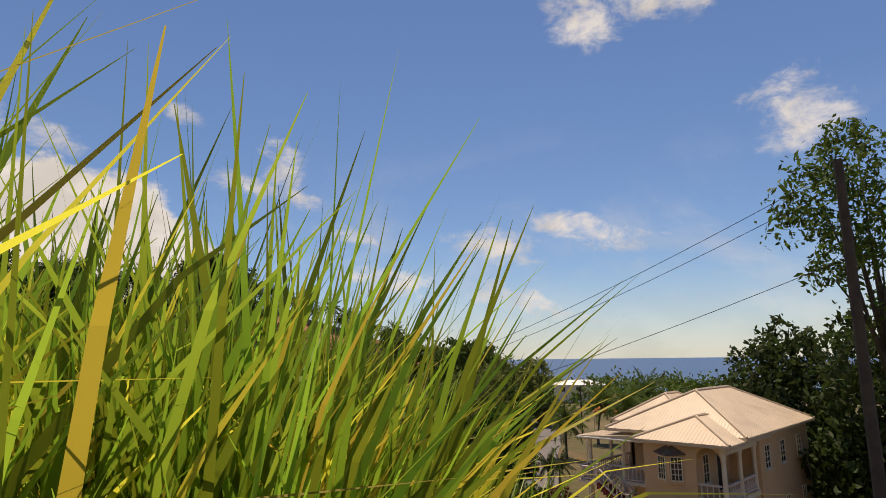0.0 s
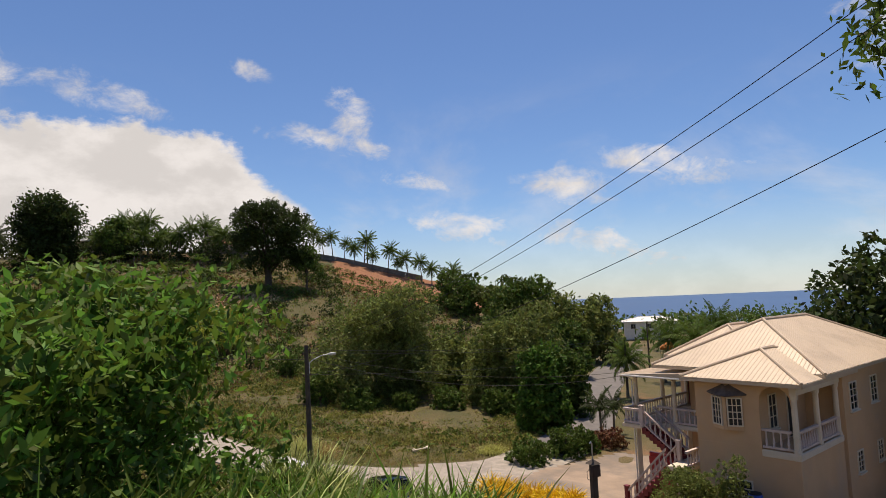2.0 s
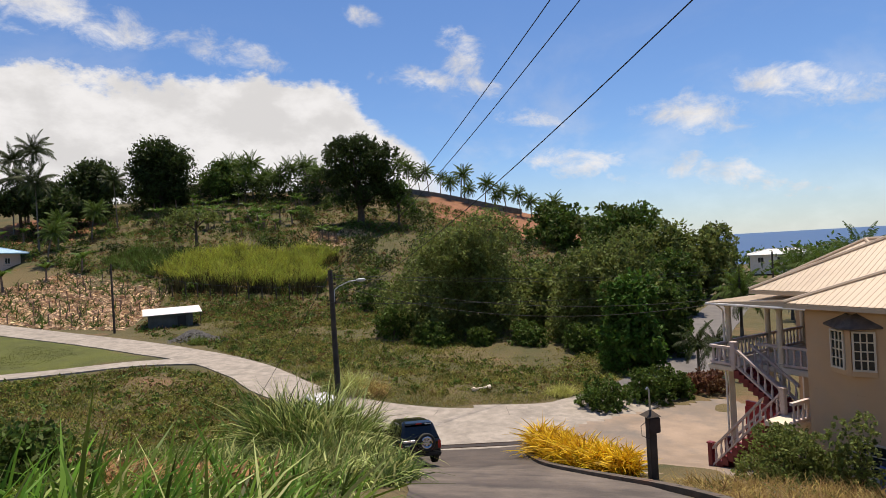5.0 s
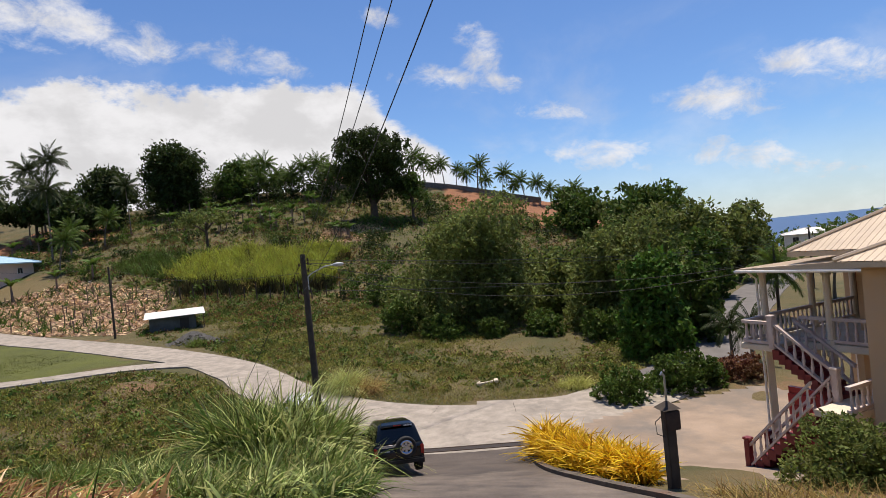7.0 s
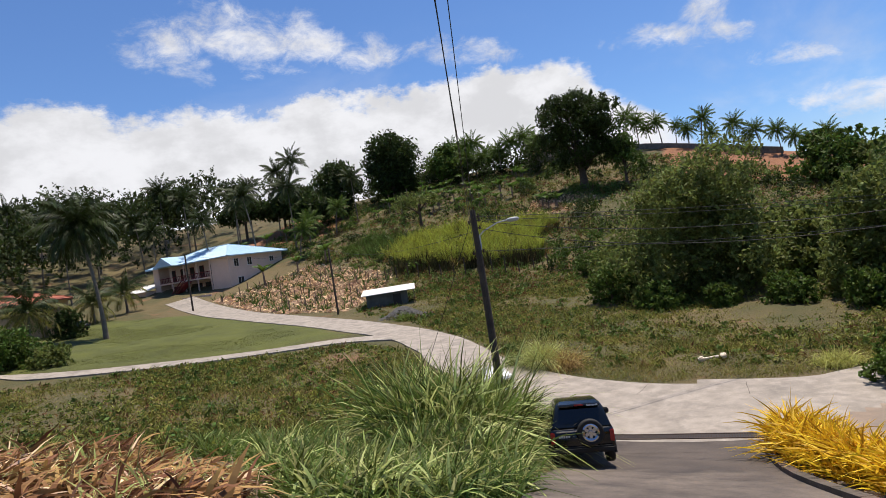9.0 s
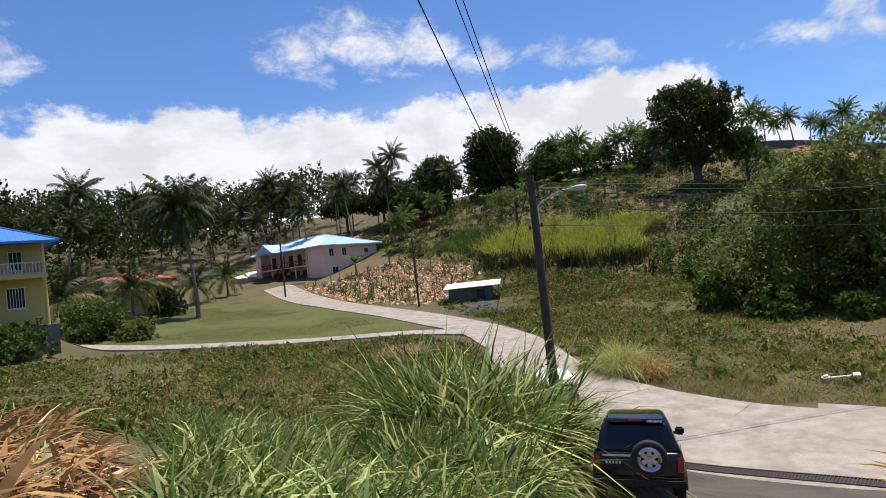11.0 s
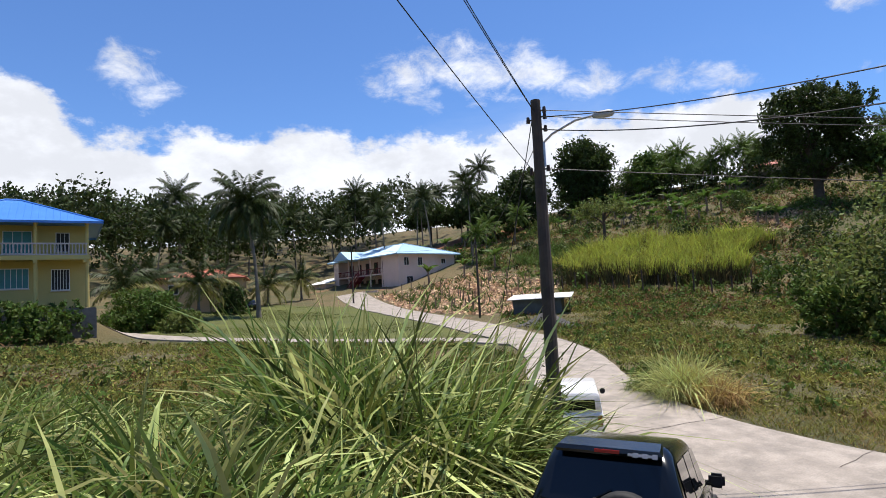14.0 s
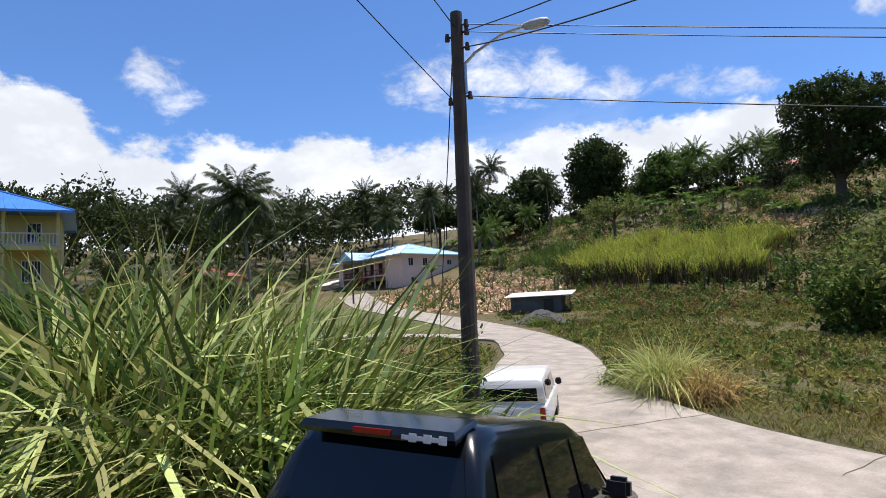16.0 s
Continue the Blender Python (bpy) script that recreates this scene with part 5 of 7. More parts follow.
    wp = Mesh()
    wp.tube([(-.2, .04, 1.16), (.05, .1, 1.30)], .012, 5)
    part("wiper", wp, M["rubber"], c)


suv()


def pickup():
    x, y = -5.5, 6.85
    c = thing("car", "white pickup with a canopy, parked beside the lamp pole", "pickup", pose(x, y, at_ground(x - 1, y + 1) - 0.02, 0, 0, 36) @ Matrix.Scale(0.91, 4))
    b = Mesh()
    loft(b, [ring(yy, w, z0, z1, .08) for yy, w, z0, z1 in ((0, .78, .45, .95), (.05, .82, .4, 1.0), (2.2, .83, .38, 1.0), (3.6, .82, .4, .98), (4.6, .78, .45, .9), (4.75, .7, .5, .82))])
    part("body", b, M["carwhite"], c, "", True)
    k = Mesh()
    loft(k, [ring(yy, w, .95, z1, .09, ln) for yy, w, z1, ln in ((.05, .80, 1.5, .06), (.12, .80, 1.58, .08), (1.8, .80, 1.6, .09), (2.9, .80, 1.58, .1), (3.6, .79, 1.0, .02))])
    part("cabin", k, M["carwhite"], c, "", True)
    pane(c, [(-.62, .042, 1.06), (.62, .042, 1.06), (.6, .052, 1.42), (-.6, .052, 1.42)])
    for s in (1, -1):
        for y0, y1 in ((.3, 1.6), (1.75, 2.9)):
            pane(c, [(s * .80, y0, 1.06), (s * .80, y1, 1.06), (s * .755, y1 - (.2 if y1 > 2 else 0), 1.45), (s * .755, y0, 1.45)][::s])
        wheel(c, s * .72, .8, .34, .34, .2)
        wheel(c, s * .72, 3.7, .34, .34, .2)
        t = Mesh()
        t.box(s * .72 - .06, -.02, .62, s * .72 + .06, .03, .92, None, .015)
        part("tail_light", t, M["redlamp"], c)
        mr = Mesh()
        mr.box(s * .93 - .08, 2.75, 1.08, s * .93 + .08, 2.87, 1.25, None, .03)
        part("wing_mirror", mr, M["rubber"], c)


pickup()


def far_car():
    x, y = -77, 31
    c = thing("car", "dark car parked under the palms at the lawn's edge", "car", pose(x, y, at_ground(x, y) + .05, 0, 0, 70))
    b = Mesh()
    loft(b, [ring(yy, .8, .35, z1, .1) for yy, z1 in ((0, .85), (.2, .95), (3.8, .92), (4.0, .8))])
    part("body", b, M["carblack"], c, "", True)
    k = Mesh()
    loft(k, [ring(yy, .76, .9, z1, .1, .1) for yy, z1 in ((.3, 1.0), (.9, 1.4), (2.3, 1.42), (3.0, .98))])
    part("cabin", k, M["tint"], c, "", True)
    for s in (1, -1):
        for yy in (.7, 3.2):
            wheel(c, s * .7, yy, .32, .32, .2)


far_car()


# ---- by the drive ----
def meter_post():
    x, y = 8.4, -5.3
    z = at_ground(x, y)
    p = thing("meter_post", "dark concrete post with a rusty meter box and cable", "post", pose(x, y, z + .3, 0, 0, 20))
    a = Mesh()
    a.box(-.125, -.125, -.8, .125, .125, 1.75, None, .02)
    part("shaft", a, M["pole"], p)
    b = Mesh()
    b.box(-.2, -.24, 1.25, .2, -.11, 1.72, None, .02)
    part("meter_box", b, M["rust"], p, "rusty brown meter box")
    c = Mesh()
    c.add([(-.24, -.24, 1.75), (.24, -.24, 1.75), (.24, .24, 1.75), (-.24, .24, 1.75), (0, 0, 1.95)], [(0, 1, 4), (1, 2, 4), (2, 3, 4), (3, 0, 4), (3, 2, 1, 0)])
    part("cap", c, M["pole"], p)
    d = Mesh()
    d.tube([(0, 0, 1.85), (0, 0, 2.55), (-.06, 0, 2.65), (-.1, 0, 2.58)], .03, 8)
    part("pipe", d, M["metal"], p, "grey service pipe")
    e = Mesh()
    e.tube([(-.24, -.1, 1.6), (-.42, -.12, 1.5), (-.4, -.12, 1.2), (-.2, -.15, 1.1)], .012, 6)
    part("cable", e, M["wire"], p)


meter_post()


def low_kerb():
    k = thing("kerb_wall", "low mossy concrete kerb along the drive", "kerb")
    p = smooth_line([(4.6, 3.4), (5.4, -0.6), (6.9, -5.0), (8.3, -8.6), (9.0, -14), (8.8, -19)], 1.0)
    for a, b in zip(p, p[1:]):
        me = Mesh()
        za, zb = at_ground(*a), at_ground(*b)
        d = b - a
        m = Matrix.Translation((a[0], a[1], 0)) @ Matrix.Rotation(math.atan2(d[1], d[0]), 4, "Z")
        L = float(np.hypot(*d))
        v = [m @ Vector((x, y, (za if x == 0 else zb) + z)) for x in (0, L - .012) for y in (-.12, .12) for z in (-.3, .19)]
        me.add([tuple(q) for q in v], [(0, 1, 3, 2), (4, 6, 7, 5), (1, 5, 7, 3), (0, 2, 6, 4), (0, 4, 5, 1), (2, 3, 7, 6)])
        part("kerb_stone", me, M["mossy"], k)


low_kerb()


def drain_grate():
    g = thing("drain_grate", "rusty steel grating across the foot of the drive", "drain")
    fr, x0, x1 = Mesh(), -1.2, 4.8
    zz = lambda x, y: at_ground(x, y) + .075
    yl = lambda x: 4.75 + 0.02 * x
    for o in (-.24, .22):
        fr.add([(x, yl(x) + o + w, zz(x, yl(x)) + h) for x in np.linspace(x0, x1, 9) for w, h in ((0, 0), (0, .03), (.04, .03), (.04, 0))], [(i * 4 + j, (i + 1) * 4 + j, (i + 1) * 4 + j + 1, i * 4 + j + 1) for i in range(8) for j in range(3)])
    part("frame", fr, M["rust"], g)
    # flat near-black strip paints the shaded depth under the bars
    dk = Mesh()
    dk.add([(x, yl(x) + o, zz(x, yl(x)) + .004) for x in np.linspace(x0, x1, 9) for o in (-.2, .22)], [(i * 2, i * 2 + 2, i * 2 + 3, i * 2 + 1) for i in range(8)])
    part("channel", dk, M["dark"], g)
    one = Mesh()
    one.box(-.012, -.2, 0, .012, .22, .03)
    data = one.data("bar", M["rust"])
    for i in range(75):
        x = x0 + (x1 - x0) * (i + .5) / 75
        ob = new("bar", data)
        ob.parent = g
        ob.location = (x, yl(x), zz(x, yl(x)))


drain_grate()


def yard():
    """The paved yard of the cream house."""
    poly = [(4.4, 5.5), (6.2, 0.2), (8.6, -3.8), (11.5, -4.5), (15.5, -1.0), (19.5, 6.0), (20.5, 11.0), (16.5, 14.0), (9.0, 9.4)]
    xs, ys = np.meshgrid(np.arange(4, 21.6, .5), np.arange(-5, 15, .5))
    ok = in_poly(xs, ys, poly)
    me, idx = Mesh(), {}
    v, f = [], []
    for i in range(xs.shape[0] - 1):
        for j in range(xs.shape[1] - 1):
            if ok[i, j] and ok[i + 1, j] and ok[i, j + 1] and ok[i + 1, j + 1]:
                q = []
                for a, b in ((i, j), (i, j + 1), (i + 1, j + 1), (i + 1, j)):
                    if (a, b) not in idx:
                        idx[a, b] = len(v)
                        v.append((xs[a, b], ys[a, b], at_ground(xs[a, b], ys[a, b]) + .075))
                    q.append(idx[a, b])
                f.append(tuple(q))
    me.add(v, f)
    tagged(part("yard_pavement", me, M["yard"], None, "", True), "stained concrete yard in front of the cream house", "pavement", kind="structure")


yard()
apron = ribbon("junction_apron", [(-5.0, 8.7), (-2.5, 7.4), (2.5, 6.9), (8, 8.0)], 5.0, M["concrete"], 0.062, "pale concrete apron where the drive meets the lane", 7)


def joints(name, pts, width, every, lift, start=2.0):
    """Dark open joints between the slabs of a road."""
    p = smooth_line(pts, 0.25)
    run = np.concatenate([[0], np.cumsum(np.linalg.norm(np.diff(p, axis=0), axis=1))])
    rng = random.Random(12)
    me = Mesh()
    s = start
    while s < run[-1] - 2:
        i = int(np.searchsorted(run, s))
        d = (p[min(i + 1, len(p) - 1)] - p[i - 1])
        d = d / np.linalg.norm(d)
        n = np.array([d[1], -d[0]])
        k = 9
        off = [rng.uniform(-.03, .03) for _ in range(k)]
        v = []
        for a in range(k):
            q = p[i] + n * width * (a / (k - 1) - .5) + d * off[a]
            for e in (-.011, .011):
                r = q + d * e
                v.append((r[0], r[1], at_ground(*r) + lift))
        me.add(v, [(a * 2, a * 2 + 1, a * 2 + 3, a * 2 + 2) for a in range(k - 1)])
        s += every * rng.uniform(.8, 1.2)
    tagged(part(name, me, M["drive"]), "dark joints between the concrete slabs", "joint", kind="stuff")


joints("slab_joints", ROAD, 4.2, 4.2, 0.058)
joints("slab_joints", DRIVE, 6.2, 4.6, 0.064)


def tarpaulin_stall():
    x, y = 40.0, 53.0
    t = thing("canopy", "orange canvas canopy on thin poles beside the road", "canopy", pose(x, y, 0.9, 0, 0, -25) @ Matrix.Scale(0.62, 4))
    a = Mesh()
    a.add([(-3, -2, 2.6), (3, -2, 2.6), (3, 2, 2.6), (-3, 2, 2.6), (-1.2, 0, 4.0), (1.2, 0, 4.0), (-3, -2, 2.2), (3, -2, 2.2), (3, 2, 2.2), (-3, 2, 2.2)], [(0, 1, 5, 4), (1, 2, 5), (2, 3, 4, 5), (3, 0, 4), (6, 7, 1, 0), (7, 8, 2, 1), (8, 9, 3, 2), (9, 6, 0, 3)])
    part("canvas", a, M["orange"], t)
    for px, py in ((-2.9, -1.9), (2.9, -1.9), (2.9, 1.9), (-2.9, 1.9)):
        b = Mesh()
        b.tube([(px, py, -4.0), (px, py, 2.6)], .05, 6)
        part("pole", b, M["metal"], t)


tarpaulin_stall()


def barrel():
    m = pose(16.5, -7.35, 0, 0, 0, 34.5)
    c = m @ Vector((-0.4, 2.0, 0))
    b = thing("barrel", "blue plastic barrel against the cream wall", "barrel", pose(c.x, c.y, at_ground(c.x, c.y)))
    a = Mesh()
    a.tube([(0, 0, z) for z in (0, .04, .28, .30, .32, .58, .60, .62, .86, .9)], [.25, .28, .29, .305, .29, .29, .305, .29, .28, .24], 18)
    part("drum", a, M["blueplastic"], b, "", True)
    l = Mesh()
    l.tube([(0, 0, .9), (0, 0, .95)], [.25, .24], 18)
    part("lid", l, M["rubber"], b)


barrel()

# ---- plants ----
def unit(v):
    return v / np.maximum(np.linalg.norm(v, axis=-1, keepdims=True), 1e-9)


def leaves(me, c, size, rng, slim=0.55, flat=0.0):
    """Loose pointed leaves round the centres c, turned every way; flat draws them level."""
    n = len(c)
    t, k = rng.normal(0, 1, (n, 3)), rng.normal(0, 1, (n, 3))
    t[:, 2] *= 1 - flat
    t = unit(t)
    b = unit(np.cross(t, k))
    s = (np.broadcast_to(size, n) * rng.uniform(0.6, 1.3, n))[:, None]
    fold = np.stack([np.zeros(n), np.zeros(n), -0.12 * s[:, 0]], -1)
    me.quads(np.stack([c - t * s * 0.5, c - b * s * slim * 0.5 + fold, c + t * s * 0.5 + 2 * fold, c + b * s * slim * 0.5 + fold], 1))


def crown_points(blobs, n, rng, clump=0.12, per=14, low=-0.35):
    """Points in clumps over the outsides of the blobs (x, y, z, rx, ry, rz)."""
    blobs = np.array(blobs, float)
    area = blobs[:, 3] * blobs[:, 5]
    pick = rng.choice(len(blobs), max(1, n // per), p=area / area.sum())
    d = unit(rng.normal(0, 1, (len(pick), 3)))
    d[:, 2] = np.where(d[:, 2] < low, -d[:, 2], d[:, 2])
    r = rng.uniform(0.55, 1.06, len(pick))[:, None] ** 0.8
    c = blobs[pick, :3] + d * r * blobs[pick, 3:]
    spread = (clump * blobs[pick, 3:].mean(1))[:, None, None]
    return (c[:, None] + rng.normal(0, 1, (len(pick), per, 3)) * spread).reshape(-1, 3)


def tree(name, label, category, x, y, blobs, n, size, material, trunk, seed, z=None, group="", bark="bark", slim=0.55, clump=0.12, limbs=7, low=-0.35):
    """Trunk and limbs that reach into the crown; blobs are given from the foot of the tree."""
    rng = np.random.RandomState(seed)
    z = at_ground(x, y) if z is None else z
    t = thing(name, label, category, pose(x, y, z), group)
    tk = Mesh()
    hb = min(b[2] for b in blobs)
    top = max(b[2] for b in blobs)
    tk.tube([(0, 0, -0.6), (0.02, 0, 0.1), (0.15 * trunk, 0.1 * trunk, hb * 0.6), (0.1, -0.1, hb), (0.1, 0.1, (hb + top) / 2)], [trunk * 1.5, trunk * 1.15, trunk * .9, trunk * .8, trunk * .35], 9)
    for i in range(limbs):
        b = blobs[i % len(blobs)]
        e = Vector((b[0] + rng.uniform(-.4, .4) * b[3], b[1] + rng.uniform(-.4, .4) * b[4], b[2] + rng.uniform(-.1, .5) * b[5]))
        s = Vector((0.1, 0, hb * rng.uniform(.45, .95)))
        m = (s + e) / 2 + Vector((0, 0, 0.08 * (e - s).length))
        tk.tube([s, m, e], [trunk * .5, trunk * .32, trunk * .1], 6)
    part("trunk", tk, M[bark], t, "", True)
    cr = Mesh()
    leaves(cr, crown_points(blobs, n, rng, clump, 14, low), size, rng, slim)
    part("crown", cr, material, t)
    return t


def strips(me, root, tip_dir, length, width, droop, rng, segs=4):
    """Grass blades: n bent, tapering strips."""
    n = len(root)
    k = np.linspace(0, 1, segs + 1)
    d = unit(tip_dir)
    out = d.copy()
    out[:, 2] = 0
    out = unit(out + 1e-6)
    p = root[:, None] + (d * length[:, None])[:, None] * k[None, :, None]
    p = p + (out * (droop * length)[:, None])[:, None] * (k ** 2)[None, :, None] * 0.6
    p[..., 2] -= (droop * length)[:, None] * (k ** 2.4)[None] * 0.75
    side = unit(np.cross(d, rng.normal(0, 1, (n, 3))))
    w = width[:, None] * np.array([0.75, 1.0, 0.85, 0.55, 0.04] if segs == 4 else np.linspace(1, 0.05, segs + 1))[None]
    v = np.stack([p - side[:, None] * w[..., None] / 2, p + side[:, None] * w[..., None] / 2], 2)
    base = (np.arange(n) * (segs + 1) * 2)[:, None, None] + (np.arange(segs) * 2)[None, :, None]
    f = base + np.array([0, 1, 3, 2])[None, None]
    me.v.append(v.reshape(-1, 3))
    me.f += (f.reshape(-1, 4) + me.n).tolist()
    me.n += n * (segs + 1) * 2


def scatter(poly, n, rng):
    p = np.array(poly)
    lo, hi = p.min(0), p.max(0)
    out = np.zeros((0, 2))
    while len(out) < n:
        q = rng.uniform(lo, hi, (n * 2, 2))
        out = np.concatenate([out, q[in_poly(q[:, 0], q[:, 1], poly)]])
    return out[:n]


def clumped(poly, n, rng, per=16, spread=0.16):
    c = scatter(poly, max(1, n // per), rng)
    return (c[:, None] + rng.normal(0, spread, (len(c), per, 2))).reshape(-1, 2)


def grass(name, label, poly, n, material, h, rng, width=0.022, spread=0.35, droop=0.35, segs=4, per=16, gap=0.16, clear=(), lift=0.0, category="grass", low=0.45, walk_gap=1.8):
    xy = clumped(poly, n, rng, per, gap)
    tall = np.repeat(rng.uniform(0.72, 1.08, len(xy) // per), per)     # some clumps stand higher
    keep = line_dist(xy[:, 0], xy[:, 1], EYE_LINE) > walk_gap     # nothing grows where one walks
    for line, dist in clear:
        keep &= line_dist(xy[:, 0], xy[:, 1], line) > dist
    keep &= ((xy[:, 0] + 0.75) ** 2 / 1.0 + (xy[:, 1] - 1.9) ** 2 / 5.5) > 1     # keeps the parked car free
    xy, tall = xy[keep], tall[keep]
    root = np.column_stack([xy, H(xy[:, 0], xy[:, 1]) - 0.05 + lift])
    k = len(root)
    d = np.column_stack([rng.normal(0, spread, k), rng.normal(0, spread, k), np.ones(k)])
    ln = h * tall * rng.uniform(low, 1.12, k)
    me = Mesh()
    strips(me, root, d, ln, width * rng.uniform(0.6, 1.3, k), droop * rng.uniform(0.2, 1.6, k), rng, segs)
    return tagged(part(name, me, material), label, category, kind="stuff")


R = np.random.RandomState(7)
EYE_LINE = [(-4.6, -36.0), (-1.8, -33.0), (1.0, -29.9), (3.7, -26.0), (5.6, -20.5), (5.7, -14.6), (4.6, -8), (3.4, -2.2)]
# tall elephant grass by the drive
NEAR = [(-8.8, -35.4), (-5.8, -34.4), (-4.4, -33.3), (-3.5, -32.4), (-3.4, -31.0), (-3.6, -29.9), (-5.5, -29.2), (-9, -32.5)]
NEAR_R = [(-4.4, -33.6), (-3.2, -32.9), (-2.7, -32.3), (-2.8, -31.3), (-3.6, -31.2), (-4.2, -32.4)]
BANK = [(-2.2, -28.4), (0.0, -25.8), (1.7, -22.5), (2.2, -18), (1.5, -16.2), (-2.0, -17.5), (-3.4, -23)]
FOOT = [(-2.8, 5.0), (-2.8, 1.0), (-1.2, -2.2), (-0.2, -4.2), (-2.4, -4.4), (-4.2, -3.6), (-5.6, -1.0), (-6.2, 1.5), (-4.6, 3.5)]
FOOT_W = [(-2.4, -4.4), (-4.2, -3.6), (-5.6, -1.0), (-6.2, 1.5), (-9.5, 1.0), (-11.5, -4.0), (-7.0, -6.5)]
FRONT = [(0.2, -4.2), (0.8, -6.5), (0.9, -8.5), (0.2, -9.6), (-1.6, -9.4), (-3.6, -8.2), (-6.5, -5.6), (-3.0, -4.6)]
WEST = [(-4, -12), (-7, -9), (-16, -8), (-16, -20), (-5, -20)]
grass("tall_grass", "tall green elephant grass on the bank", NEAR, 12500, M["tall_sunlit"], 3.1, R, 0.05, 0.13, 0.24, 4, 14, 0.16, low=0.6, walk_gap=1.9)
grass("yellow_grass", "yellowing long grass blades on the bank", NEAR, 7500, M["tallyel_sunlit"], 2.9, R, 0.055, 0.2, 0.45, 4, 10, 0.16, low=0.5, walk_gap=1.9)
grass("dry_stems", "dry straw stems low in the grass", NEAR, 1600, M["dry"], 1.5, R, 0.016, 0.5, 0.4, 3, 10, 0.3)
grass("tall_grass", "lower green grass at the edge of the bank", NEAR_R, 2600, M["tall_sunlit"], 1.75, R, 0.032, 0.2, 0.5, 4, 14, 0.14, low=0.5, walk_gap=1.3)
grass("yellow_grass", "lower yellowing blades at the edge of the bank", NEAR_R, 1300, M["tallyel_sunlit"], 1.7, R, 0.032, 0.26, 0.6, 4, 10, 0.14, low=0.5, walk_gap=1.3)
grass("tall_grass", "green grass tufts beside the steep drive", BANK, 6200, M["bankgrass"], 2.0, R, 0.055, 0.25, 0.7, 4, 14, 0.2, low=0.5)
grass("pale_grass", "pale green arching blades beside the steep drive", BANK, 800, M["silver"], 2.1, R, 0.05, 0.36, 0.8, 4, 12, 0.2, low=0.5)
grass("dry_stems", "dry straw stems beside the drive", BANK, 1400, M["dry"], 0.9, R, 0.014, 0.5, 0.5, 3, 10, 0.3)
grass("tall_grass", "tall cane grass thicket behind the parked car", FOOT, 7000, M["tall"], 2.0, R, 0.055, 0.3, 0.85, 4, 18, 0.22, low=0.5)
grass("tall_grass", "lower green cane grass below the drive", FOOT_W, 6500, M["tall"], 1.0, R, 0.045, 0.34, 0.8, 4, 18, 0.3, low=0.4)
grass("pale_grass", "pale drooping blades in the lower grass", FOOT_W, 1500, M["silver"], 1.05, R, 0.055, 0.34, 0.9, 4, 8, 0.14, low=0.4)
grass("pale_grass", "drooping cane grass leaves, pale with painted sheen", FOOT, 1900, M["silver"], 2.1, R, 0.075, 0.28, 1.05, 4, 8, 0.1, low=0.55)
grass("tall_grass", "cane grass beside the foot of the drive", FRONT, 4600, M["tall"], 1.3, R, 0.042, 0.34, 0.85, 4, 18, 0.22, low=0.5)
grass("pale_grass", "cane grass leaves beside the drive, pale with painted sheen", FRONT, 1500, M["silver"], 1.45, R, 0.06, 0.32, 1.05, 4, 8, 0.1, low=0.5)
CLUMP = [(-4.6 + 2.1 * math.cos(a), 0.6 + 2.1 * math.sin(a)) for a in np.linspace(0, 5.6, 9)]
grass("tall_grass", "towering clump of cane grass near the lamp pole", CLUMP, 3400, M["tall"], 4.2, R, 0.06, 0.22, 0.75, 4, 18, 0.26, low=0.6)
grass("pale_grass", "pale arching leaves of the cane grass clump", CLUMP, 1500, M["silver"], 4.5, R, 0.085, 0.22, 1.0, 4, 8, 0.12, low=0.6)
CLUMP_B = [(-3.7 + 0.9 * math.cos(a), 2.4 + 0.9 * math.sin(a)) for a in np.linspace(0, 5.6, 9)]
grass("tall_grass", "cane grass clump beside the lamp pole", CLUMP_B, 1100, M["tall"], 2.9, R, 0.055, 0.2, 0.7, 4, 18, 0.2, low=0.55)
grass("pale_grass", "pale leaves of the clump beside the lamp pole", CLUMP_B, 350, M["silver"], 3.0, R, 0.075, 0.22, 0.95, 4, 8, 0.12, low=0.55)
grass("dry_stems", "dry straw stems in the cane grass", FOOT, 1800, M["dry"], 1.7, R, 0.014, 0.4, 0.4, 3, 10, 0.3)
grass("meadow_grass", "rough green weeds below the drive", WEST, 9000, M["weed"], 0.75, R, 0.03, 0.5, 0.5, 3, 20, 0.3)
DEAD = [(-9.5, -8.0), (-3.4, -9.2), (-1.6, -11.2), (-4.5, -13.5), (-9, -13)]
grass("dead_leaves", "heap of dead brown leaves", DEAD, 3600, M["deadleaf"], 1.2, R, 0.11, 0.6, 1.2, 4, 12, 0.2)
grass("dead_leaves", "bleached straw leaves in the dead heap", DEAD, 1500, M["trash"], 1.0, R, 0.06, 0.7, 1.2, 4, 8, 0.2)
grass("pale_grass", "a few pale green blades in the dead heap", DEAD, 500, M["silver"], 1.2, R, 0.05, 0.3, 0.6, 4, 8, 0.1)
# open fields
FIELD_E = [(-14, 21), (-9.5, 16.5), (-5, 13.7), (4, 14.2), (9.5, 15.0), (13.5, 20), (17.5, 29), (22, 40), (8, 47), (-12, 50), (-34, 52), (-32, 36), (-23, 29)]
FIELD_W = [(-3, 5.5), (-8, 9), (-13, 13), (-17, 18), (-24, 20.5), (-30, 15), (-38, 10.5), (-44, 3), (-38, -8), (-20, -12), (-8, -6)]
roads = ((ROAD, 2.3), (ROAD_E, 2.7), (LANE, 1.3), (DRIVE, 3.5))
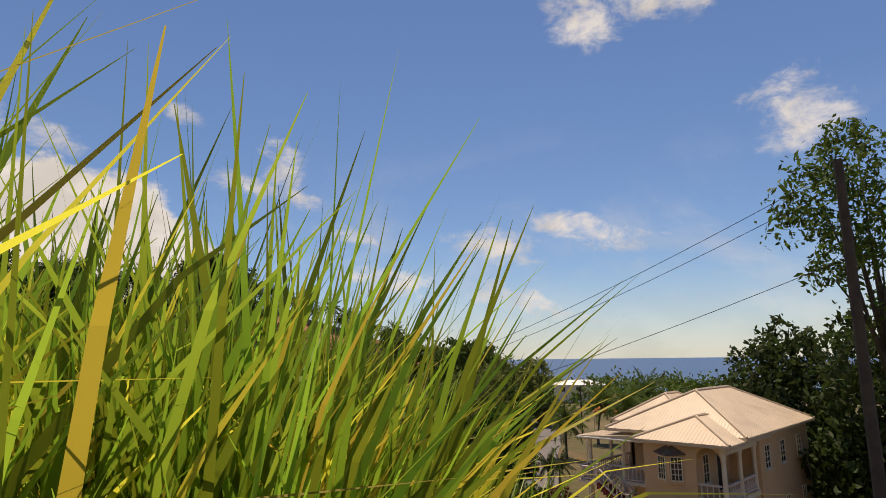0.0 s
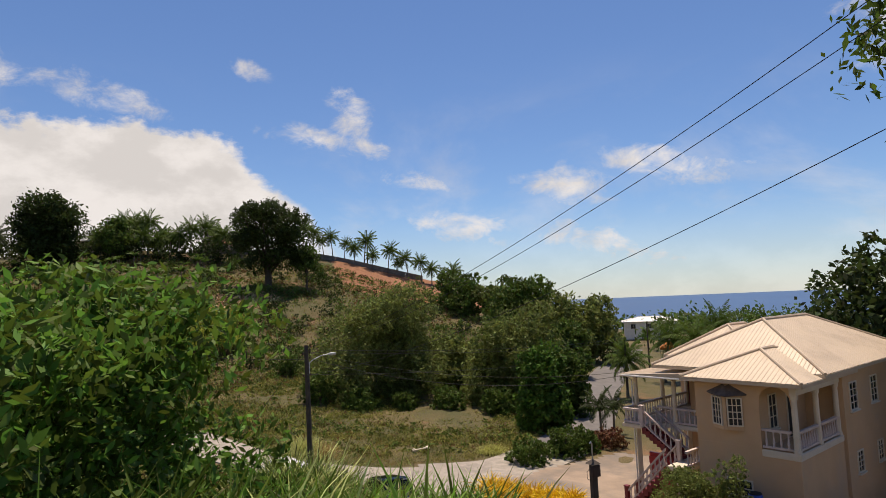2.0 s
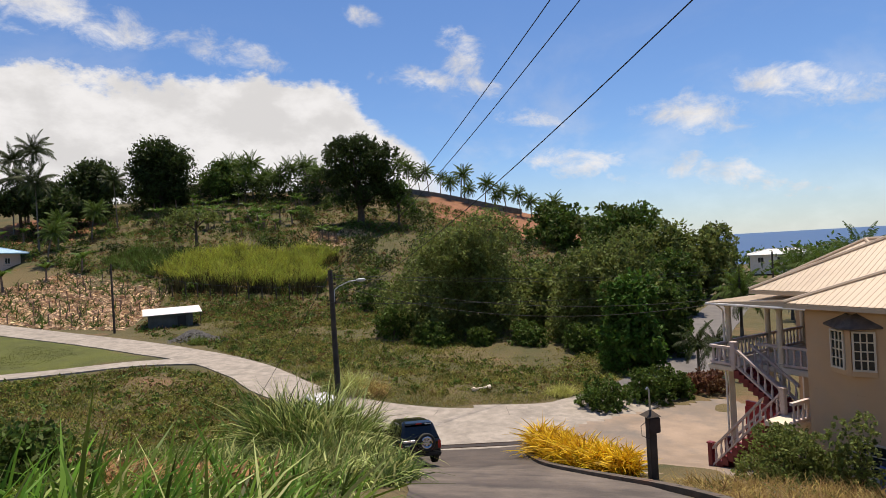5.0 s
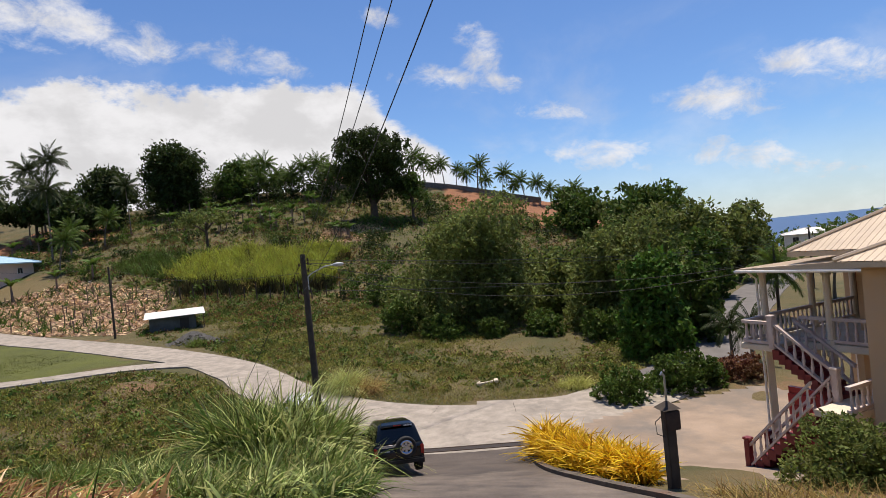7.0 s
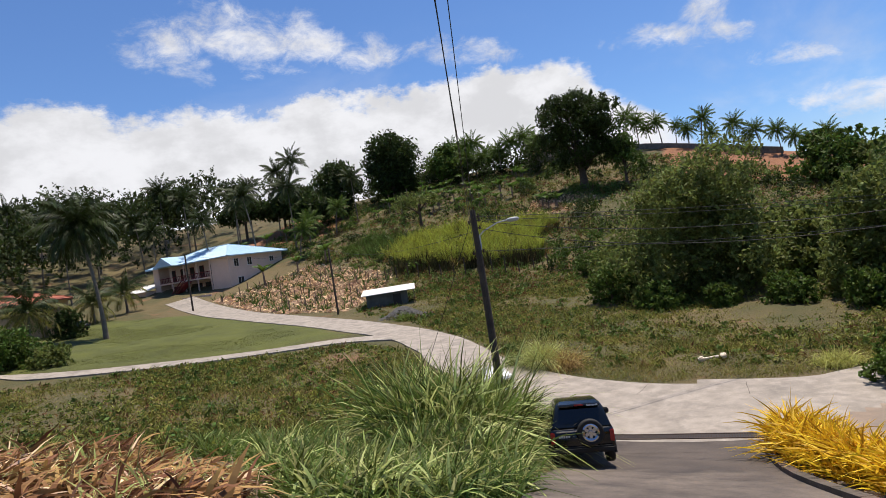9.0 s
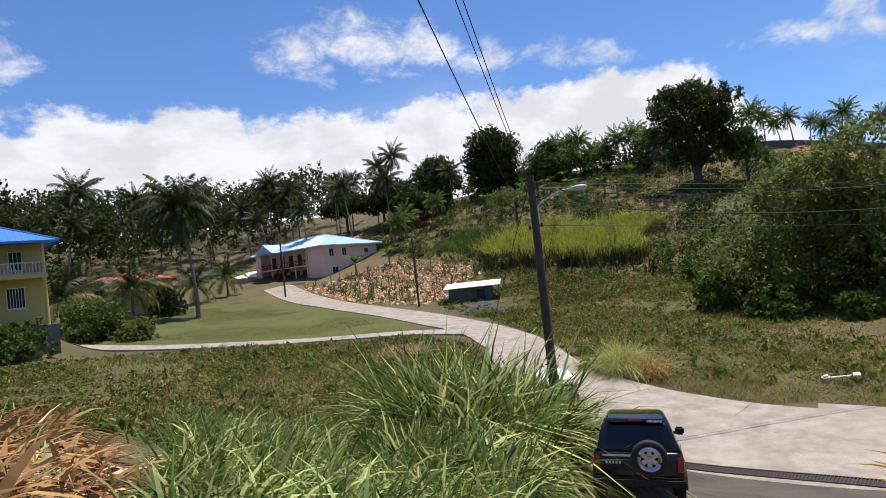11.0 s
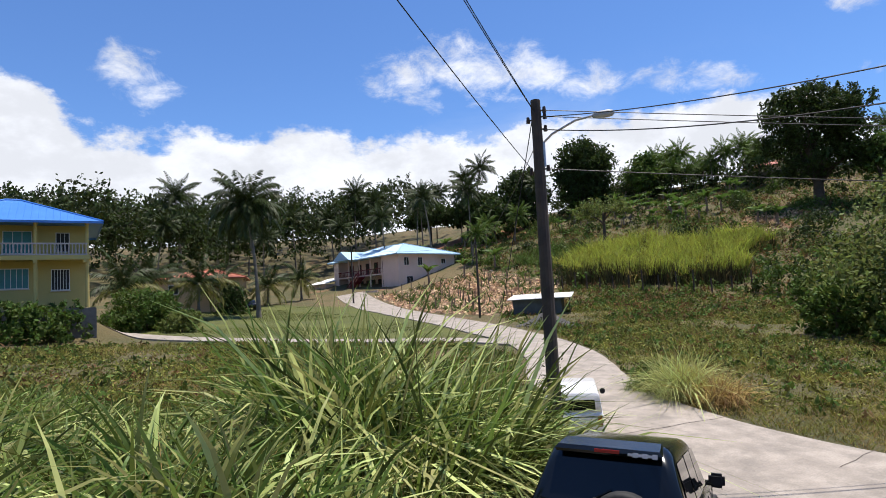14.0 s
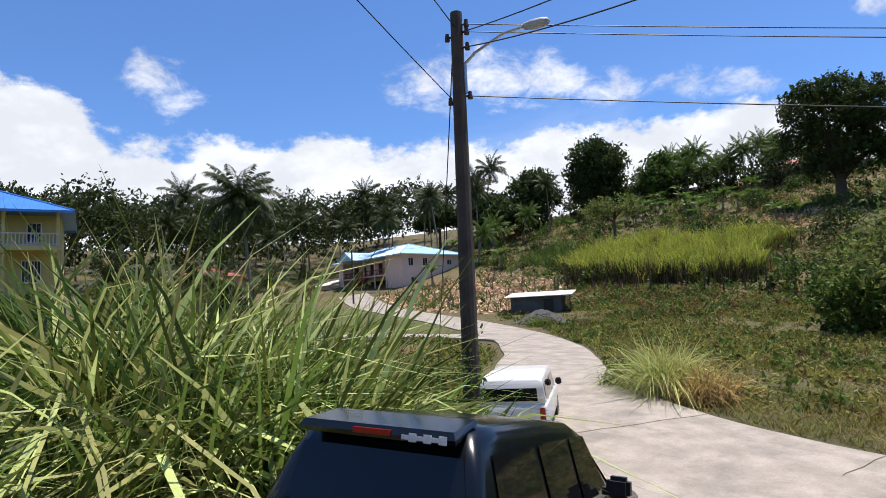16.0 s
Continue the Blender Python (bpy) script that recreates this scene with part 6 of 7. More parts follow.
grass("meadow_grass", "green meadow grass beside the lane", FIELD_E, 36000, M["meadow"], 0.62, R, 0.06, 0.5, 0.5, 2, 26, 0.5, roads)
grass("meadow_weeds", "darker broad weeds in the meadow", FIELD_E, 12000, M["weed"], 0.42, R, 0.08, 0.7, 0.6, 2, 14, 0.6, roads)
grass("dry_meadow", "dry brown grass patches in the meadow", FIELD_E, 7000, M["dry"], 0.5, R, 0.04, 0.5, 0.4, 2, 40, 0.7, roads)
grass("meadow_grass", "green meadow grass below the drive", FIELD_W, 30000, M["meadow"], 0.55, R, 0.05, 0.5, 0.5, 2, 26, 0.5, roads)
grass("meadow_weeds", "darker broad weeds below the drive", FIELD_W, 10000, M["weed"], 0.4, R, 0.07, 0.7, 0.6, 2, 14, 0.55, roads)
grass("dry_meadow", "dry brown grass patches below the drive", FIELD_W, 7000, M["dry"], 0.5, R, 0.035, 0.5, 0.4, 2, 40, 0.6, roads)
grass("lawn_grass", "short mown lawn grass", LAWN, 42000, M["lawnblade"], 0.11, R, 0.05, 0.7, 0.4, 2, 3, 1.2, roads)
SLOPE = [(-70, 68), (-44, 58), (-30, 54), (0, 48), (14, 60), (16, 100), (-10, 112), (-60, 116), (-100, 110), (-95, 80)]
grass("hill_grass", "rough grass and scrub on the hillside", SLOPE, 22000, M["meadow"], 0.8, R, 0.14, 0.6, 0.5, 2, 24, 1.2)
grass("hill_scrub", "dry brown scrub on the hillside", SLOPE, 9000, M["brownscrub"], 0.6, R, 0.12, 0.7, 0.4, 2, 30, 1.3)
VERGE = [(-7.5, 13.0), (-3, 11.6), (0, 11.3), (4, 11.4), (9, 15.2), (11, 20), (-11, 23), (-10, 17)]
grass("verge_grass", "short rough grass along the lane", VERGE, 36000, M["meadow"], 0.42, R, 0.026, 0.45, 0.5, 2, 18, 0.3, roads)
grass("verge_grass", "brownish dry grass along the lane", VERGE, 9000, M["dry"], 0.42, R, 0.02, 0.45, 0.4, 2, 18, 0.3, roads)
EAST = [(9.2, -6.5), (9.6, -14), (9.5, -20), (13, -27), (24, -24), (26, -10), (17, -9.5), (12, -5)]
grass("dry_grass", "dry golden grass on the house bank", EAST, 22000, M["dry"], 0.75, R, 0.03, 0.45, 0.4, 3, 18, 0.25)
grass("bank_weeds", "green weeds on the house bank", EAST, 4000, M["weed"], 0.6, R, 0.035, 0.5, 0.5, 3, 18, 0.3)
KERB_SIDE = [(8.6, -6.0), (9.2, -9.5), (9.6, -16), (10.4, -16), (10.2, -9), (9.6, -5.6)]
grass("dry_grass", "dry grass leaning over the kerb", KERB_SIDE, 2600, M["dry"], 0.55, R, 0.022, 0.6, 0.7, 3, 18, 0.2)
for k, (x, y, h, m_) in enumerate(((-6.2, 14.0, 2.7, "silver"), (-4.9, 13.9, 1.8, "dry"), (-6.4, 14.3, 2.2, "tallyel"), (-7.6, 14.6, 1.3, "tall"), (7.2, 14.4, 1.2, "tallyel"), (-26, 31.5, 1.4, "tall"), (-9.6, 18.4, 0.8, "weed"))):
    ring_ = [(x + 0.5 * math.cos(a), y + 0.5 * math.sin(a)) for a in np.linspace(0, 5.5, 7)]
    tagged(grass("grass_tuft", "drooping tussock of long grass beside the lane", ring_, 800, M[m_], h, R, 0.03, 0.26, 0.9, 4, 40, 0.25, category="tussock"), kind="stuff")



def weeds(name, label, poly, clumps, material, size, rng, per=16, clear=(), slim=0.5, tall=1.0):
    """Low leafy plants standing close together: domes of small leaves on the ground."""
    c = scatter(poly, clumps, rng)
    thin = np.array([noise.noise((x * .12, y * .12, 3.0)) for x, y in c])
    keep = thin > rng.uniform(-.55, .35, len(c))
    for line, dist in clear:
        keep &= line_dist(c[:, 0], c[:, 1], line) > dist
    c = c[keep]
    k = len(c)
    r = size * rng.uniform(.5, 1.5, k)
    d = unit(rng.normal(0, 1, (k, per, 3)))
    d[..., 2] = np.abs(d[..., 2]) * tall
    p = np.column_stack([c, H(c[:, 0], c[:, 1])])[:, None] + d * r[:, None, None] * rng.uniform(.4, 1, (k, per, 1))
    me = Mesh()
    leaves(me, p.reshape(-1, 3), np.repeat(r * .75, per), rng, slim)
    return tagged(part(name, me, material), label, "weeds", kind="stuff")


for poly_, n_ in ((FIELD_E, 5200), (FIELD_W, 4600)):
    weeds("leafy_weeds", "leafy green weeds scattered over the rough meadow", poly_, n_ // 2, M["weed"], .30, R, 16, roads)
    weeds("olive_weeds", "olive-brown seeding weeds in the rough meadow", poly_, n_ * 5 // 4, M["meadow"], .26, R, 14, roads, .3, 1.4)
    weeds("dead_weeds", "withered brown weeds in the rough meadow", poly_, n_ // 5, M["brownscrub"], .28, R, 14, roads, .3, 1.2)
weeds("slope_weeds", "dark leafy weeds over the hillside", SLOPE, 4200, M["weed"], .55, R, 14, (), .45)
weeds("slope_weeds", "dry olive weeds over the hillside", SLOPE, 4200, M["bushleaf"], .5, R, 14, (), .35, 1.3)
weeds("slope_weeds", "rusty withered weeds over the hillside", SLOPE, 3600, M["brownscrub"], .5, R, 14, (), .35, 1.2)

SHED_SIDE = [(-24, 30.5), (-33, 35), (-37, 38.5), (-43, 57), (-30, 56.5), (-14, 51), (-20, 40)]
grass("meadow_grass", "rough grass round the shed", SHED_SIDE, 9000, M["meadow"], 0.6, R, 0.08, 0.5, 0.5, 2, 20, 0.6, roads)
weeds("leafy_weeds", "leafy weeds round the shed", SHED_SIDE, 1500, M["weed"], .4, R, 14, roads)
weeds("dead_weeds", "withered brown weeds round the shed", SHED_SIDE, 900, M["brownscrub"], .4, R, 14, roads, .3, 1.2)

# sugar cane and the cut plot
CANE = [(-50, 64), (-42, 58.5), (-36, 57.8), (-30, 57.2), (-23, 57.4), (-21, 61), (-24.5, 66), (-22.5, 72), (-28, 74.5), (-33, 71.5), (-40, 75), (-47, 70.5)]
grass("sugar_cane", "dense bright green sugar cane field", CANE, 9000, M["cane"], 3.1, R, 0.10, 0.24, 0.6, 3, 16, 0.22, lift=1.2)
grass("sugar_cane", "darker green sugar cane among the bright rows", CANE, 2500, M["weed"], 3.4, R, 0.11, 0.22, 0.5, 3, 14, 0.3)
grass("dry_cane", "dry straw-coloured cane leaves among the rows", CANE, 2600, M["dry"], 3.0, R, 0.09, 0.22, 0.5, 3, 20, 0.4)
grass("cane_stalks", "dark cane stalks under the leaves", CANE, 5000, M["caneshade"], 2.6, R, 0.11, 0.1, 0.1, 2, 8, 0.2)
CANE_W = [(-63, 70), (-50, 64.5), (-47, 70.5), (-50, 76), (-61, 78)]
grass("sugar_cane", "darker blue-green young cane beside the cut plot", CANE_W, 3600, M["weed"], 2.6, R, 0.11, 0.26, 0.6, 3, 14, 0.3)
CANE_EDGE = [(-44, 57.2), (-22.5, 56.6), (-21.5, 58), (-43, 59)]
grass("cane_stalks", "dark bare cane stalks along the field edge", CANE_EDGE, 800, M["caneshade"], 3.4, R, 0.16, 0.1, 0.1, 2, 5, 0.2)


def cut_plot():
    rng = np.random.RandomState(5)
    xy = scatter(PLOT, 14000, rng)
    c = np.column_stack([xy, H(xy[:, 0], xy[:, 1]) + rng.uniform(0.02, 0.3, len(xy))])
    me = Mesh()
    leaves(me, c, 0.75, rng, 0.3, 0.85)
    tagged(part("cane_trash", me, M["trash"]), "pale straw litter over the cut plot", "straw", kind="stuff")
    xy = scatter(PLOT, 240, rng)
    root = np.column_stack([xy, H(xy[:, 0], xy[:, 1])])
    root = np.repeat(root, 5, 0)
    k = len(root)
    me = Mesh()
    strips(me, root, np.column_stack([rng.normal(0, .4, k), rng.normal(0, .4, k), np.ones(k)]), rng.uniform(0.8, 2.0, k), np.full(k, 0.16), rng.uniform(.1, .8, k), rng, 3)
    tagged(part("young_bananas", me, M["banana"]), "young banana suckers in the cut plot", "plants", kind="stuff")
    st = Mesh()
    for x, y in scatter(PLOT, 70, rng):
        z = at_ground(x, y)
        st.tube([(x, y, z - .2), (x + rng.uniform(-.1, .1), y, z + rng.uniform(.7, 1.6))], 0.07, 5)
    tagged(part("dead_stalks", st, M["twig"]), "brown dead banana stalks in the plot", "stalks", kind="stuff")


cut_plot()


# ---- palms ----
def palm_parts(t, h, crown, seed, n=20, material="palmleaf", yellow=0, lean=0.6, r=0.16, drop=0.9):
    rng = np.random.RandomState(seed)
    tk = Mesh()
    a = rng.uniform(0, 6.28)
    pts = [(lean * k * k * math.cos(a) * h / 8, lean * k * k * math.sin(a) * h / 8, h * k) for k in np.linspace(0, 1, 8)]
    tk.tube([(0, 0, -0.5)] + pts, [r * 1.6] + [r * (1.35 - 0.5 * min(1, k * 3) - .1 * k) for k in np.linspace(0, 1, 8)], 8)
    part("trunk", tk, M["palmbark"], t, "", True)
    top = np.array(pts[-1])
    sets = {}
    for i in range(n):
        az = i * 2.399 + rng.uniform(-.25, .25)
        k = i / n
        el = radians(84 - 118 * k ** 1.15 + rng.uniform(-9, 9))
        L = crown * rng.uniform(.85, 1.12) * (1 - .12 * k)
        u = np.linspace(0.06, 1, 13)
        out = np.array([math.cos(az), math.sin(az), 0])
        ang = el - drop * rng.uniform(.75, 1.25) * 1.3 * u ** 1.4 * math.cos(max(0, el) * .55)
        step = L / 13
        tang = np.cos(ang)[:, None] * out + np.column_stack([np.zeros(13), np.zeros(13), np.sin(ang)])
        pos = top + np.cumsum(tang * step, 0)
        side = np.array([-out[1], out[0], 0])
        w = crown * 0.20 * np.sin(np.pi * np.clip(u * 0.86 + 0.10, 0, 1)) ** 0.6
        mk = "palmyel" if i >= n - yellow else material
        me = sets.setdefault(mk, Mesh())
        me.tube([tuple(p) for p in pos[::3]], [.035, .026, .018, .012, .006][: len(pos[::3])], 4, False)
        q = []
        for sg in (1, -1):
            for half in (0, .25, .5, .75):
                b0 = pos + tang * step * half
                sway = rng.uniform(.5, 1.25, 13)
                tip = b0 + side * sg * (w * .72)[:, None] + tang * (w * .55)[:, None] + np.column_stack([np.zeros(13), np.zeros(13), -w * sway])
                hw = tang * (step * 0.13)
                q.append(np.stack([b0 - hw, (b0 + tip) / 2 - hw * 1.2, tip, (b0 + tip) / 2 + hw * 1.2], 1))
        me.quads(np.concatenate(q))
    for mk, me in sets.items():
        part("crown", me, M[mk], t)
    nuts = Mesh()
    for i in range(6):
        a = i * 1.05
        c = top + np.array([.28 * math.cos(a), .28 * math.sin(a), -.25])
        nuts.tube([tuple(c + [0, 0, k]) for k in (-.14, -.08, 0, .08, .13)], [.03, .1, .13, .1, .03], 7)
    part("coconuts", nuts, M["banana"], t)


def palm(x, y, h, crown, seed, label, n=20, **kw):
    t = thing("palm", label, "palm", pose(x, y, at_ground(x, y)), "palms")
    palm_parts(t, h, crown, seed, n, **kw)
    return t


palm(-63.5, 25.8, 13.3, 5.6, 3, "tall dark coconut palm standing on the lawn", 44, lean=1.0, r=0.24, drop=1.15)
# crest palms take a lighter leaf material that paints their fronds as sunlit
base = [palm(-20.5, 121, 6.6, 3.5, s, "coconut palm on the hill crest", 30, material="midleaf", lean=0.9, drop=0.9) for s in (11,)]
base.append(palm(-5.6, 121, 5.8, 3.3, 12, "coconut palm on the hill crest", 28, material="midleaf", lean=1.4, drop=0.9))
base.append(palm(15.5, 113, 4.6, 3.2, 13, "coconut palm on the hill crest", 30, material="midleaf", lean=0.4, drop=0.95))
palms_at_scale = 0.86
base.append(palm(-85, 72, 13.5, 3.9, 14, "tall coconut palm behind the houses", 30, lean=1.0))
base.append(palm(-80, 78, 12.5, 4.1, 15, "tall coconut palm behind the houses", 32, lean=0.5))
rp = random.Random(3)


def palms_at(rows, ref):
    for x, y, h in rows:
        b = base[rp.randrange(3)] if ref < 10 else base[3 + rp.randrange(2)]
        k = h / ref * (palms_at_scale if ref < 10 else 1.0)
        copy_thing(b, pose(x, y, at_ground(x, y) - .1, 0, 0, rp.uniform(0, 360)) @ Matrix.Scale(k, 4))


palms_at([(-17.7, 119, 7.6), (-13.2, 120, 7.0), (-7.9, 119, 7.4), (-3.6, 118, 6.6), (0.2, 118, 7.2), (5.0, 117, 7.4), (8.2, 116, 6.6), (10.6, 116, 7.2), (13.4, 115, 6.2)], 7.4)
palms_at([(-38.5, 113, 9.5), (-45, 114, 8.8), (-50, 115, 8.2), (-56, 118, 9.5), (-60, 121, 9.0), (-67, 124, 9.6), (-42, 118, 7.5), (-31, 118, 8.2), (-53, 120, 8)], 7.4)
palms_at([(-88, 63, 12), (-93, 75, 12), (-104, 86, 13), (-113, 79, 14), (-100, 99, 14), (-96, 91, 12), (-119, 71, 13), (-109, 95, 13), (-74, 92, 10), (-122, 88, 14)], 13)
palms_at([(-137, 42, 19), (-120, 78, 17), (-101, 101, 16), (-124, 38, 13), (-130, 55, 14), (-114, 30, 12), (-142, 30, 13), (-152, 60, 15), (-108, 66, 11), (-134, 20, 13), (-146, 12, 13), (-128, 66, 14), (-140, 74, 15), (-150, 44, 14), (-112, 50, 11)], 13)
palms_at([(-36, 112, 9), (-41, 115, 9.5), (-47, 112, 8), (-52, 113, 8.5), (-58, 116, 8.6), (-34, 116, 8), (-62, 119, 9), (-75, 116, 9), (-10.5, 121, 5.4), (-15.5, 121, 5.8), (2.6, 119, 5.2)], 7.4)
palms_at([(-26, 124, 6), (-29, 122, 6.5), (-35, 119, 7), (-64, 112, 8.5), (-55, 111, 7.5)], 7.4)
palms_at([(-72, 70, 8), (-77, 79, 9), (-74, 84, 8)], 7.4)
palms_at([(33.7, 34.8, 9.5), (30.5, 22.5, 9), (36, 24, 9), (42, 44, 10), (27, 38, 8.5), (38, 52, 9), (48, 60, 9)], 7.4)
for k, (x, y, h, c) in enumerate(((-75, 17, 4.2, 5.0), (-72, 22, 4.0, 4.6), (-80, 28, 3.6, 4.4), (-84, 37, 3.2, 4.4), (-88, 45, 3.6, 4.2), (-66, 12, 3.8, 4.6))):
    palm(x, y, h, c, 40 + k, "low spreading coconut palm with yellowing fronds", 20, yellow=9, lean=0.3, r=0.2, drop=1.0)
palm(17, 18.6, 2.6, 1.9, 60, "small dark palm beside the road", 16, lean=0.2, r=0.12)
palm(18.6, 20.0, 2.4, 1.8, 61, "small dark palm beside the road", 15, lean=0.3, r=0.12)


# ---- broadleaf trees and bushes ----
def mound(x, y, w, h, seed, n, size, material, label, name="bush", group="", category="bush", trunk=0.16, squash=1.0, clump=0.10, slim=0.5):
    """A full bush, leafy to the ground, with an uneven top."""
    rng = np.random.RandomState(seed)
    blobs = [(0, 0, h * .42, w * .36, w * .36 * squash, h * .44)]
    for i in range(13):
        a = rng.uniform(0, 6.28)
        r = w * rng.uniform(.12, .30)
        s = rng.uniform(.13, .23)
        blobs.append((r * math.cos(a), r * math.sin(a) * squash, h * rng.uniform(.25, .80), w * s, w * s * squash, h * s * .9))
    for i in range(6):
        a = i * 1.05 + rng.uniform(0, .5)
        blobs.append((w * .3 * math.cos(a), w * .3 * squash * math.sin(a), h * .2, w * .22, w * .22 * squash, h * .24))
    return tree(name, label, category, x, y, blobs, int(n * 1.9), size * 1.25, material, trunk, seed, None, group, "bark", slim, clump, 3, -1.0)


def ragged(x, y, w, h, seed, n, size, material, label, low=0.3, trunk=0.4, k=16):
    """A tall tree with an uneven crown of many lobes and gaps between them."""
    rng = np.random.RandomState(seed)
    blobs = []
    for i in range(k):
        a, u = rng.uniform(0, 6.28), (i + .5) / k
        zz = h * (low + (1 - low) * (u * .86 + .04))
        reach = w * .5 * math.sin(math.pi * min(1, .22 + .70 * u)) ** .8
        r = reach * rng.uniform(.15, .75)
        s = w * rng.uniform(.17, .28)
        blobs.append((r * math.cos(a), r * math.sin(a), zz, s, s, s * rng.uniform(.6, .9)))
    return tree("tree", label, "tree", x, y, blobs, n, size, material, trunk, seed, None, "", "bark", .55, .16, 10, -1.0)


# the big mango on the hillside
def mango(x, y):
    """A domed crown whose lumpy leaf shelves overhang the trunk, trailing lower on one side."""
    rng = np.random.RandomState(21)
    core = [(-3.6, 0, 14.6, 3.4, 4.2, 3.0), (0, 0, 16.2, 3.8, 4.4, 2.8), (3.6, 0, 13.4, 3.6, 4.2, 3.0), (6.0, 0, 10.0, 2.8, 3.6, 2.6), (-4.6, 0, 10.6, 2.9, 3.8, 2.6), (.6, 0, 10.4, 4.4, 4.6, 3.6), (3.2, 0, 6.4, 4.2, 4.4, 2.8), (-1.6, 0, 5.4, 3.0, 3.8, 2.2), (7.0, 0, 6.0, 2.2, 3, 2.0)]
    blobs = list(core)
    for i in range(58):
        b = core[i % len(core)]
        d = unit(rng.normal(0, 1, 3))
        q = rng.uniform(1.0, 1.7)
        blobs.append((b[0] + d[0] * b[3], b[1] + d[1] * b[4], b[2] + (d[2] * .55 + .35) * b[5], q * 1.3, q * 1.3, q * .75))
    blobs = [tuple(k * .93 for k in b) for b in blobs]
    tree("tree", "large dark dense mango tree on the hillside", "tree", x, y, blobs, 38000, 0.46, M["darkleaf"], 0.7, 21, None, "", "bark", .5, .11, 10, -1.0)


mango(-23.6, 92.5)
tree("tree", "small dark tree beside the mango", "tree", -16.0, 92, [(0, 0, 5.5, 2.8, 2.8, 3.6), (1, 0, 3.5, 2.6, 2.6, 2.4)], 1600, 0.6, M["midleaf"], 0.25, 22)
ragged(-72.5, 106, 17, 15.5, 31, 17000, 0.75, M["darkleaf"], "dark round-headed tree on the hill crest", 0.12, 0.45, 18)
ragged(-83.5, 99, 13.5, 13, 32, 11000, 0.7, M["darkleaf"], "smaller dark tree on the hill crest", 0.15, 0.35, 14)
ragged(-60, 112, 9, 9.5, 33, 4500, 0.7, M["midleaf"], "green tree on the hill crest", 0.2, 0.3, 12)
for k, (x, y, s) in enumerate(((-90, 92, .8), (-97, 94, .7), (-83, 88, .6), (-108, 92, .8))):
    tree("tree", "broad dark tree above the terraces", "tree", x, y,
         [(0, 0, 10 * s, 6 * s, 5 * s, 3.4 * s), (5 * s, 0, 8.5 * s, 4 * s, 4 * s, 2.8 * s), (-5 * s, 0, 8.6 * s, 4 * s, 4 * s, 3 * s)], 4500, 0.9, M["darkleaf"], 0.4 * s, 50 + k, low=-1.0)
tree("tree", "grey-leaved spreading tree near the cane", "tree", -50, 78, [(0, 0, 5.6, 4.2, 4, 1.5), (2.5, 0, 5.0, 2.5, 2.5, 1.2), (-2.5, 0, 4.8, 2.5, 2.5, 1.2)], 1500, 0.5, M["bushleaf"], 0.25, 61)

# the belt of bushes between field and hill
mound(-1.6, 41.5, 17.0, 13.2, 71, 27000, 0.30, M["bushleaf"], "broad olive-green bush with dense fine leaves", clump=0.075)
mound(14.2, 36.0, 13.0, 12.0, 72, 21000, 0.31, M["bushleaf"], "dense tall green bush beside the road", clump=0.075)
mound(6.4, 46.0, 10.0, 7.6, 73, 6000, 0.45, M["bushleaf"], "olive-green bush filling the hedge row")
mound(13.2, 22.5, 5.0, 8.6, 74, 8000, 0.30, M["brightleaf"], "dark upright tree with glossy green leaves", "tree", "", "tree")
mound(17.5, 29.0, 5.0, 7.5, 75, 5000, 0.30, M["midleaf"], "dark green tree beside the road", "tree", "", "tree")
mound(20.0, 66.0, 13.0, 13.6, 76, 6500, 0.55, M["midleaf"], "dark green tree clump under the hill", "tree", "", "tree")
mound(28.5, 72.0, 13.0, 14.2, 77, 6500, 0.55, M["bushleaf"], "olive tree clump under the hill", "tree", "", "tree")
mound(35.0, 76.0, 14.0, 12.6, 78, 6500, 0.55, M["bushleaf"], "olive tree clump above the road", "tree", "", "tree")
mound(24.0, 55.0, 9.0, 9.0, 79, 4500, 0.5, M["midleaf"], "green trees along the road bend", "tree", "", "tree")
mound(14.5, 92, 13, 9, 81, 4000, 0.6, M["midleaf"], "green trees on the hill shoulder", "tree", "", "tree")
mound(22.5, 88, 13, 10, 82, 4000, 0.6, M["bushleaf"], "olive trees on the hill shoulder", "tree", "", "tree")
for k, (x, y, w, h) in enumerate(((-7.5, 36, 5, 4), (-3, 33, 4, 2.6), (6, 32.5, 4, 2.8), (10.5, 29.5, 4, 3), (-13, 52, 5, 3), (1.5, 33, 3, 2), (15, 26, 3.4, 3.4))):
    mound(x, y, w, h, 90 + k, 1800, 0.26, M["midleaf"], "low green shrub at the bush edge", "shrub", "field shrubs", "shrub")
for k, (x, y, w, h) in enumerate(((9.5, 11.6, 3.4, 1.9), (12.4, 13.3, 3.4, 2.3), (14.2, 14.4, 2.6, 1.8))):
    mound(x, y, w, h, 110 + k, 2600, 0.17, M["midleaf"], "dark green shrub at the yard edge", "shrub", "yard shrubs", "shrub", 0.06)
mound(16.4, 15.6, 3.2, 1.6, 114, 2200, 0.15, M["redleaf"], "rusty red-leaved shrub at the yard edge", "shrub", "", "shrub", 0.05)
mound(12.5, -5.2, 3.2, 1.9, 115, 5200, 0.10, M["bushleaf"], "loose green shrub below the bay window", "shrub", "", "shrub", 0.05)
mound(13.9, -6.4, 1.5, 2.6, 116, 1500, 0.10, M["bushleaf"], "thin climbing shrub against the cream wall", "shrub", "", "shrub", 0.04)
mound(-5.9, -21.2, 9.0, 4.9, 117, 17000, 0.17, M["lightleaf"], "large bright green leafy shrub below the drive", "bush", "", "bush", 0.12, 1.0, 0.075, 0.40)
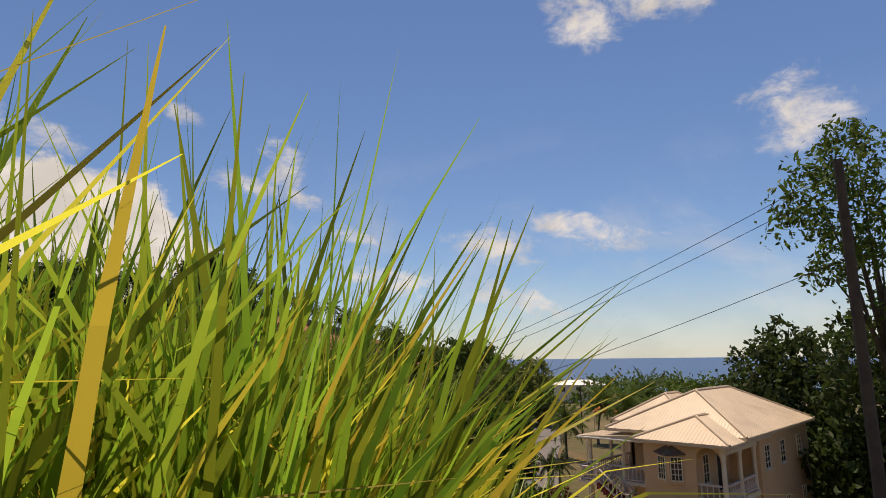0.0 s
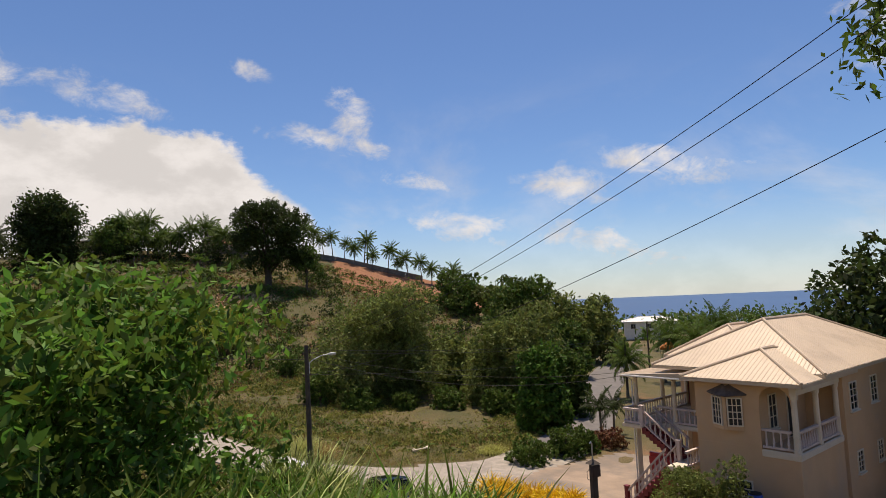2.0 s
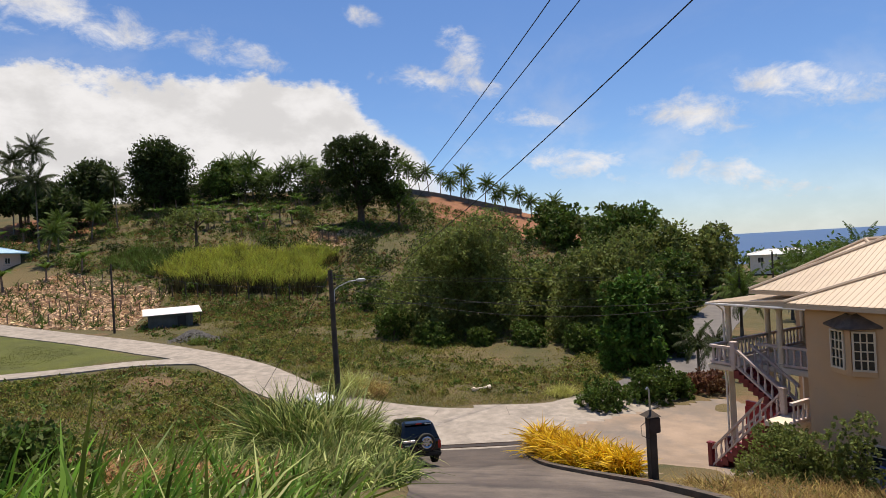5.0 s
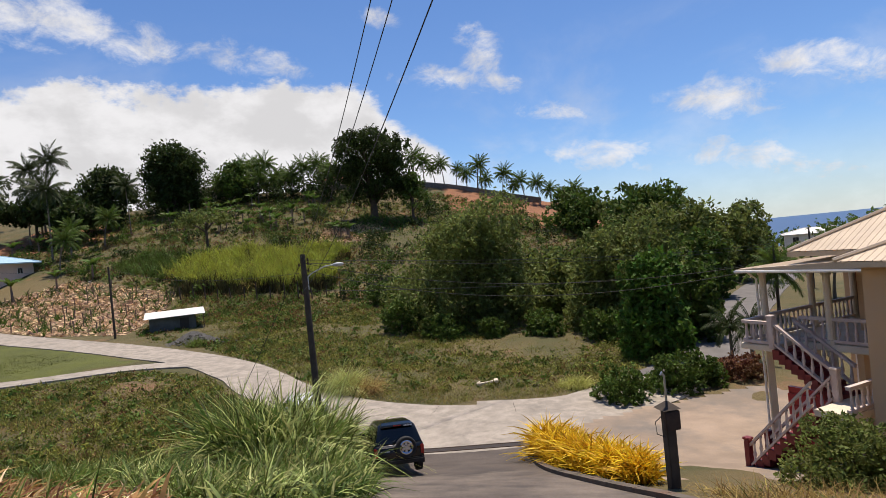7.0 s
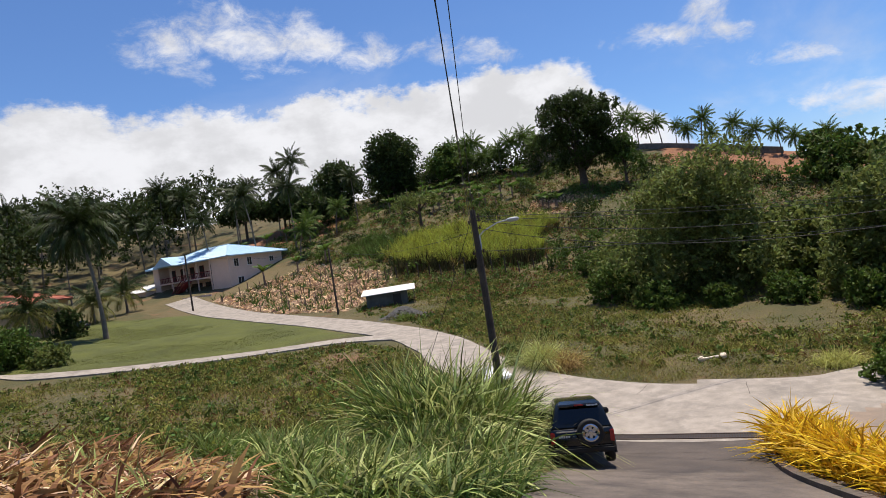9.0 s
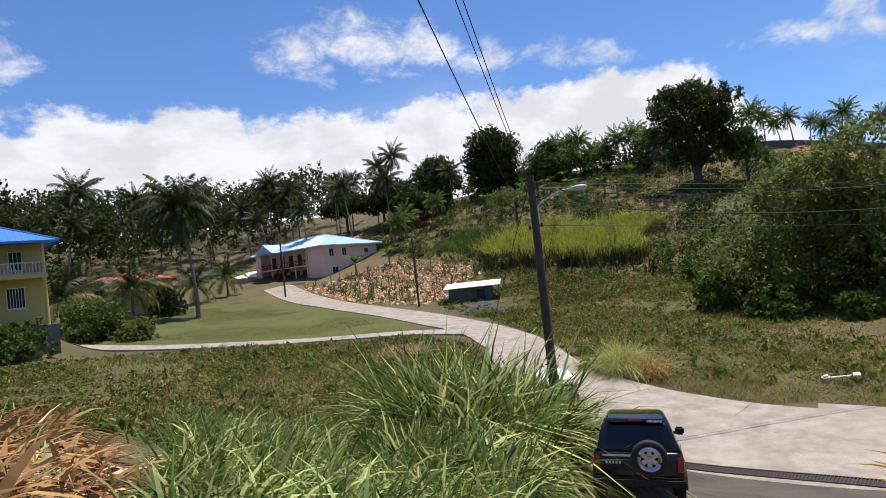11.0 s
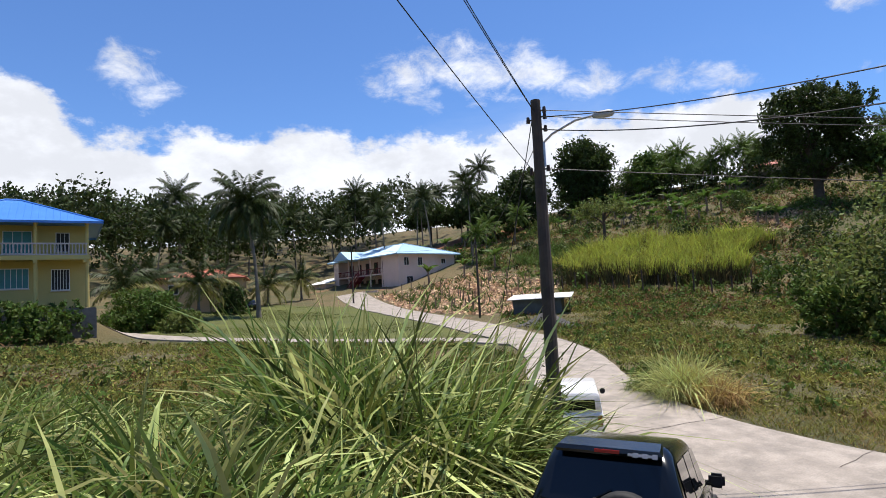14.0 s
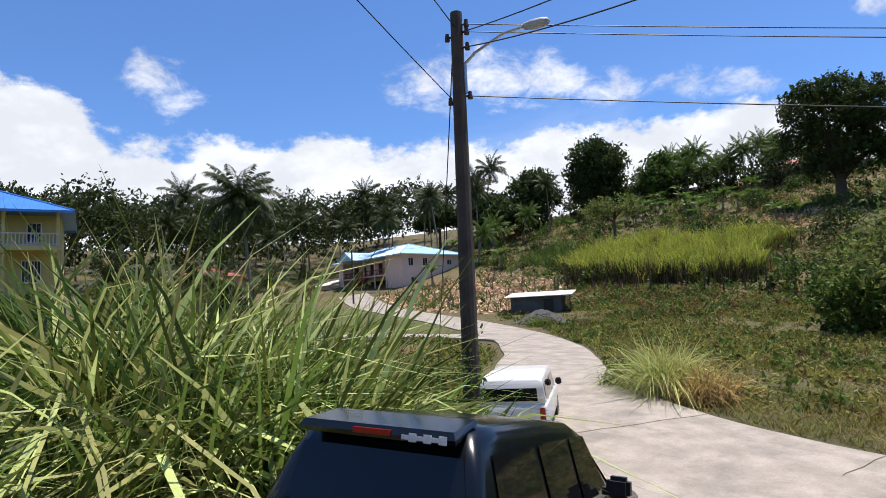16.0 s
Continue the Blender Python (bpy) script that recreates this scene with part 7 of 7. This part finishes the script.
mound(-5.6, -14.2, 3.4, 1.8, 118, 3500, 0.13, M["weed"], "low leafy green weeds", "shrub", "", "shrub", 0.04)
mound(-55.5, 11.2, 8.5, 4.2, 119, 5200, 0.28, M["midleaf"], "round green hedge shrub on the lawn edge", "shrub", "", "shrub", 0.1)
mound(-50.5, 12.6, 4.0, 2.0, 120, 1400, 0.26, M["bushleaf"], "low hedge shrub on the lawn edge", "shrub", "", "shrub", 0.06)
mound(-72, 26.5, 4.5, 4.2, 121, 1800, 0.3, M["darkleaf"], "small dark ornamental tree on the lawn", "tree", "", "tree", 0.1)
mound(-46.5, 1.5, 6.5, 3.0, 122, 3500, 0.25, M["midleaf"], "shrubs before the stone plinth", "shrub", "", "shrub", 0.06)
mound(-47.5, -3.5, 5.5, 2.8, 123, 2800, 0.25, M["bushleaf"], "shrubs before the stone plinth", "shrub", "", "shrub", 0.06)

# trees to the east, behind the house and beside the drive
mound(36, 11, 15, 17, 130, 7500, 0.5, M["darkleaf"], "tall dark trees behind the cream house", "tree", "", "tree", 0.4)
mound(31.5, -2.5, 11, 14.5, 131, 6500, 0.45, M["darkleaf"], "tall dark tree beside the cream house", "tree", "", "tree", 0.35)
mound(44, 24, 14, 13, 132, 5500, 0.55, M["darkleaf"], "dark trees behind the cream house", "tree", "", "tree", 0.35)
mound(50, 42, 14, 9, 133, 4000, 0.6, M["midleaf"], "trees down towards the coast", "tree", "", "tree", 0.3)
tree("tree", "slender tree with drooping leaf sprays beside the pole", "tree", 11.2, -21.4, [(-1.2, 0, 8.6, 1.6, 1.5, 1.3), (-.6, 0, 9.4, 1.7, 1.6, 1.6), (.6, .4, 7.8, 1.9, 1.8, 1.5), (-.9, -.3, 7.0, 1.3, 1.3, 1.0), (.8, 0, 5.8, 1.6, 1.6, 1.2), (.2, .2, 10.8, 1.1, 1.1, 1.0)], 4600, 0.22, M["midleaf"], 0.13, 134, slim=0.42)


def far_woods():
    rng = np.random.RandomState(9)
    me = Mesh()
    blobs = []
    for i in range(230):
        x, y = rng.uniform(-190, -116), rng.uniform(-30, 112)
        s = rng.uniform(5, 9)
        blobs.append((x, y, at_ground(x, y) + s * 1.05, s, s, s * rng.uniform(.9, 1.4)))
    leaves(me, crown_points(blobs, 100000, rng, .06, 14), 0.9, rng)
    tagged(part("far_woods", me, M["woodleaf"]), "dense green woods on the far western slope", "woods", kind="stuff")
    me = Mesh()
    blobs = []
    for i in range(70):
        a, d = radians(rng.uniform(10, 40)), rng.uniform(120, 300)
        x, y = d * math.sin(a), d * math.cos(a) - 10
        s = rng.uniform(3, 6)
        blobs.append((x, y, at_ground(x, y) + s * .4, s * 1.5, s * 1.5, s * .8))
    leaves(me, crown_points(blobs, 9000, rng, .16, 14), 1.3, rng)
    tagged(part("coast_woods", me, M["midleaf"]), "distant scrub and trees towards the coast", "woods", kind="stuff")
    me = Mesh()
    blobs = []
    for i in range(60):
        x, y = rng.uniform(-88, -32), rng.uniform(108, 126)
        s = rng.uniform(1.6, 3.6)
        blobs.append((x, y, at_ground(x, y) + s * .6, s * 1.4, s, s))
    leaves(me, crown_points(blobs, 10000, rng, .16, 14), .7, rng)
    tagged(part("crest_scrub", me, M["woodleaf"]), "green scrub along the hill crest", "scrub", kind="stuff")


far_woods()


def hill_shrubs():
    rng = np.random.RandomState(77)
    for mk, n, label in (("midleaf", 170, "scattered green shrubs on the hillside"), ("woodleaf", 150, "scattered dark scrub on the hillside")):
        me, blobs = Mesh(), []
        for x, y in scatter(SLOPE, n, rng):
            if in_poly(np.array(x), np.array(y), CANE) or in_poly(np.array(x), np.array(y), PLOUGHED):
                continue
            s = rng.uniform(.5, 1.7)
            blobs.append((x, y, at_ground(x, y) + s * .5, s * rng.uniform(.8, 1.5), s, s * rng.uniform(.6, 1.2)))
        leaves(me, crown_points(blobs, 15000, rng, .2, 12), .42, rng)
        tagged(part("hill_shrubs", me, M[mk]), label, "shrubs", kind="stuff")
    # earthy rubble where the slope was dug
    me = Mesh()
    xy = scatter([(-31, 80), (-24, 79), (-19, 86), (-24, 90), (-32, 88)], 1500, rng)
    leaves(me, np.column_stack([xy, H(xy[:, 0], xy[:, 1]) + rng.uniform(0, .3, len(xy))]), .8, rng, .5, .8)
    tagged(part("slope_rubble", me, M["trash"]), "pale reddish rubble and straw on the dug slope", "rubble", kind="stuff")


hill_shrubs()


# ---- bananas ----
def banana(x, y, seed, s=1.0):
    rng = np.random.RandomState(seed)
    t = thing("banana_plant", "banana plant with torn arching leaves", "banana plant", pose(x, y, at_ground(x, y)), "bananas on the hillside")
    st = Mesh()
    st.tube([(0, 0, -.2), (0, 0, 1.0), (.08, 0, 2.2)], [.15, .13, .07], 7)
    part("stem", st, M["twig"], t)
    k = 9
    az = np.arange(k) * 2.4
    me = Mesh()
    strips(me, np.tile([[.05, 0, 1.9]], (k, 1)), np.column_stack([np.cos(az) * .6, np.sin(az) * .6, np.ones(k)]), rng.uniform(1.6, 2.4, k), np.full(k, .5), rng.uniform(.4, 1.1, k), rng, 4)
    part("leaf_fan", me, M["banana"], t)
    return t


b0 = [banana(-27.2, 82, 1), banana(-28.6, 83, 2)]
for x, y in scatter([(-70, 90), (-40, 82), (-34, 100), (-44, 112), (-74, 108)], 52, np.random.RandomState(31)):
    copy_thing(b0[rp.randrange(2)], pose(x, y, at_ground(x, y), 0, 0, rp.uniform(0, 360)) @ Matrix.Scale(rp.uniform(.7, 1.25), 4))
for x, y in ((-26.2, 82.8), (-25.6, 81.6), (-66, 62), (-63, 66), (-69, 57), (-94, 76), (-90, 80), (-88, 84)):
    copy_thing(b0[rp.randrange(2)], pose(x, y, at_ground(x, y), 0, 0, rp.uniform(0, 360)) @ Matrix.Scale(rp.uniform(.9, 1.4), 4))


# ---- golden hedge, scrap, gravel, odds and ends ----
def croton(x, y, s, seed):
    rng = np.random.RandomState(seed)
    t = thing("croton", "golden-yellow strap-leaved ornamental plant beside the kerb", "plant", pose(x, y, at_ground(x, y)), "golden hedge")
    k = 520
    az, el = rng.uniform(0, 6.28, k), rng.uniform(.35, 1.5, k)
    root = np.column_stack([rng.normal(0, .16, k) * s, rng.normal(0, .16, k) * s, rng.uniform(0, .5, k) * s])
    me = Mesh()
    strips(me, root, np.column_stack([np.cos(az) * np.cos(el), np.sin(az) * np.cos(el), np.sin(el)]), s * rng.uniform(.45, .78, k), np.full(k, .055), rng.uniform(.1, .6, k), rng, 4)
    part("leaf_rosette", me, M["gold"], t)


for k, (x, y, s) in enumerate(((5.3, 2.7, 1.7), (5.85, 1.2, 1.6), (6.3, 0, 1.45), (6.8, -1.4, 1.4), (7.3, -2.8, 1.3), (7.8, -4.1, 1.1), (6.2, 2.2, 1.3))):
    croton(x, y, s, 200 + k)


def scrap():
    t = thing("scrap_board", "bleached broken board lying in the grass", "scrap", pose(2.2, 15.2, at_ground(2.2, 15.2) + .25, 8, -6, 10))
    a = Mesh()
    a.box(-.5, -.06, -.04, .5, .06, .06, None, .02)
    a.box(.3, -.25, -.05, .55, .12, .12, None, .03)
    a.box(-.75, -.2, -.1, -.45, .1, .16, None, .06)
    part("board", a, M["bone"], t)
    g = Mesh()
    rng = np.random.RandomState(2)
    c = np.column_stack([rng.normal(0, .8, 700), rng.normal(0, .8, 700), np.zeros(700)])
    c[:, 2] = .75 * np.exp(-(c[:, 0] ** 2 + c[:, 1] ** 2) / 1.1)
    for p in c:
        r = rng.uniform(.05, .12)
        g.add(p + np.array([(r, 0, 0), (-r, 0, 0), (0, r, 0), (0, -r, 0), (0, 0, r), (0, 0, -r)]), [(0, 2, 4), (2, 1, 4), (1, 3, 4), (3, 0, 4), (2, 0, 5), (1, 2, 5), (3, 1, 5), (0, 3, 5)])
    heap = part("gravel_heap", g, M["gravel"])
    heap.location = (-27.5, 33.6, at_ground(-27.5, 33.6))
    heap.scale = (1.5, 1.1, 1.3)
    tagged(heap, "heap of grey gravel beside the lane", "gravel", kind="stuff")


scrap()


def fence_posts():
    f = thing("fence", "weathered field fence of thin leaning posts", "fence")
    rng = random.Random(8)
    for i in range(14):
        x, y = -44 + i * 1.9, 55.6 - 0.1 * i + rng.uniform(-.3, .3)
        z = at_ground(x, y)
        me = Mesh()
        me.tube([(x, y, z - .3), (x + rng.uniform(-.12, .12), y, z + rng.uniform(1.4, 2.4))], [.09, .06], 6)
        part("post", me, M["pole"], f)


fence_posts()
